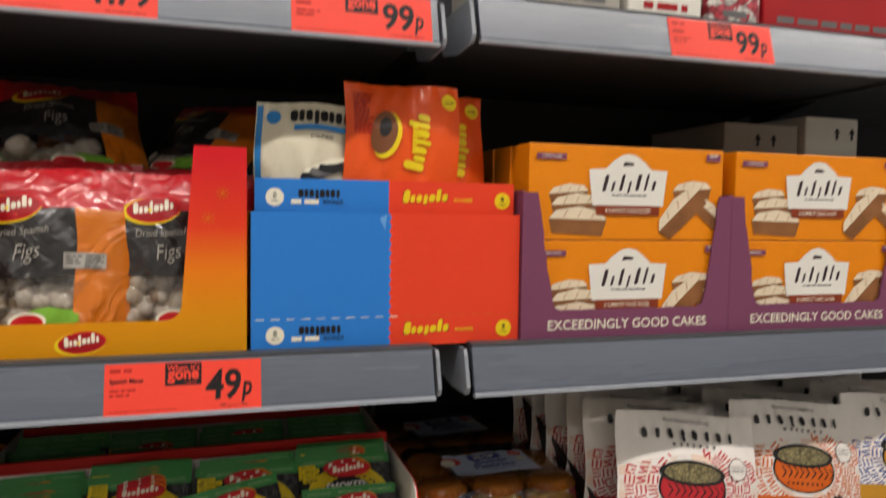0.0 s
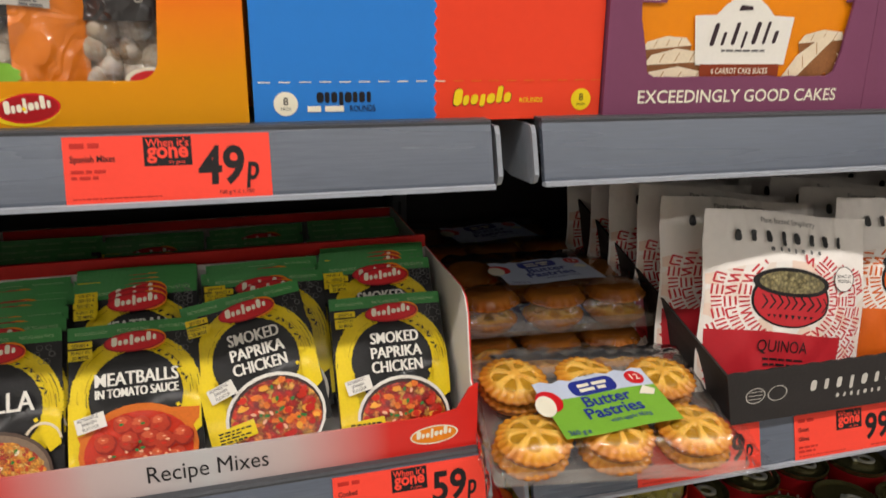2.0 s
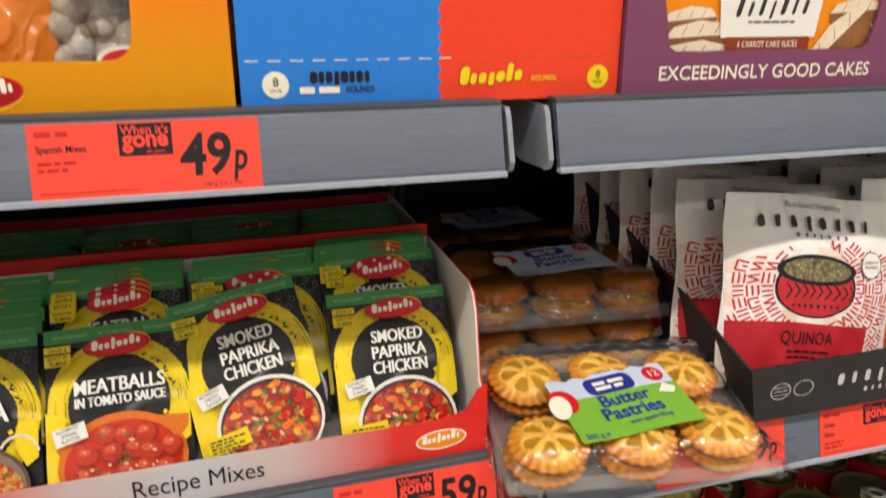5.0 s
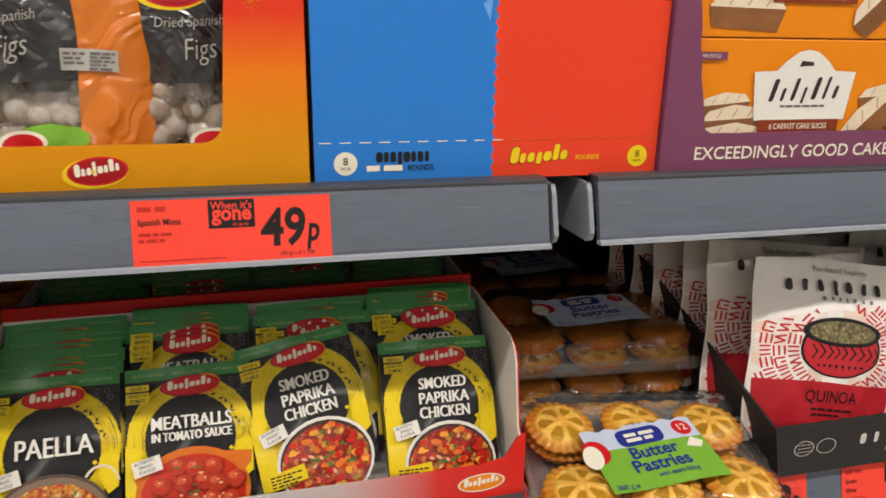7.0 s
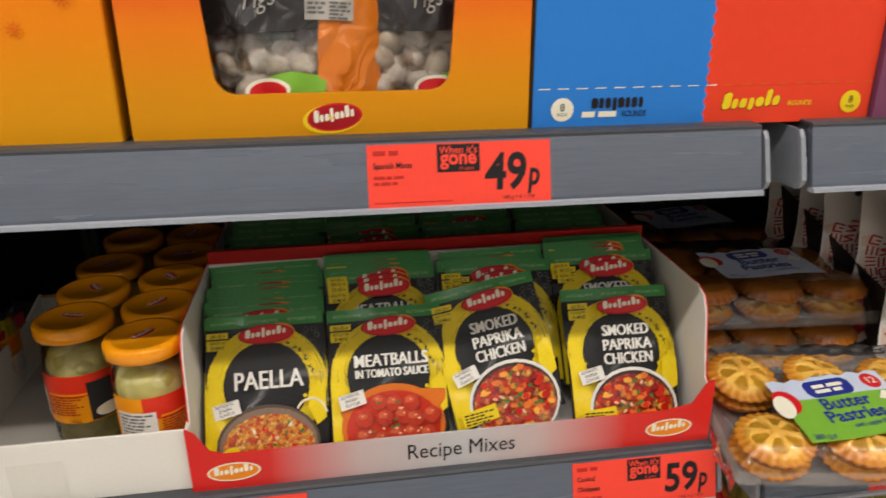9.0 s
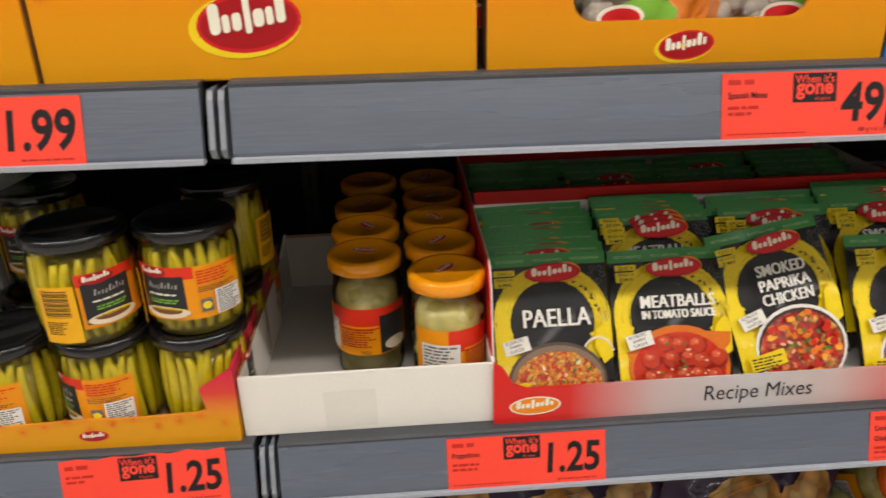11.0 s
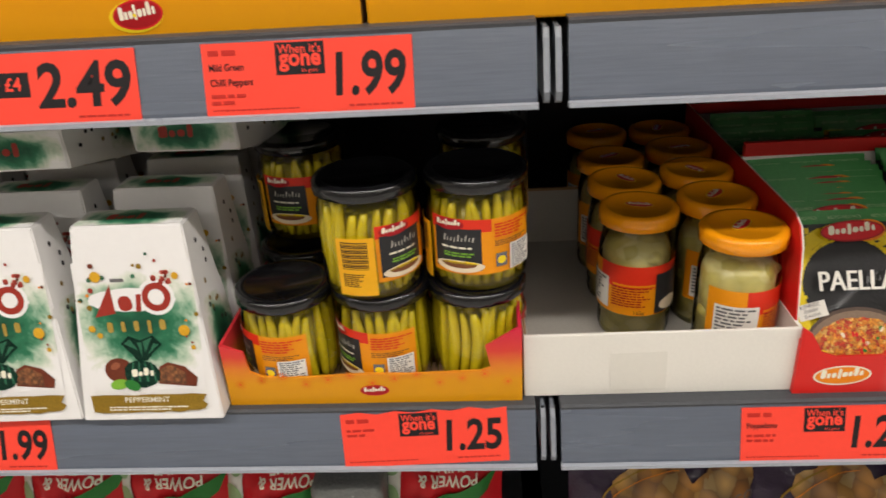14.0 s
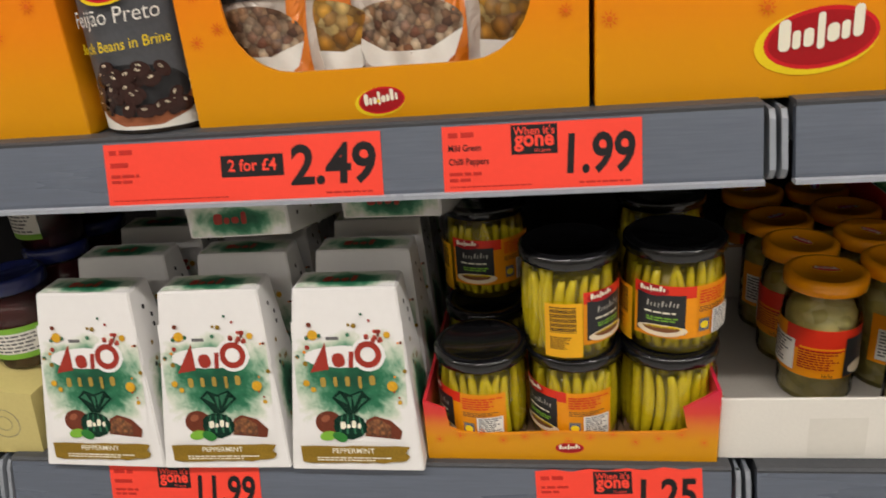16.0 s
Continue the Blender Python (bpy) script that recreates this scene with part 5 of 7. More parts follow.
white_carton()
ja = artichoke_jar(SAG @ pose(-0.307, 0.880, S3 + 0.006, 0, 0, 48))
copy_thing(ja, SAG @ pose(-0.383, 0.930, S3 + 0.006, 0, 0, -18))
for k, y in enumerate((0.949, 1.018, 1.088)):
    copy_thing(ja, SAG @ pose(-0.309, y, S3 + 0.006, 0, 0, 50 + 70 * k))
for k, y in enumerate((0.998, 1.066)):
    copy_thing(ja, SAG @ pose(-0.384 - 0.002 * k, y, S3 + 0.006, 0, 0, -60 + 90 * k))
copy_thing(ja, SAG @ pose(-0.386, 1.168, S3 + 0.002, 0, 0, 20)), copy_thing(ja, SAG @ pose(-0.312, 1.170, S3 + 0.002, 0, 0, 70))

# ---- carton of pepper jars ----
PEPPER = paint("pickled_green_pepper", "cfbb1e", 0.22, 0, 0.22, 30, 0.03, 0.3)
LIDBLACK = paint("black_lid_lacquer", "131315", 0.18, 0, 0.1, 30, 0.01, 0.6)


def pepper_jar(m):
    j = thing("pepper_jar", m, "glass jar of long green chilli peppers with a black lid", "jar", "jars of green peppers")
    r, h = 0.0405, 0.0995
    rg = random.Random(11)
    bm = bmesh.new()

    def pod(a, rr, top, thick, sway):
        rings = []
        for k in range(9):
            f = k / 8
            z = 0.006 + (top - 0.006) * f
            th = thick * (0.35 + 0.65 * math.sin(math.pi * min(0.94, 0.12 + f * 0.8)))
            aa = a + sway * math.sin(2.6 * f)
            c = Vector((rr * math.cos(aa), rr * math.sin(aa), z))
            rings.append([bm.verts.new(c + Vector((th * math.cos(q * math.pi / 3), th * math.sin(q * math.pi / 3), 0))) for q in range(6)])
        for p0, p1 in zip(rings, rings[1:]):
            for q in range(6):
                bm.faces.new((p0[q], p0[(q + 1) % 6], p1[(q + 1) % 6], p1[q]))
        bm.faces.new(rings[0][::-1]), bm.faces.new(rings[-1])

    for k in range(25):
        pod(2 * math.pi * k / 25 + rg.uniform(-0.06, 0.06), r * rg.uniform(0.79, 0.85), rg.uniform(0.074, 0.085), rg.uniform(0.0044, 0.0060), rg.uniform(-0.30, 0.30))
    for k in range(12):
        pod(2 * math.pi * k / 12, r * 0.5, rg.uniform(0.07, 0.08), 0.007, rg.uniform(-0.2, 0.2))
    part("peppers", bm, PEPPER, j, "packed pickled peppers", True)
    part("brine", lathe([(0, 0.004), (r * 0.74, 0.004), (r * 0.74, 0.072), (0, 0.072)], 24), paint("dark_brine", "a0901a", 0.2, 0, 0.2, 20, 0), j, "", True)
    jar_parts(j, r, h, 0.0412, 0.0120, LIDBLACK, 0.0375, 0.071)
    p = Print(0.0006, 0.00012)
    p.poly([(-0.046, 0.022), (0.044, 0.022), (0.044, 0.070), (-0.046, 0.072)], ORLABEL)
    p.poly([(-0.046, 0.061), (0.004, 0.060), (0.004, 0.071), (-0.046, 0.072)], REDLABEL)
    p.poly(rect(-0.043, 0.026, -0.004, 0.063), SLATE)
    p.mark(-0.030, 0.0665, 0.026, 0.010, DEEPRED, CREAM)
    p.strokes(-0.022, 0.0520, 0.026, 0.0034, GREYCARD, 9, 3, "100010", 0.2, 0.2)
    p.bars(-0.036, -0.010, 0.0455, 0.0016, CREAM, rg, 1)
    p.bars(-0.034, -0.010, 0.0405, 0.0014, LIME, rg, 2, 1.7)
    p.poly(oval(-0.022, 0.0295, 0.040, 0.011), ICING), p.poly(oval(-0.022, 0.031, 0.028, 0.006), BROWN)
    for k in range(6):
        p.poly(oval(-0.032 + 0.004 * k, 0.0325 + 0.0008 * (k % 2), 0.012, 0.0016, 8, 0.2 - 0.08 * k), BRUSH if k % 2 else GOLD, same=k > 0)
    p.bars(0.006, 0.040, 0.0655, 0.0013, REDLABEL, rg, 5, 2.0)
    p.bars(0.006, 0.036, 0.0510, 0.0009, BROWN, rg, 3, 2.0)
    p.poly(rect(0.0065, 0.0285, 0.0155, 0.0405), GREYINK), p.poly(oval(0.011, 0.0345, 0.0085, 0.0085), NAVY), p.poly(oval(0.011, 0.0345, 0.0072, 0.0072), YELLOW)
    p.poly(rect(0.018, 0.024, 0.040, 0.047), WHITE), p.bars(0.0195, 0.0385, 0.0445, 0.0012, GREYINK, rg, 10, 1.8)
    p.poly([(-0.076, 0.012), (-0.047, 0.012), (-0.047, 0.064), (-0.076, 0.063)], paint("yellow_back_label", "f2b21a", 0.4, 0, 0.05, 40, 0.01))
    for k in range(17):
        v = 0.036 + k * 0.00145
        p.poly(rect(-0.072, v, -0.052, v + (0.0010 if k % 3 else 0.0005)), INK, same=k > 0)
    p.bars(-0.072, -0.056, 0.031, 0.0009, INK, rg, 7, 2.0)
    bmesh.ops.translate(p.bm, verts=p.bm.verts, vec=(0, -0.004, 0))
    p.make("label", j, None, around(r))
    for ob in j.children:
        ob.data.transform(Matrix.Diagonal((1.02, 1.02, 0.97, 1)))
    return j


def pepper_tray():
    w, d = 0.252, 0.26
    t = thing("pepper_jar_carton", pose(-0.747, 0.821, S3_WEST + 0.002), "low amber and red cut-down carton holding pepper jars", "display tray")
    FADE = blend("amber_to_red_tray", 2, [(0.0, "d8960a"), (0.026, "e09a10"), (0.040, "e2822a"), (0.054, "dc4438"), (0.075, "d62844")], 0.42, 0.1, 0.008)
    pts = [(0, 0), (w, 0), (w, 0.072), (w - 0.002, 0.073), (w - 0.030, 0.055), (w - 0.026, 0.034), (w - 0.034, 0.031), (0.16, 0.029), (0.12, 0.030), (0.07, 0.0275), (0.032, 0.029), (0.022, 0.034), (0.019, 0.054), (0, 0.062)]
    part("front_panel", slab(pts, 0, 0.0028), FADE, t)
    part("side", boxed(0, 0.0028, 0.003, d, 0, 0.062), FADE, t)
    part("side", boxed(w - 0.0028, w, 0.003, d, 0, 0.072), FADE, t)
    part("back_panel", boxed(0.003, w - 0.003, d - 0.003, d, 0, 0.07), KRAFT, t)
    part("base", boxed(0.003, w - 0.003, 0.003, d - 0.003, 0, 0.003), KRAFT, t)
    p = Print()
    p.mark(0.127, 0.0135, 0.025, 0.011, DEEPRED, CREAM, RED)
    suns(p, [(0.012 + 0.019 * k, 0.022 + 0.004 * (k % 3)) for k in range(13)], 0.005)
    p.make("tray_print", t)


pepper_tray()
jp = pepper_jar(pose(-0.613, 0.868, S3_WEST + 0.0038, 0, 0, -18))
for x, y, z, rz in ((-0.697, 0.866, 0.0038, -30), (-0.531, 0.870, 0.0038, 130), (-0.617, 0.864, 0.1005, 79), (-0.529, 0.874, 0.1005, 11), (-0.697, 0.952, 0.0038, 40), (-0.613, 0.954, 0.0038, 60),
                    (-0.530, 0.956, 0.0038, -40), (-0.697, 0.982, 0.1005, 20), (-0.524, 0.985, 0.1005, 160), (-0.697, 1.036, 0.0038, 0), (-0.613, 1.038, 0.0038, 90), (-0.530, 1.040, 0.0038, 45)):
    copy_thing(jp, pose(x, y, S3_WEST + z, 0, 0, rz))

# ---- mint chocolate boxes ----
CHOCBOX = paint("white_chocolate_box", "eeecea", 0.4, 0, 0.02, 20, 0.01, 0.1)
DGREEN = lumps("green_watercolour_print", ["1c4a34", "2c6a4a", "1a4432", "44805f"], 60, 0.45, 0.02, True, 0.85, 0.03)
DARKFOIL = paint("dark_green_foil", "12382a", 0.25, 0.4, 0.3, 60, 0.1)
CHOC = paint("milk_chocolate_print", "6e3422", 0.35, 0, 0.2, 70, 0)
CHOCIN = lumps("bubbly_chocolate_print", ["8a5230", "a86e42", "6a3a22"], 300, 0.45, 0.05)
BUBBLE = paint("golden_bubble_print", "d8a428", 0.4, 0, 0.25, 90, 0)
LOGORED = paint("brick_red_print", "9c3226", 0.45, 0, 0.15, 90, 0)


PINKFOIL = paint("pink_bubble_print", "c8584a", 0.4, 0, 0.2, 90, 0)
GOLDINK = paint("dull_gold_ink", "b89a48", 0.35, 0.2, 0.2, 70, 0)
FOILGREEN = paint("light_green_foil", "3c7a5c", 0.25, 0.3, 0.3, 60, 0.1)


def wash(name, axes, mid, size, paper="eeecea", seed=0.0):
    """Watercolour print: a soft-edged green cloud on white card, darker and blotchy in the middle."""
    m, t, b = nodes_of(name)
    N, L = t.nodes.new, t.links.new
    tc, sep, nz, fine = N("ShaderNodeTexCoord"), N("ShaderNodeSeparateXYZ"), N("ShaderNodeTexNoise"), N("ShaderNodeTexNoise")
    L(tc.outputs["Object"], sep.inputs[0])
    parts = []
    for ax, c, r in zip(axes, mid, size):
        ma = N("ShaderNodeMath")
        ma.operation = "SUBTRACT"
        ma.inputs[1].default_value = c
        dv = N("ShaderNodeMath")
        dv.operation = "DIVIDE"
        dv.inputs[1].default_value = r
        L(sep.outputs[ax], ma.inputs[0]), L(ma.outputs[0], dv.inputs[0])
        parts.append(dv)
    cb = N("ShaderNodeCombineXYZ")
    L(parts[0].outputs[0], cb.inputs[0]), L(parts[1].outputs[0], cb.inputs[1])
    ln = N("ShaderNodeVectorMath")
    ln.operation = "LENGTH"
    L(cb.outputs[0], ln.inputs[0])
    for q, sc, dt in ((nz, 42, 6), (fine, 150, 4)):
        q.inputs["Scale"].default_value, q.inputs["Detail"].default_value, q.inputs["Distortion"].default_value = sc, dt, 0.8
        L(tc.outputs["Object"], q.inputs["Vector"])
    add = N("ShaderNodeMath")
    add.operation = "MULTIPLY_ADD"
    add.inputs[1].default_value = 0.95
    L(nz.outputs["Fac"], add.inputs[0]), L(ln.outputs["Value"], add.inputs[2])
    add2 = N("ShaderNodeMath")
    add2.operation = "MULTIPLY_ADD"
    add2.inputs[1].default_value = 0.30
    L(fine.outputs["Fac"], add2.inputs[0]), L(add.outputs[0], add2.inputs[2])
    mr = N("ShaderNodeMapRange")
    mr.inputs[1].default_value, mr.inputs[2].default_value = 0.55, 1.70
    L(add2.outputs[0], mr.inputs[0])
    cr = N("ShaderNodeValToRGB")
    el = cr.color_ramp.elements
    stops = ((0.0, "153e2e"), (0.30, "1f5a40"), (0.50, "2f7352"), (0.62, "6a9a7c"), (0.74, "b4c8b0"), (0.88, "dde0d2"), (1.0, paper))
    while len(el) < len(stops):
        el.new(0.5)
    for e, (pos, hx) in zip(el, stops):
        e.position, e.color = pos, (*lin(hx), 1)
    L(mr.outputs[0], cr.inputs[0]), L(cr.outputs[0], b.inputs["Base Color"])
    b.inputs["Roughness"].default_value, b.inputs["Specular IOR Level"].default_value = 0.45, 0.25
    return m


WASH = wash("green_watercolour_front", (0, 2), (0.001, 0.084), (0.056, 0.045))
WASH_SIDE = wash("green_watercolour_side", (1, 2), (0.048, 0.060), (0.028, 0.036))
WASH_TOP = wash("green_watercolour_top", (0, 1), (0.0, 0.052), (0.046, 0.0190))


def choc_box(m):
    b = thing("mint_chocolate_box", m, "tapered white chocolate box with green watercolour print", "chocolate box", "mint chocolate boxes")
    h, wb, wt = 0.166, 0.0615, 0.0465
    y0b, y1b, y0t, y1t = 0.0, 0.080, 0.037, 0.071
    bm = bmesh.new()
    lo = [bm.verts.new(c) for c in ((-wb, y0b, 0), (wb, y0b, 0), (wb, y1b, 0), (-wb, y1b, 0))]
    hi = [bm.verts.new(c) for c in ((-wt, y0t, h), (wt, y0t, h), (wt, y1t, h), (-wt, y1t, h))]
    bm.faces.new(lo[::-1]), bm.faces.new(hi)
    for k in range(4):
        bm.faces.new((lo[k], lo[(k + 1) % 4], hi[(k + 1) % 4], hi[k]))
    bmesh.ops.bevel(bm, geom=bm.edges[:], offset=0.0012, segments=2, affect="EDGES")
    part("carton", bm, CHOCBOX, b)
    tilt = math.degrees(math.atan2(y0t, h))
    rg = random.Random(2)
    p = Print(0.0005, 0.00006)
    p.poly(rect(-0.050, 0.028, 0.050, 0.140), WASH)
    p.poly(blob(rg, -0.004, 0.108, 0.074, 0.020, 60, 0.03), CHOCBOX)
    p.ring(0.0178, 0.1100, 0.0040, 0.0155, CHOCBOX, None, 26)
    # the brand's name as plain slanting wedges, an oval and a ring
    for k, pts in enumerate(([(-0.036, 0.0935), (-0.0185, 0.0965), (-0.0205, 0.1215)], [(-0.0006, 0.0978), (0.0036, 0.0982), (0.0052, 0.1130), (0.0008, 0.1125)])):
        p.poly(pts, LOGORED, same=k > 0)
    p.poly(turned(round_rect(-0.0150, 0.0985, -0.0035, 0.1115, 0.005), -0.009, 0.105, 12), LOGORED)
    p.ring(0.0178, 0.1100, 0.0068, 0.0122, LOGORED, rg, 26, 0.015)
    for k in range(16):
        p.poly(oval(0.0235 + rg.uniform(-0.007, 0.007), 0.1265 + rg.uniform(-0.006, 0.008), 0.0036, 0.0036, 9), (LOGORED, PINKFOIL)[k % 2], same=k > 0)
    p.poly(rect(-0.019, 0.1235, -0.0075, 0.1265), GREYINK)
    p.strokes(-0.002, 0.0808, 0.056, 0.0092, GOLDINK, 5, 2, "0", 0.16, 0.0)
    p.poly([(-0.018, 0.070), (-0.011, 0.077), (-0.001, 0.073), (0.010, 0.077), (0.017, 0.069), (0.008, 0.061), (0.003, 0.055), (-0.006, 0.055), (-0.010, 0.061)], DARKFOIL)
    for k, pts in enumerate(([(-0.015, 0.070), (-0.010, 0.074), (-0.004, 0.064)], [(0.001, 0.072), (0.009, 0.075), (0.002, 0.062)], [(0.010, 0.070), (0.014, 0.069), (0.004, 0.060)], [(-0.004, 0.071), (0.0, 0.071), (-0.001, 0.058)])):
        p.poly(pts, FOILGREEN, same=k > 0)
    p.poly(oval(-0.0225, 0.0465, 0.025, 0.022), CHOC), p.poly(oval(-0.0255, 0.0505, 0.009, 0.006, 12, 0.5), paint("lit_chocolate_print", "9a5a40", 0.35, 0, 0.2, 70, 0))
    p.poly([(0.010, 0.034), (0.042, 0.031), (0.044, 0.039), (0.034, 0.049), (0.020, 0.053), (0.012, 0.049)], CHOC)
    p.poly([(0.011, 0.035), (0.034, 0.033), (0.034, 0.044), (0.022, 0.051), (0.013, 0.047)], CHOCIN)
    p.poly(blob(rg, -0.003, 0.043, 0.031, 0.025, 30, 0.05), DARKFOIL)
    for k in range(4):
        p.poly(turned([(-0.014 + 0.007 * k, 0.036), (-0.012 + 0.007 * k, 0.036), (-0.009 + 0.005 * k, 0.054), (-0.010 + 0.005 * k, 0.054)], -0.003, 0.043, 0), FOILGREEN, same=k > 0)
    p.strokes(-0.002, 0.0415, 0.020, 0.0040, CREAM, 4, 6, "1010", 0.3)
    p.poly(oval(-0.024, 0.034, 0.016, 0.009, rot=0.2), LIME), p.poly(oval(-0.013, 0.033, 0.014, 0.009, rot=-0.4), GREEN)
    ban = [(-0.050, 0.009)] + [(-0.050 + 0.1 * k / 12, 0.0085 + rg.uniform(-0.0012, 0.0012)) for k in range(1, 12)] + [(0.047, 0.011), (0.050, 0.015), (0.046, 0.018), (0.050, 0.024)] + [(0.050 - 0.1 * k / 8, 0.0245 + rg.uniform(-0.0008, 0.0008)) for k in range(1, 8)] + [(-0.051, 0.024)]
    p.poly(ban, GOLD)
    p.text("PEPPERMINT", -0.002, 0.0175, 0.0068, CREAM, 1.05, 0.006)
    p.bars(-0.036, 0.034, 0.0125, 0.0012, CREAM, rg, 2, 1.9)
    for k in range(46):
        a = rg.uniform(0, 6.28)
        rr = rg.uniform(0.6, 1.1)
        x, y = 0.002 + 0.052 * rr * math.cos(a), 0.098 + 0.046 * rr * math.sin(a)
        if abs(x) < 0.05 and 0.03 < y < 0.150 and (y > 0.126 or abs(x) > 0.036):
            d = rg.choice((0.002, 0.0028, 0.004, 0.0045, 0.0028, 0.0065 if rg.random() < 0.4 else 0.002))
            p.poly(oval(x, y, d, d, 10), (LOGORED, GOLD, DGREEN, ORANGE, CHOC)[k % 5], same=k > 0)
    for k, (x, y, d) in enumerate(((-0.0307, 0.1285, 0.0092), (0.038, 0.081, 0.0095), (-0.034, 0.078, 0.005), (0.036, 0.128, 0.006), (-0.040, 0.084, 0.006), (0.044, 0.066, 0.004))):
        p.poly(oval(x, y, d, d, 16), BUBBLE, same=k > 0)
    p.make("front_print", b, pose(0, 0, 0, -tilt, 0, 0))
    # dark splash and dots on the sloping side, green oval on top
    q = Print(0.0005, 0.00006)
    q.poly(rect(0.020, 0.026, 0.074, 0.100), WASH_SIDE)
    for k in range(16):
        q.poly(oval(rg.uniform(0.03, 0.066), rg.uniform(0.03, 0.15), 0.004, 0.005, 9), INK if k % 3 else GOLD, same=k > 0)
    side = Matrix(((0, 1, 0, wb), (1, 0, 0, 0), (0, 0, 1, 0), (0, 0, 0, 1)))
    lean = math.degrees(math.atan2(wb - wt, h))
    q.make("side_print", b, Matrix.Translation((wb, 0, 0)) @ pose(0, 0, 0, 0, -lean, 0) @ pose(0, 0, 0, 0, 0, 90))
    t = Print(0.0005, 0.00006)
    t.poly(rect(-0.044, 0.0385, 0.044, 0.0695), WASH_TOP)
    t.strokes(-0.006, 0.0500, 0.032, 0.0060, LOGORED, 4, 3, "1001", 0.3)
    t.make("top_print", b, None, lambda u, v, n: Vector((u, v, h + n)))
    return b


bx = choc_box(pose(-0.810, 0.804, S3_WEST + 0.001))
for c, x in enumerate((-0.810, -0.9345, -1.0595)):
    for r in range(5):
        if (c, r) != (0, 0):
            copy_thing(bx, pose(x + 0.002 * ((c + r) % 3 - 1) - 0.003 * r, 0.804 + 0.0825 * r, S3_WEST + 0.001, 0, 0, (0.0, 1.5, -1.0)[(c + 2 * r) % 3]))
copy_thing(bx, pose(-0.916, 1.038, S3_WEST + 0.1685, 90, 0, 3))
copy_thing(bx, pose(-0.769, 1.074, S3_WEST + 0.1685, 90, 0, -2))

# pale yellow box and dark jars with blue lids beside them
yb = thing("pale_yellow_box", pose(-1.222, 0.823, S3_WEST + 0.001), "pale yellow low card box with a line drawing", "box")
part("carton", slab([(0, 0), (0.086, 0), (0.094, 0.068), (0.03, 0.076), (0, 0.072)], 0, 0.10), paint("pale_yellow_card", "cfc07c", 0.5, 0, 0.05, 30, 0.02), yb)
p = Print()
p.ring(0.055, 0.035, 0.016, 0.0166, GREYINK, None, 24), p.ring(0.055, 0.035, 0.008, 0.0085, GREYINK, None, 18)
p.make("line_print", yb)
BLUELID = paint("dark_blue_lid", "222a5c", 0.25, 0, 0.1, 30, 0.01, 0.3)
JAM = paint("dark_red_preserve", "3c1014", 0.12, 0, 0.2, 30, 0, 0.4)


def jam_jar(m):
    j = thing("jam_jar", m, "jar of dark red preserve with a blue lid", "jar", "jars with blue lids")
    part("preserve", lathe([(0, 0.002), (0.030, 0.002), (0.032, 0.06), (0.026, 0.076), (0, 0.076)], 28), JAM, j, "", True)
    jar_parts(j, 0.0335, 0.096, 0.033, 0.015, BLUELID, 0.029, 0.058)
    p = Print(0.0006, 0.00025)
    p.poly(rect(-0.04, 0.014, 0.04, 0.048), LIME), p.poly(rect(-0.012, 0.02, 0.04, 0.042), WHITE), p.bars(-0.008, 0.034, 0.038, 0.002, GREYINK, RNG, 5, 2)
    p.make("label", j, None, around(0.0335))
    return j


jj = jam_jar(pose(-1.165, 0.888, S3_WEST + 0.075))
for x, y, z in ((-1.165, 0.965, 0.075), (-1.165, 1.04, 0.075), (-1.24, 0.90, 0.075), (-1.165, 0.965, 0.172), (-1.165, 1.04, 0.172)):
    copy_thing(jj, pose(x, y, S3_WEST + z, 0, 0, 40 * x))
yb2 = thing("pale_yellow_box", pose(-1.28, 0.86, S3_WEST + 0.001), "pale yellow low card box under the blue-lidded jars", "box")
part("carton", boxed(0, 0.148, 0.065, 0.25, 0, 0.0735, bevel=0.002), paint("pale_yellow_card", "cfc07c"), yb2)

# ---- pastries ----
CRUST = blend("baked_crust", 2, [(0.0, "a06228"), (0.009, "b06c26"), (0.0135, "a85e1a"), (0.0165, "cc8428"), (0.0195, "e8aa40"), (0.0225, "f4c860"), (0.029, "dc9634")], 0.26, 0.4, 0.006, 0.07)
FILLING = paint("apple_filling", "b88c28", 0.1, 0, 0.30, 80, 0.03, 0.5)
# whitish plastic, its pale share raised to stand in for reflections
TRAYCLEAR = milky("cloudy_tray", "d8d2c8", 0.26)


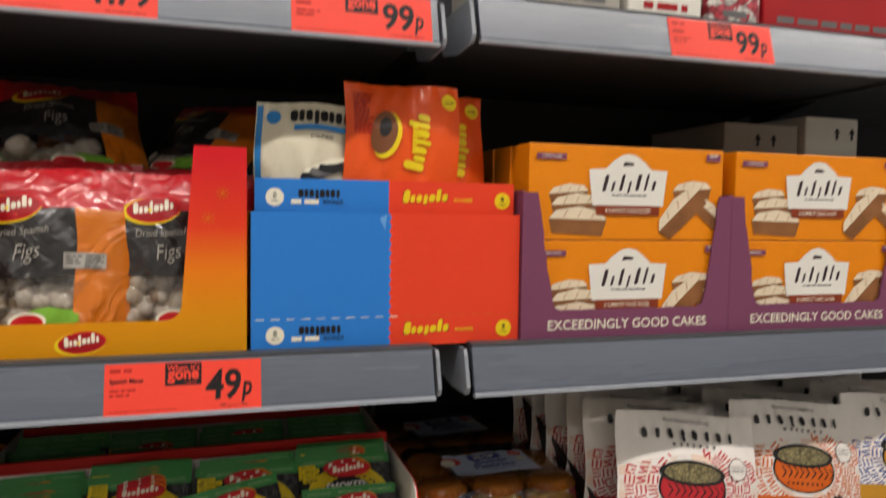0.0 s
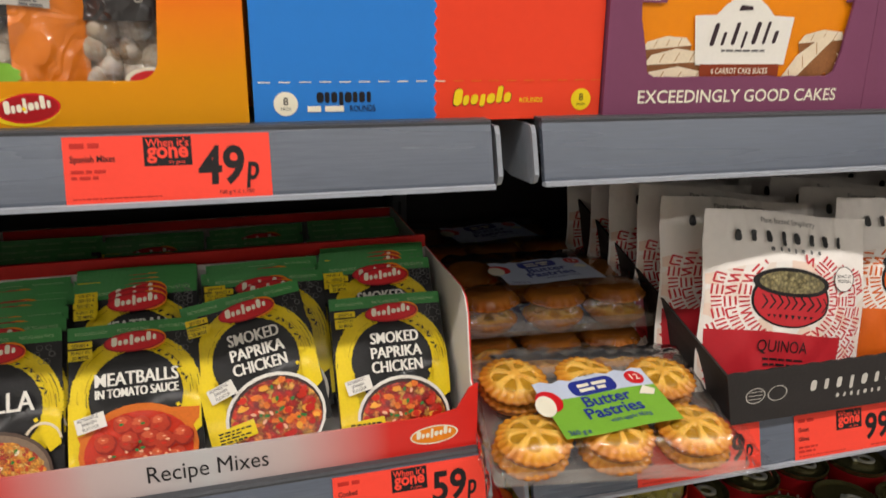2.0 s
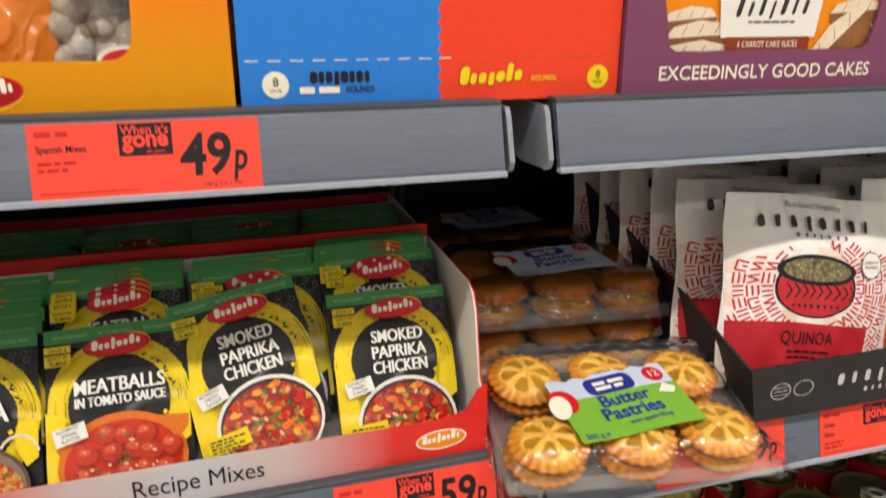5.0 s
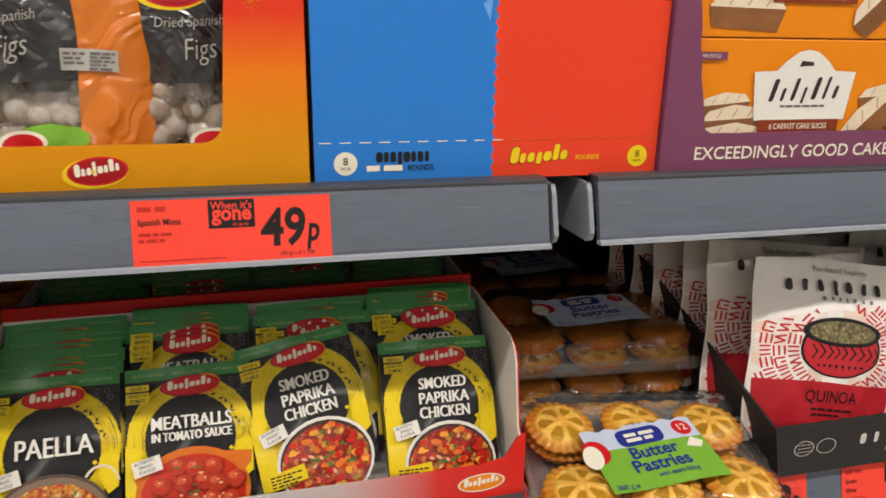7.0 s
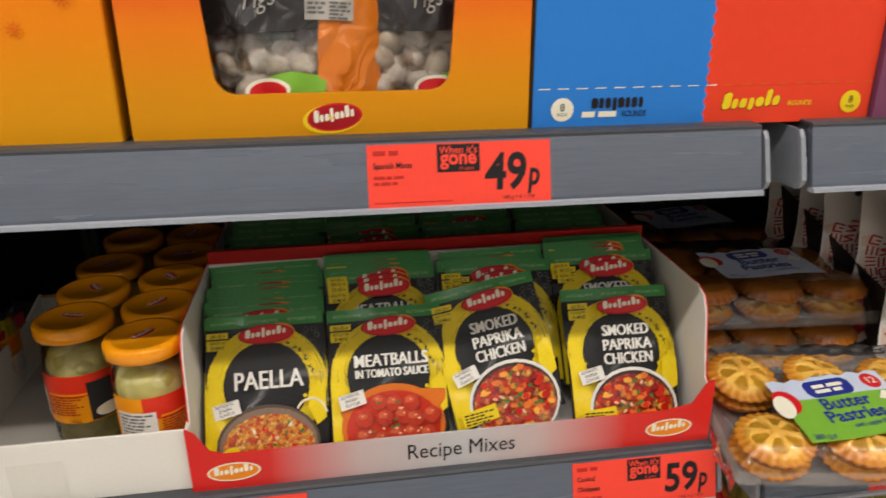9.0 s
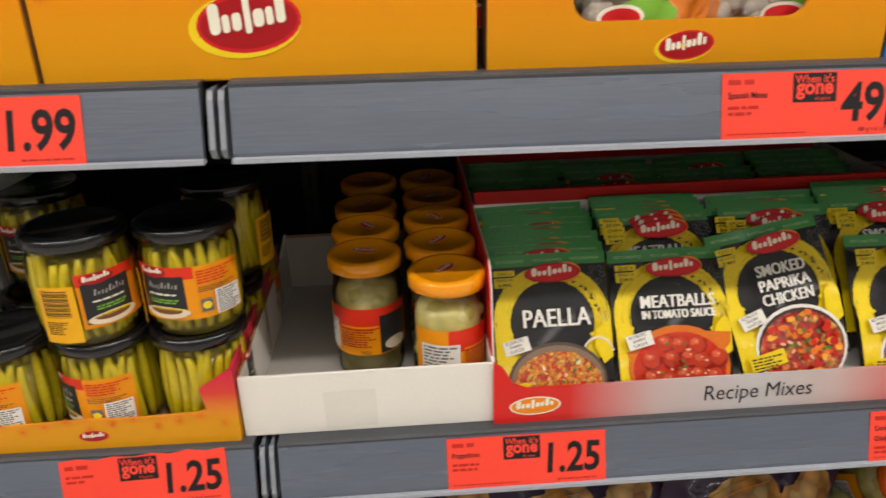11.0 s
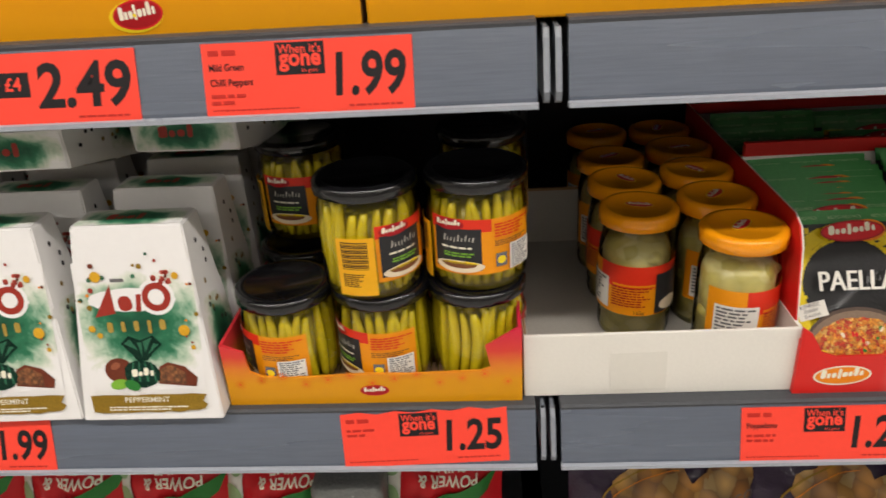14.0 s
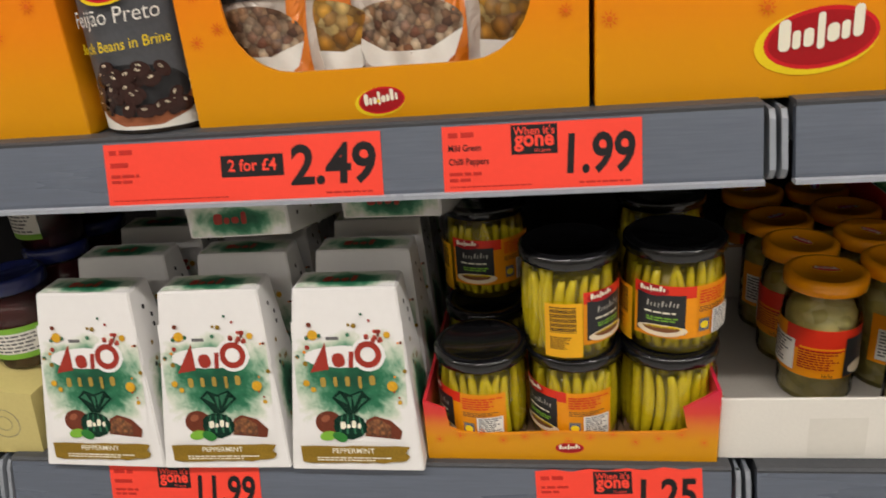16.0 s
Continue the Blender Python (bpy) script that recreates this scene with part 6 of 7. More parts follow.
def pastry_pack(m, label="clear pack of round lattice pastries with a green label", turned_over=False):
    k = thing("pastry_pack", m, label, "pastry pack", "packs of pastries")
    w, d, h = 0.238, 0.168, 0.050 if turned_over else 0.0375
    rise = 0.0225 if turned_over else 0.0145
    rg = random.Random(4)
    crown = ((0.0, 0.0232), (0.003, 0.0231), (0.006, 0.0228), (0.008, 0.0226), (0.010, 0.0223), (0.012, 0.0220), (0.014, 0.0216), (0.016, 0.0211), (0.018, 0.0206), (0.0195, 0.0201),
             (0.021, 0.0195), (0.0225, 0.0188), (0.024, 0.0180), (0.026, 0.0166), (0.028, 0.0148), (0.030, 0.0140), (0.0325, 0.0136), (0.0345, 0.0124), (0.0350, 0.0112), (0.0335, 0.0096), (0.0305, 0.0050), (0.0275, 0.0008), (0.0250, 0.0), (0.0, 0.0004))
    shell = lathe(crown, 120, lambda a, r, z: r * (1 + ((0.030 * math.sin(24 * a + 0.6 * math.sin(3 * a)) + 0.012 * math.sin(5 * a + 1)) if z > 0.006 and r > 0.0275 else 0.006 * math.sin(5 * a))))
    for v in shell.verts:
        # six drop-shaped cuts open the crust towards the middle
        r, a = math.hypot(v.co.x, v.co.y), math.atan2(v.co.y, v.co.x)
        if v.co.z > 0.0155 and r > 0.004:
            near = abs(((a + math.pi / 6) % (math.pi / 3)) - math.pi / 6) * r
            wide = max(0.0, 0.0016 + 0.36 * (r - 0.0065)) if 0.0065 < r < 0.0235 else 0.0
            if r > 0.0205:
                wide *= math.sqrt(max(0.0, (0.0235 - r) / 0.003))
            cut = max(0.0, min(1.0, 0.5 + (wide - near) / 0.0016)) if wide else 0.0
            v.co.z += -0.0052 * cut + (0.0007 * math.sin(3 * a + 1) + 0.0005 * math.sin(700 * v.co.x) * math.sin(600 * v.co.y)) * (1 - cut)
        elif 0.0125 < v.co.z < 0.015:
            v.co.z += 0.0007 * math.sin(24 * a + 0.8)
    shell_me = fill_me = None
    for lay in range(2):
        for ix, x in enumerate((-0.0775, 0.0, 0.0775)):
            for iy, y in enumerate((0.035, 0.113)):
                loc = Matrix.Translation((x + rg.uniform(-0.004, 0.004), y + rg.uniform(-0.004, 0.004), 0.0015 + rise * lay)) @ pose(0, 0, 0, rg.uniform(-4, 4), rg.uniform(-4, 4), rg.uniform(0, 360))
                if shell_me is None:
                    ob = part("pastry", shell, CRUST, k, "", True)
                    shell_me = ob.data
                    fl = part("filling", lathe([(0, 0.0200), (0.010, 0.0196), (0.016, 0.0186), (0.020, 0.0174), (0.0235, 0.0150), (0.0235, 0.0130)], 28), FILLING, ob, "glossy apple filling", True)
                    fill_me = fl.data
                else:
                    ob = new("pastry", shell_me)
                    ob.parent = k
                    if lay == 1:
                        o2 = new("filling", fill_me)
                        o2.parent = ob
                if turned_over and lay == 1:
                    loc = loc @ Matrix.Translation((0, 0, 0.021)) @ pose(0, 0, 0, 180, 0, 0)
                ob.matrix_basis = loc
    tr = bmesh.new()
    box(tr, -w / 2, w / 2, 0, d, 0, 0.020, 0.006)
    bmesh.ops.delete(tr, geom=[f for f in tr.faces if f.normal.z > 0.5 and f.calc_center_median().z > 0.015], context="FACES")
    part("tray", tr, TRAYCLEAR, k, "clear plastic tray").visible_shadow = False
    fm = bmesh.new()
    nx, ny = 30, 20
    g = []
    for j in range(ny + 1):
        row = []
        for i in range(nx + 1):
            u, v = -w / 2 - 0.006 + (w + 0.012) * i / nx, -0.006 + (d + 0.012) * j / ny
            e = min(i, nx - i, j * 1.2, (ny - j) * 1.2)
            z = 0.008 + (h - 0.008) * min(1, e / 2.2) + 0.0018 * math.sin(i * 1.7 + j) * math.sin(j * 2.3)
            row.append(fm.verts.new((u + 0.0015 * math.sin(j * 2.9), v + 0.0015 * math.sin(i * 2.1), z)))
        g.append(row)
    for j in range(ny):
        for i in range(nx):
            fm.faces.new((g[j][i], g[j][i + 1], g[j + 1][i + 1], g[j + 1][i]))
    part("film", fm, PACKFILM, k, "crinkled clear film", True).visible_shadow = False
    for sx in (-1, 1):
        fl = bmesh.new()
        g = [[fl.verts.new((sx * (w / 2 + 0.004 + (0.026 if sx > 0 else 0.002) * i / 5), -0.004 + (d + 0.008) * j / 14, 0.010 + 0.004 * math.sin(j * 1.9 + i) - 0.002 * i)) for i in range(6)] for j in range(15)]
        for j in range(14):
            for i in range(5):
                fl.faces.new((g[j][i], g[j][i + 1], g[j + 1][i + 1], g[j + 1][i]))
        part("film_end_seal", fl, PACKFILM, k, "crimped clear film end", True).visible_shadow = False
    p = Print(0.0, 0.0001)
    p.poly(rect(-0.060, 0.030, 0.060, 0.096), paint("pale_blue_label", "c8d2e6", 0.4, 0, 0.08, 60, 0) if turned_over else LIME)
    p.poly([(-0.060, 0.082), (0.060, 0.082), (0.060, 0.108)] + [(0.06 - 0.12 * i / 12, 0.106 + 0.004 * (i % 2)) for i in range(1, 12)] + [(-0.060, 0.108)], paint("pale_blue_label", "c8d2e6", 0.4, 0, 0.08, 60, 0))
    p.poly(round_rect(-0.026, 0.082, 0.022, 0.104, 0.008), NAVY), p.bars(-0.017, 0.014, 0.094, 0.0045, CREAM, rg, 2, 1.5)
    p.poly(oval(0.045, 0.095, 0.020, 0.020), RED), p.text("12", 0.045, 0.0915, 0.012, CREAM, 1, 0.01)
    p.text("Butter", 0.002, 0.066, 0.0200, NAVY, 0.95, 0.022)
    p.text("Pastries", 0.002, 0.050, 0.0200, NAVY, 0.95, 0.022)
    p.text("with apple filling", 0.012, 0.041, 0.0072, NAVY, 0.9, 0.005)
    p.text("360 g e", -0.044, 0.033, 0.0085, NAVY, 0.9, 0.003)
    p.poly(oval(-0.054, 0.080, 0.026, 0.030), RED), p.poly(oval(-0.060, 0.074, 0.020, 0.030, rot=-0.3), CREAM)
    p.poly([(0.036, 0.070), (0.050, 0.066), (0.056, 0.074), (0.046, 0.081)], CREAM)
    p.make("label", k, pose(0.006, 0.000, 0, 0, 0, 4) if turned_over else pose(0.010, -0.004, 0, 0, 0, 10), lambda u, v, n: Vector((u, v, h + 0.0028 + n + 0.001 * math.sin(u * 60))))
    return k


pastry_pack(pose(0.3225, 0.742, 0.9115, 11, 1, -8), "clear pack of lattice pastries tipped over the shelf edge")
pk = pastry_pack(pose(0.342, 0.925, S3 + 0.001, 0, 0, -3), "clear pack of round brown pastries stacked on the shelf", True)
for x, y, z, rz in ((0.346, 0.932, 0.0535, -4), (0.345, 1.11, 0.0, 0), (0.343, 1.11, 0.0535, 2)):
    copy_thing(pk, pose(x, y, S3 + 0.001 + z, 0, 0, rz))

# ---- grain pouches in a dark tray ----
POUCH = paint("matt_white_pouch", "f6f0ea", 0.42, 0, 0.03, 20, 0.04)
PATTERN = paint("red_line_pattern_print", "c8343c", 0.45, 0, 0.12, 60, 0)
PATTERN_O = paint("orange_line_pattern_print", "d8641c", 0.45, 0, 0.12, 60, 0)
PATTERN_Y = paint("blue_yellow_pattern_print", "4a5a9c", 0.45, 0, 0.12, 60, 0)
POUCH_RED = paint("crimson_pouch_base", "b8242e", 0.42, 0, 0.05, 30, 0.02)
POUCH_OR = paint("orange_pouch_base", "d8641c", 0.42, 0, 0.05, 30, 0.02)
POUCH_YE = paint("ochre_pouch_base", "c89028", 0.42, 0, 0.05, 30, 0.02)
BOWL_RED = paint("red_bowl_print", "c02c34", 0.42, 0, 0.05, 30, 0)
GRAIN = lumps("grain_photo", ["8a7c50", "b0a474", "6a6040"], 260, 0.5, 0.05)


PALE = lumps("pale_pattern_ground", ["f2ebe4", "f0d6c4", "f4eee8", "efe0d4"], 70, 0.45, 0.0, False, 0.95)


def pouch(m, base, pattern, word, lab):
    b = thing("grain_pouch", m, lab, "food pouch", "grain pouches")
    w, h = 0.172, 0.184
    p_w, p_h = 0.203, 0.193
    mesh, warp = pillow(p_w, p_h, 0.030, len(word) + 3, 40, 46, 0.14)
    part("wrapper", mesh(), POUCH, b, "", True)
    p = Print(0.0007, 0.00014)
    p.poly([(-w / 2 + 0.004, 0.006), (w / 2 - 0.004, 0.006), (w / 2 - 0.004, 0.112), (0.05, 0.122), (0.0, 0.124), (-0.05, 0.116), (-w / 2 + 0.004, 0.108)], PALE)
    rg = random.Random(5)
    made = 0
    for k in range(7):
        r0, r1 = 0.041 + 0.0115 * k, 0.0500 + 0.0115 * k
        n = int(2 * math.pi * r0 / 0.0112)
        for q in range(n):
            a, wa = 2 * math.pi * q / n, 0.0105 / r0
            pt = lambda r, f: (-0.004 + r * math.cos(a + wa * f), 0.088 + 0.92 * r * math.sin(a + wa * f))
            kind = rg.randrange(4)
            if kind == 0:
                strokes = [(f, r0, f, r1) for f in (-0.4, 0.0, 0.4)]
            elif kind == 1:
                strokes = [(-0.4, r0, -0.1, r1), (-0.1, r1, 0.15, r0), (0.15, r0, 0.45, r1)]
            elif kind == 2:
                strokes = [(-0.4, r0, -0.4, r1), (-0.4, r1, 0.4, r1), (0.4, r1, 0.4, r0), (0.0, r0, 0.0, (r0 + r1) / 2)]
            else:
                strokes = [(-0.45, r0, 0.45, r0), (-0.45, (r0 + r1) / 2, 0.45, (r0 + r1) / 2), (-0.45, r1, 0.45, r1)]
            for f0, ra, f1, rb in strokes:
                (xa, ya), (xb, yb) = pt(ra, f0), pt(rb, f1)
                if max(abs(xa), abs(xb)) > w / 2 - 0.006 or min(ya, yb) < 0.006 or max(ya, yb) > 0.122 + 0.010 * math.sin(30 * xa + 1):
                    continue
                ln = math.hypot(xb - xa, yb - ya)
                nx, ny = -(yb - ya) / ln * 0.0009, (xb - xa) / ln * 0.0009
                p.poly([(xa + nx, ya + ny), (xb + nx, yb + ny), (xb - nx, yb - ny), (xa - nx, ya - ny)], pattern, same=made > 0)
                made += 1
    p.poly([(-w / 2 + 0.010, 0.004), (w / 2 - 0.036, 0.004), (w / 2 - 0.032, 0.052), (-w / 2 + 0.006, 0.056)], base)
    p.poly(oval(-0.004, 0.0865, 0.080, 0.056), INK)
    p.poly(oval(-0.004, 0.0858, 0.075, 0.051), BOWL_RED if base is POUCH_RED else base)
    for k in range(9):
        u = -0.034 + k * 0.0076
        p.poly([(u, 0.090), (u + 0.005, 0.083), (u, 0.076), (u + 0.0019, 0.076), (u + 0.0071, 0.083), (u + 0.0019, 0.090)], INK, same=k > 0)
    for k in range(8):
        u = -0.028 + k * 0.0062
        p.poly([(u, 0.071), (u + 0.004, 0.071), (u + 0.002, 0.066 + 0.0006 * abs(k - 3.5))], INK, same=k > 0)
    p.poly(oval(-0.004, 0.1025, 0.077, 0.028), INK), p.poly(oval(-0.004, 0.1025, 0.066, 0.021), GRAIN)
    p.text(word, -0.008, 0.035, 0.0165, INK, 0.72, 0.0)
    p.bars(-0.026, 0.014, 0.027, 0.0020, INK, RNG, 2, 2.6)
    p.text("Plant-based Simplicity", -0.004, 0.158, 0.0075, GREYINK, 0.85)
    p.strokes(-0.002, 0.1395, 0.116, 0.0112, SLATE, 8, 0, "0", 0.13, 0.0)
    p.strokes(0.002, 0.1315, 0.056, 0.0040, GREYINK, 7, 0, "0", 0.22, 0.0)
    p.poly(oval(0.052, 0.110, 0.025, 0.025), POUCH), p.ring(0.052, 0.110, 0.0118, 0.0126, SLATE, None, 24)
    p.text("SOURCE OF", 0.052, 0.1115, 0.0038, SLATE, 0.9), p.text("PROTEIN", 0.052, 0.1065, 0.0045, SLATE, 0.9)
    bmesh.ops.scale(p.bm, vec=(1.22, 1.10, 1), verts=p.bm.verts)
    bmesh.ops.translate(p.bm, vec=(0, 0.006, 0), verts=p.bm.verts)
    p.make("pouch_print", b, None, warp, 0.0055)
    return b


CHALK = paint("chalk_print", "cfcac2", 0.6, 0, 0.05, 60, 0)
DARKTRAY = paint("black_brown_tray", "2b2726", 0.55, 0, 0.12, 30, 0.03)


def dark_tray(x0, w):
    d = 0.36
    t = thing("dark_pouch_tray", pose(x0, 0.803 - EAST_OUT, S3 + 0.003), "low black-brown card tray with white line drawings, full of pouches", "display tray", "dark pouch trays")
    part("front_panel", slab([(0.012, 0)] + [(w - 0.012, 0), (w, 0.056)] + [(w * (1 - k / 30), 0.0565 + 0.0012 * (k % 2)) for k in range(1, 30)] + [(0, 0.056)], 0, 0.0028), DARKTRAY, t)
    for x in (0, w - 0.0028):
        bm = sheet_x([(0.003, 0), (d, 0), (d, 0.16), (0.003, 0.056)], x, x + 0.0028)
        for v in bm.verts:
            v.co.x += (1 if x == 0 else -1) * 0.012 * max(0.0, 1 - v.co.z / 0.056)
        part("side", bm, DARKTRAY, t)
    part("back_panel", boxed(0.003, w - 0.003, d - 0.003, d, 0, 0.16), DARKTRAY, t)
    part("base", boxed(0.013, w - 0.013, 0.003, d - 0.003, 0, 0.003), DARKTRAY, t)
    for s in (0.036, w - 0.062):
        p = Print()
        p.ring(s, 0.030, 0.0105, 0.0115, CHALK, None, 22, 0, 0.75), p.ring(s + 0.026, 0.030, 0.0105, 0.0115, CHALK, None, 22, 0, 0.75)
        for k in range(3):
            p.poly(rect(s - 0.008, 0.026 + k * 0.004, s + 0.008, 0.0266 + k * 0.004), CHALK, same=k > 0)
        p.make("bowl_drawing", t)
    p = Print()
    p.strokes(0.162, 0.0265, 0.128, 0.0120, CHALK, 8, 0, "0", 0.14, 0.0)
    p.strokes(0.165, 0.0150, 0.062, 0.0050, CHALK, 7, 0, "0", 0.18, 0.0)
    p.make("tray_lettering", t)


dark_tray(0.455, 0.340)
dark_tray(0.799, 0.300)
pq = pouch(pose(0.554, 0.829, S3 + 0.0085, -15, 6.4, -3), POUCH_RED, PATTERN, "QUINOA", "white and crimson grain pouch with a red bowl, leaning back")
po = pouch(pose(0.745, 0.845, S3 + 0.0085, -16, 5, -4), POUCH_OR, PATTERN_O, "GRAINS", "white and orange grain pouch with an orange bowl")
py = pouch(pose(0.930, 0.838, S3 + 0.0085, -16, 4, -4), POUCH_YE, PATTERN_Y, "LENTILS", "white pouch with an ochre and blue pattern")
for k in range(5):
    copy_thing(pq, pose(0.546 - 0.004 * k, 0.892 + 0.054 * k, S3 + 0.010, -15 + k, 5 + (k % 2) * 2, -3))
    copy_thing(po, pose(0.742 - 0.003 * k, 0.900 + 0.054 * k, S3 + 0.010, -16 + k, 5 + (k % 2), -4))
    copy_thing(py, pose(0.926 - 0.004 * k, 0.894 + 0.054 * k, S3 + 0.010, -16 + k, 5, -4))

# ---- bottom shelf: tins, olive jars, lying jars, bags ----
CANLID = paint("gold_tin_lid", "a39c68", 0.26, 0.85, 0.1, 40, 0.02)
CANORANGE = blend("orange_tin_label", 2, [(0.0, "d8800c"), (0.06, "e2701a"), (0.11, "e05018")], 0.32, 0.2, 0.004)


def tin(m, dark=False):
    c = thing("food_tin", m, ("dark red" if dark else "orange") + " labelled food tin with a gold ring-pull lid", "tin", "food tins")
    r, h = 0.0375, 0.118
    part("body", lathe([(0, 0), (r, 0), (r + 0.001, 0.002), (r, 0.004), (r, h - 0.004), (r + 0.001, h - 0.002), (r + 0.001, h)], 36), CANLID, c, "", True)
    part("label", lathe([(r + 0.0005, 0.006), (r + 0.0005, h - 0.006)], 36), DEEPRED if dark else CANORANGE, c, "", True)
    part("lid", lathe([(r + 0.001, h), (r - 0.001, h + 0.001), (r - 0.002, h - 0.003), (r - 0.006, h - 0.003), (r - 0.008, h - 0.0022), (r - 0.012, h - 0.0032), (0, h - 0.0032)], 36), CANLID, c, "", True)
    bm = bmesh.new()
    loop = []
    for k in range(20):
        a = 2 * math.pi * k / 20
        loop.append([bm.verts.new((0.010 + 1.2 * rr * math.cos(a), rr * math.sin(a), h + zz)) for rr, zz in ((0.0062, -0.0012), (0.0062, 0.0008), (0.0084, 0.0016), (0.0106, 0.0008), (0.0106, -0.0012))])
    for p0, p1 in zip(loop, loop[1:] + loop[:1]):
        for q in range(4):
            bm.faces.new((p0[q], p0[q + 1], p1[q + 1], p1[q]))
    box(bm, -0.006, 0.002, -0.005, 0.005, h - 0.003, h + 0.0006, 0.0006)
    part("ring_pull", bm, paint("bright_tin", "d8d8d0", 0.25, 0.5, 0.1, 40, 0), c, "metal ring pull")
    p = Print(0.001, 0.0003)
    badge(p, 0.0, 0.082, 0.040, 0.022)
    p.poly(rect(-0.024, 0.015, 0.024, 0.068), SLATE)
    p.bars(-0.018, 0.018, 0.058, 0.006, CREAM, RNG, 2), p.bars(-0.018, 0.016, 0.036, 0.0025, LIME, RNG, 3)
    p.make("label_print", c, None, around(r + 0.0005))
    return c


tn = tin(pose(0.628, 0.852, S4, 0, 0, -28))
td = tin(pose(0.545, 0.925, S4, 0, 0, -30), True)
for x, y, o in ((0.716, 0.862, tn), (0.792, 0.838, tn), (0.870, 0.85, tn), (0.632, 0.938, td), (0.716, 0.945, td), (0.80, 0.93, td), (0.58, 1.01, td), (0.68, 1.03, td), (0.77, 1.02, td)):
    copy_thing(o, pose(x, y, S4, 0, 0, -40 + 25 * math.sin(40 * x)))
OLIVE = paint("green_olive", "a0963c", 0.25, 0, 0.2, 40, 0.02, 0.3)


def olive_jar(m):
    j = thing("olive_jar", m, "large glass jar of green olives with a red label", "jar", "olive jars")
    r, h = 0.052, 0.238
    rg = random.Random(8)
    bm = bmesh.new()
    for lv in range(13):
        for k in range(13):
            a = 2 * math.pi * (k + 0.5 * (lv % 2)) / 13 + rg.uniform(-0.2, 0.2)
            vs = bmesh.ops.create_icosphere(bm, subdivisions=2, radius=0.0115)["verts"]
            for v in vs:
                v.co = Vector((v.co.x, v.co.y, v.co.z * 1.15)) + Vector((0.038 * math.cos(a), 0.038 * math.sin(a), 0.018 + lv * 0.0145 + rg.uniform(-0.005, 0.005)))
    part("olives", bm, OLIVE, j, "green olives", True)
    part("brine", lathe([(0, 0.006), (0.03, 0.006), (0.036, 0.19), (0, 0.19)], 18), paint("olive_brine", "55561e", 0.2, 0, 0.2, 20, 0), j, "", True)
    jar_parts(j, r, h, 0.041, 0.018, LIDBLACK, 0.037, 0.190)
    p = Print(0.0006, 0.00025)
    p.poly(rect(-0.09, 0.03, 0.09, 0.150), ORLABEL), p.poly(rect(-0.09, 0.145, 0.09, 0.178), REDLABEL), p.bars(-0.06, 0.06, 0.10, 0.003, DEEPRED, rg, 6, 2)
    p.make("label", j, None, around(r))
    return j


jo = olive_jar(pose(0.316, 0.878, S4 + 0.003, 0, 0, 60))
copy_thing(jo, pose(0.432, 0.884, S4 + 0.003, 0, 0, -10))
copy_thing(jo, pose(0.316, 0.99, S4 + 0.003, 0, 0, 20)), copy_thing(jo, pose(0.432, 0.995, S4 + 0.003))
OLIVE_FADE = blend("amber_to_red_olive_carton", 2, [(0.0, "e09a10"), (0.085, "e07a16"), (0.135, "d83420"), (0.20, "cf2024")], 0.42, 0.1, 0.02)
t = thing("red_olive_carton", pose(0.247, 0.808, S4), "red open carton with a scuffed edge holding olive jars", "display tray")
part("front_panel", slab([(0, 0), (0.258, 0), (0.258, 0.158), (0.20, 0.154), (0.10, 0.150), (0.02, 0.146), (0, 0.190)], 0, 0.003), OLIVE_FADE, t)
part("side", sheet_x([(0.003, 0), (0.26, 0), (0.26, 0.22), (0.05, 0.215), (0.003, 0.196)], 0, 0.003), OLIVE_FADE, t)
part("side", sheet_x([(0.003, 0), (0.26, 0), (0.26, 0.165), (0.003, 0.158)], 0.255, 0.258), OLIVE_FADE, t)
part("base", boxed(0.003, 0.255, 0.003, 0.26, 0, 0.003), KRAFT, t)
c2 = thing("red_white_tin_tray", pose(0.545, 0.806, S4), "low red tray with a white inside around the tins", "display tray")
part("front_panel", boxed(0, 0.36, 0, 0.003, 0, 0.05), TRAY_RED, c2)
part("side", boxed(0, 0.003, 0.003, 0.09, 0, 0.115), WHITE, c2)

# jars lying on their sides with orange lids to the front
RUSTLID = paint("red_orange_lid_lacquer", "e4661c", 0.25, 0, 0.08, 30, 0.01, 0.5)
lying = None
for x, y, z, rx, rz in ((0.168, 0.852, 0.172, 52, 8), (0.240, 0.866, 0.178, 54, -6), (0.20, 0.848, 0.100, 82, 3), (0.128, 0.852, 0.098, 80, -4), (0.06, 0.855, 0.095, 82, 2),
                        (0.20, 0.846, 0.034, 90, 0), (0.128, 0.846, 0.034, 90, 0), (0.058, 0.846, 0.034, 90, 0)):
    m = pose(x, y, S4 + z, rx, 0, rz) @ pose(0, 0, -0.12, 0, 0, 0)
    if lying is None:
        lying = artichoke_jar(m, RUSTLID, "jar lying on its side with a red-orange lid", "lying jars")
    else:
        copy_thing(lying, m)

PURPLEBAG = paint("dark_purple_bag_foil", "2c1836", 0.3, 0, 0.25, 25, 0.12, 0.3)
CRISP = lumps("golden_poppadom_photo", ["c8862a", "e0aa50", "a86a1c", "eac27a"], 55, 0.4, 0.2)


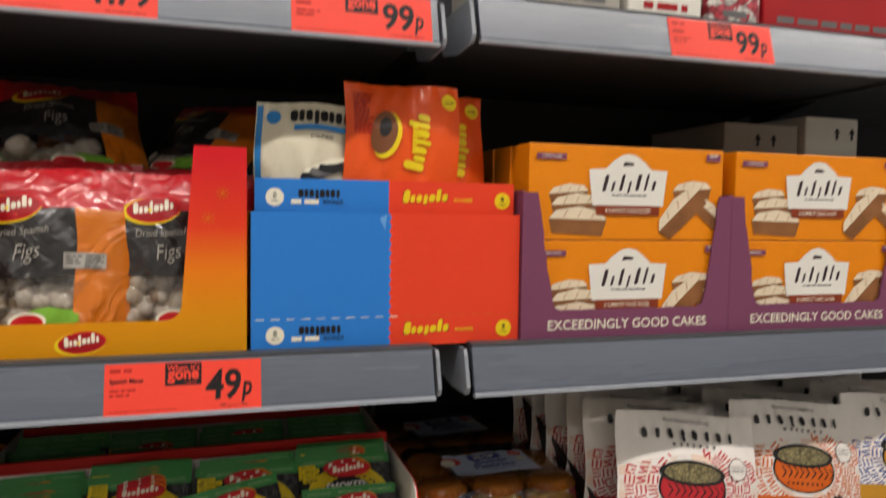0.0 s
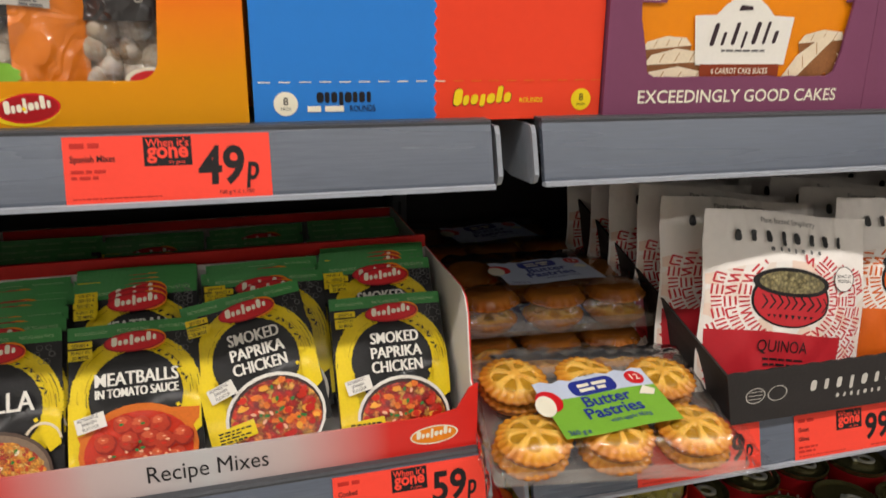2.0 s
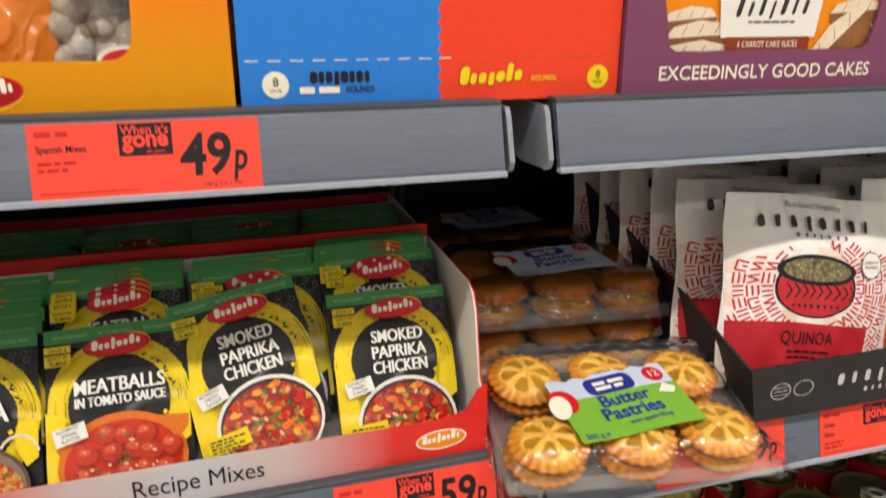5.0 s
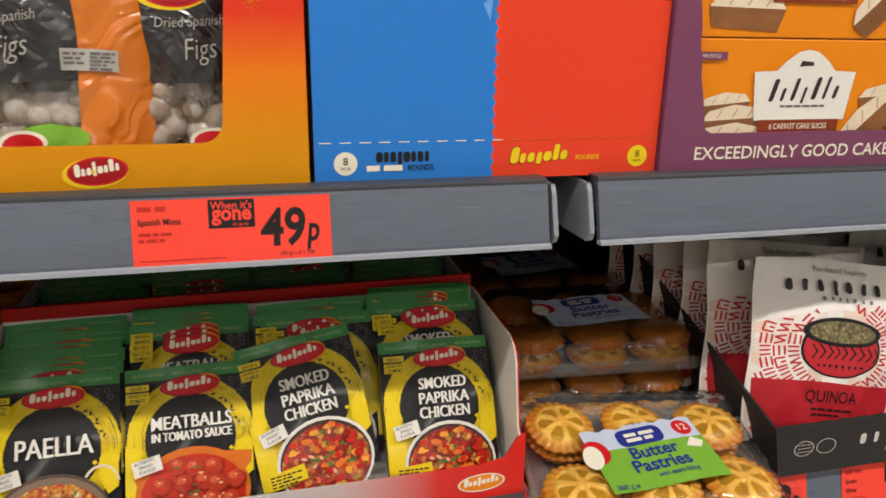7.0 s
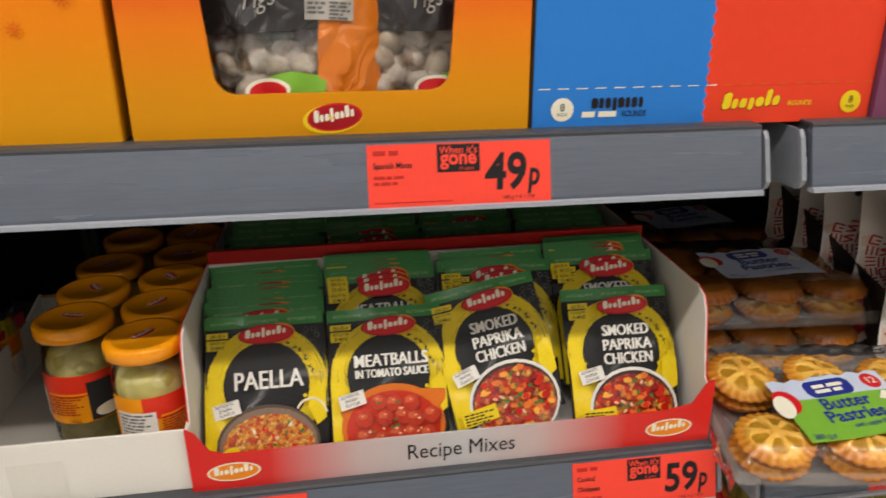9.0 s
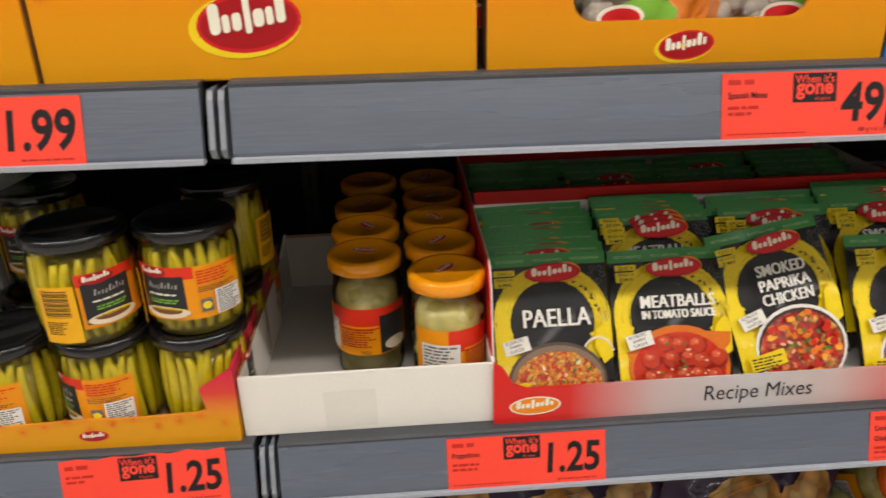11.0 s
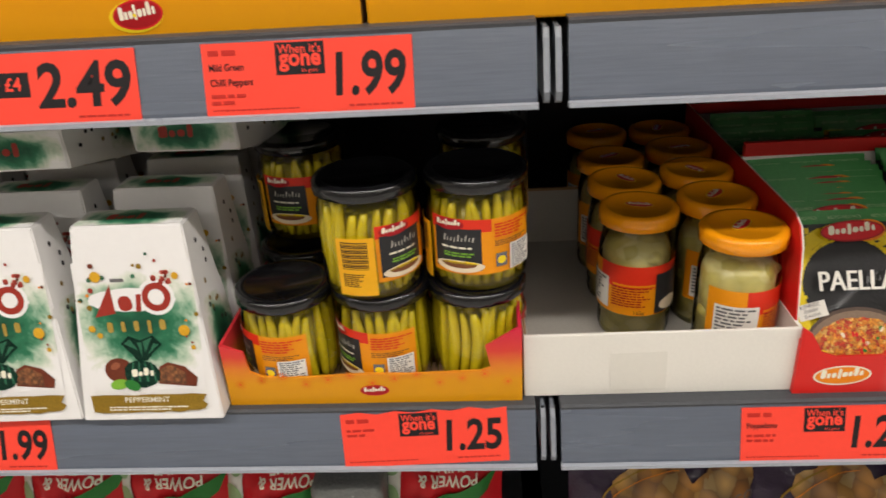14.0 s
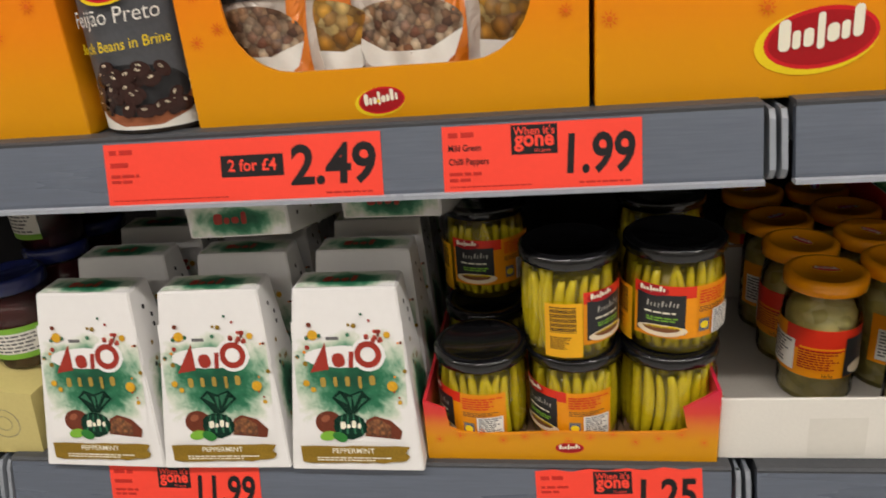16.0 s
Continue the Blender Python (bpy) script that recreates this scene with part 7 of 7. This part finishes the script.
def crisp_bag(m, purple, seed):
    if purple:
        b = thing("poppadom_bag", m, "dark purple foil bag printed with golden poppadoms", "crisp bag", "poppadom bags")
    else:
        b = thing("snack_bag", m, "red and white snack bag lying on its back", "crisp bag", "red snack bags")
    w, h = (0.19, 0.185) if purple else (0.13, 0.185)
    mesh, warp = pillow(w, h, 0.07, seed, 40, 44, 0.06)
    part("wrapper", mesh(), PURPLEBAG if purple else RED, b, "", True)
    p = Print(0.0008, 0.0004)
    rg = random.Random(seed)
    if purple:
        for k in range(5):
            p.poly(blob(rg, -0.03 + 0.022 * k, 0.145 + 0.012 * math.sin(2 * k), 0.05, 0.045, 18, 0.1), CRISP)
        p.text("MANGO", 0.055, 0.135, 0.014, GREYINK, 1.1, 0.0, 8)
        p.ring(0.02, 0.13, 0.085, 0.087, GOLD, None, 30, 0, 0.5, 100, 250), p.ring(0.02, 0.128, 0.078, 0.079, ORANGE, None, 30, 0, 0.5, 100, 250)
    else:
        p.poly(rect(-w / 2 + 0.003, 0.02, -w / 2 + 0.026, 0.18), WHITE)
        for k in range(4):
            p.poly(oval(-w / 2 + 0.014, 0.05 + 0.036 * k, 0.022, 0.026), PALE_GREEN)
        p.text("Kitchen", 0.024, 0.1790, 0.0150, CREAM, 0.9, 0.0, 180)
        p.text("SHINE", 0.010, 0.1640, 0.0150, CREAM, 0.9, 0.02, 180)
        p.text("POWER &", 0.010, 0.1510, 0.0150, CREAM, 0.9, 0.02, 180)
        p.poly([(-0.04, 0.12), (0.0, 0.10), (0.05, 0.13), (0.06, 0.15), (0.02, 0.135)], GREEN)
    p.make("bag_print", b, None, warp)


for k, x in enumerate((-0.36, -0.175, 0.0)):
    crisp_bag(pose(x, 0.862, S4 + 0.004, -8, (4, -3, 5)[k], 0), True, 80 + k)
for k, x in enumerate((-0.28, -0.08)):
    crisp_bag(pose(x, 0.93, S4 + 0.004, -8, 0, 0), True, 85 + k)
for k, x in enumerate((-0.86, -0.745, -0.575)):
    crisp_bag(pose(x, 0.868, S4 + 0.006, -14, (0, 2, -1)[k], 0), False, 90 + k)
for k, x in enumerate((-0.97, -1.09)):
    crisp_bag(pose(x, 0.872, S4 + 0.006, -14, 0, 0), False, 95 + k)
g = thing("grey_foil_tray", pose(-0.705, 0.85, S4), "grey clear-lidded tray between the snack bags", "food tray")
part("tray", boxed(0, 0.075, 0, 0.12, 0, 0.165, bevel=0.01), paint("grey_foil", "8c8f8e", 0.25, 0.4, 0.2, 40, 0.1), g, "", True)
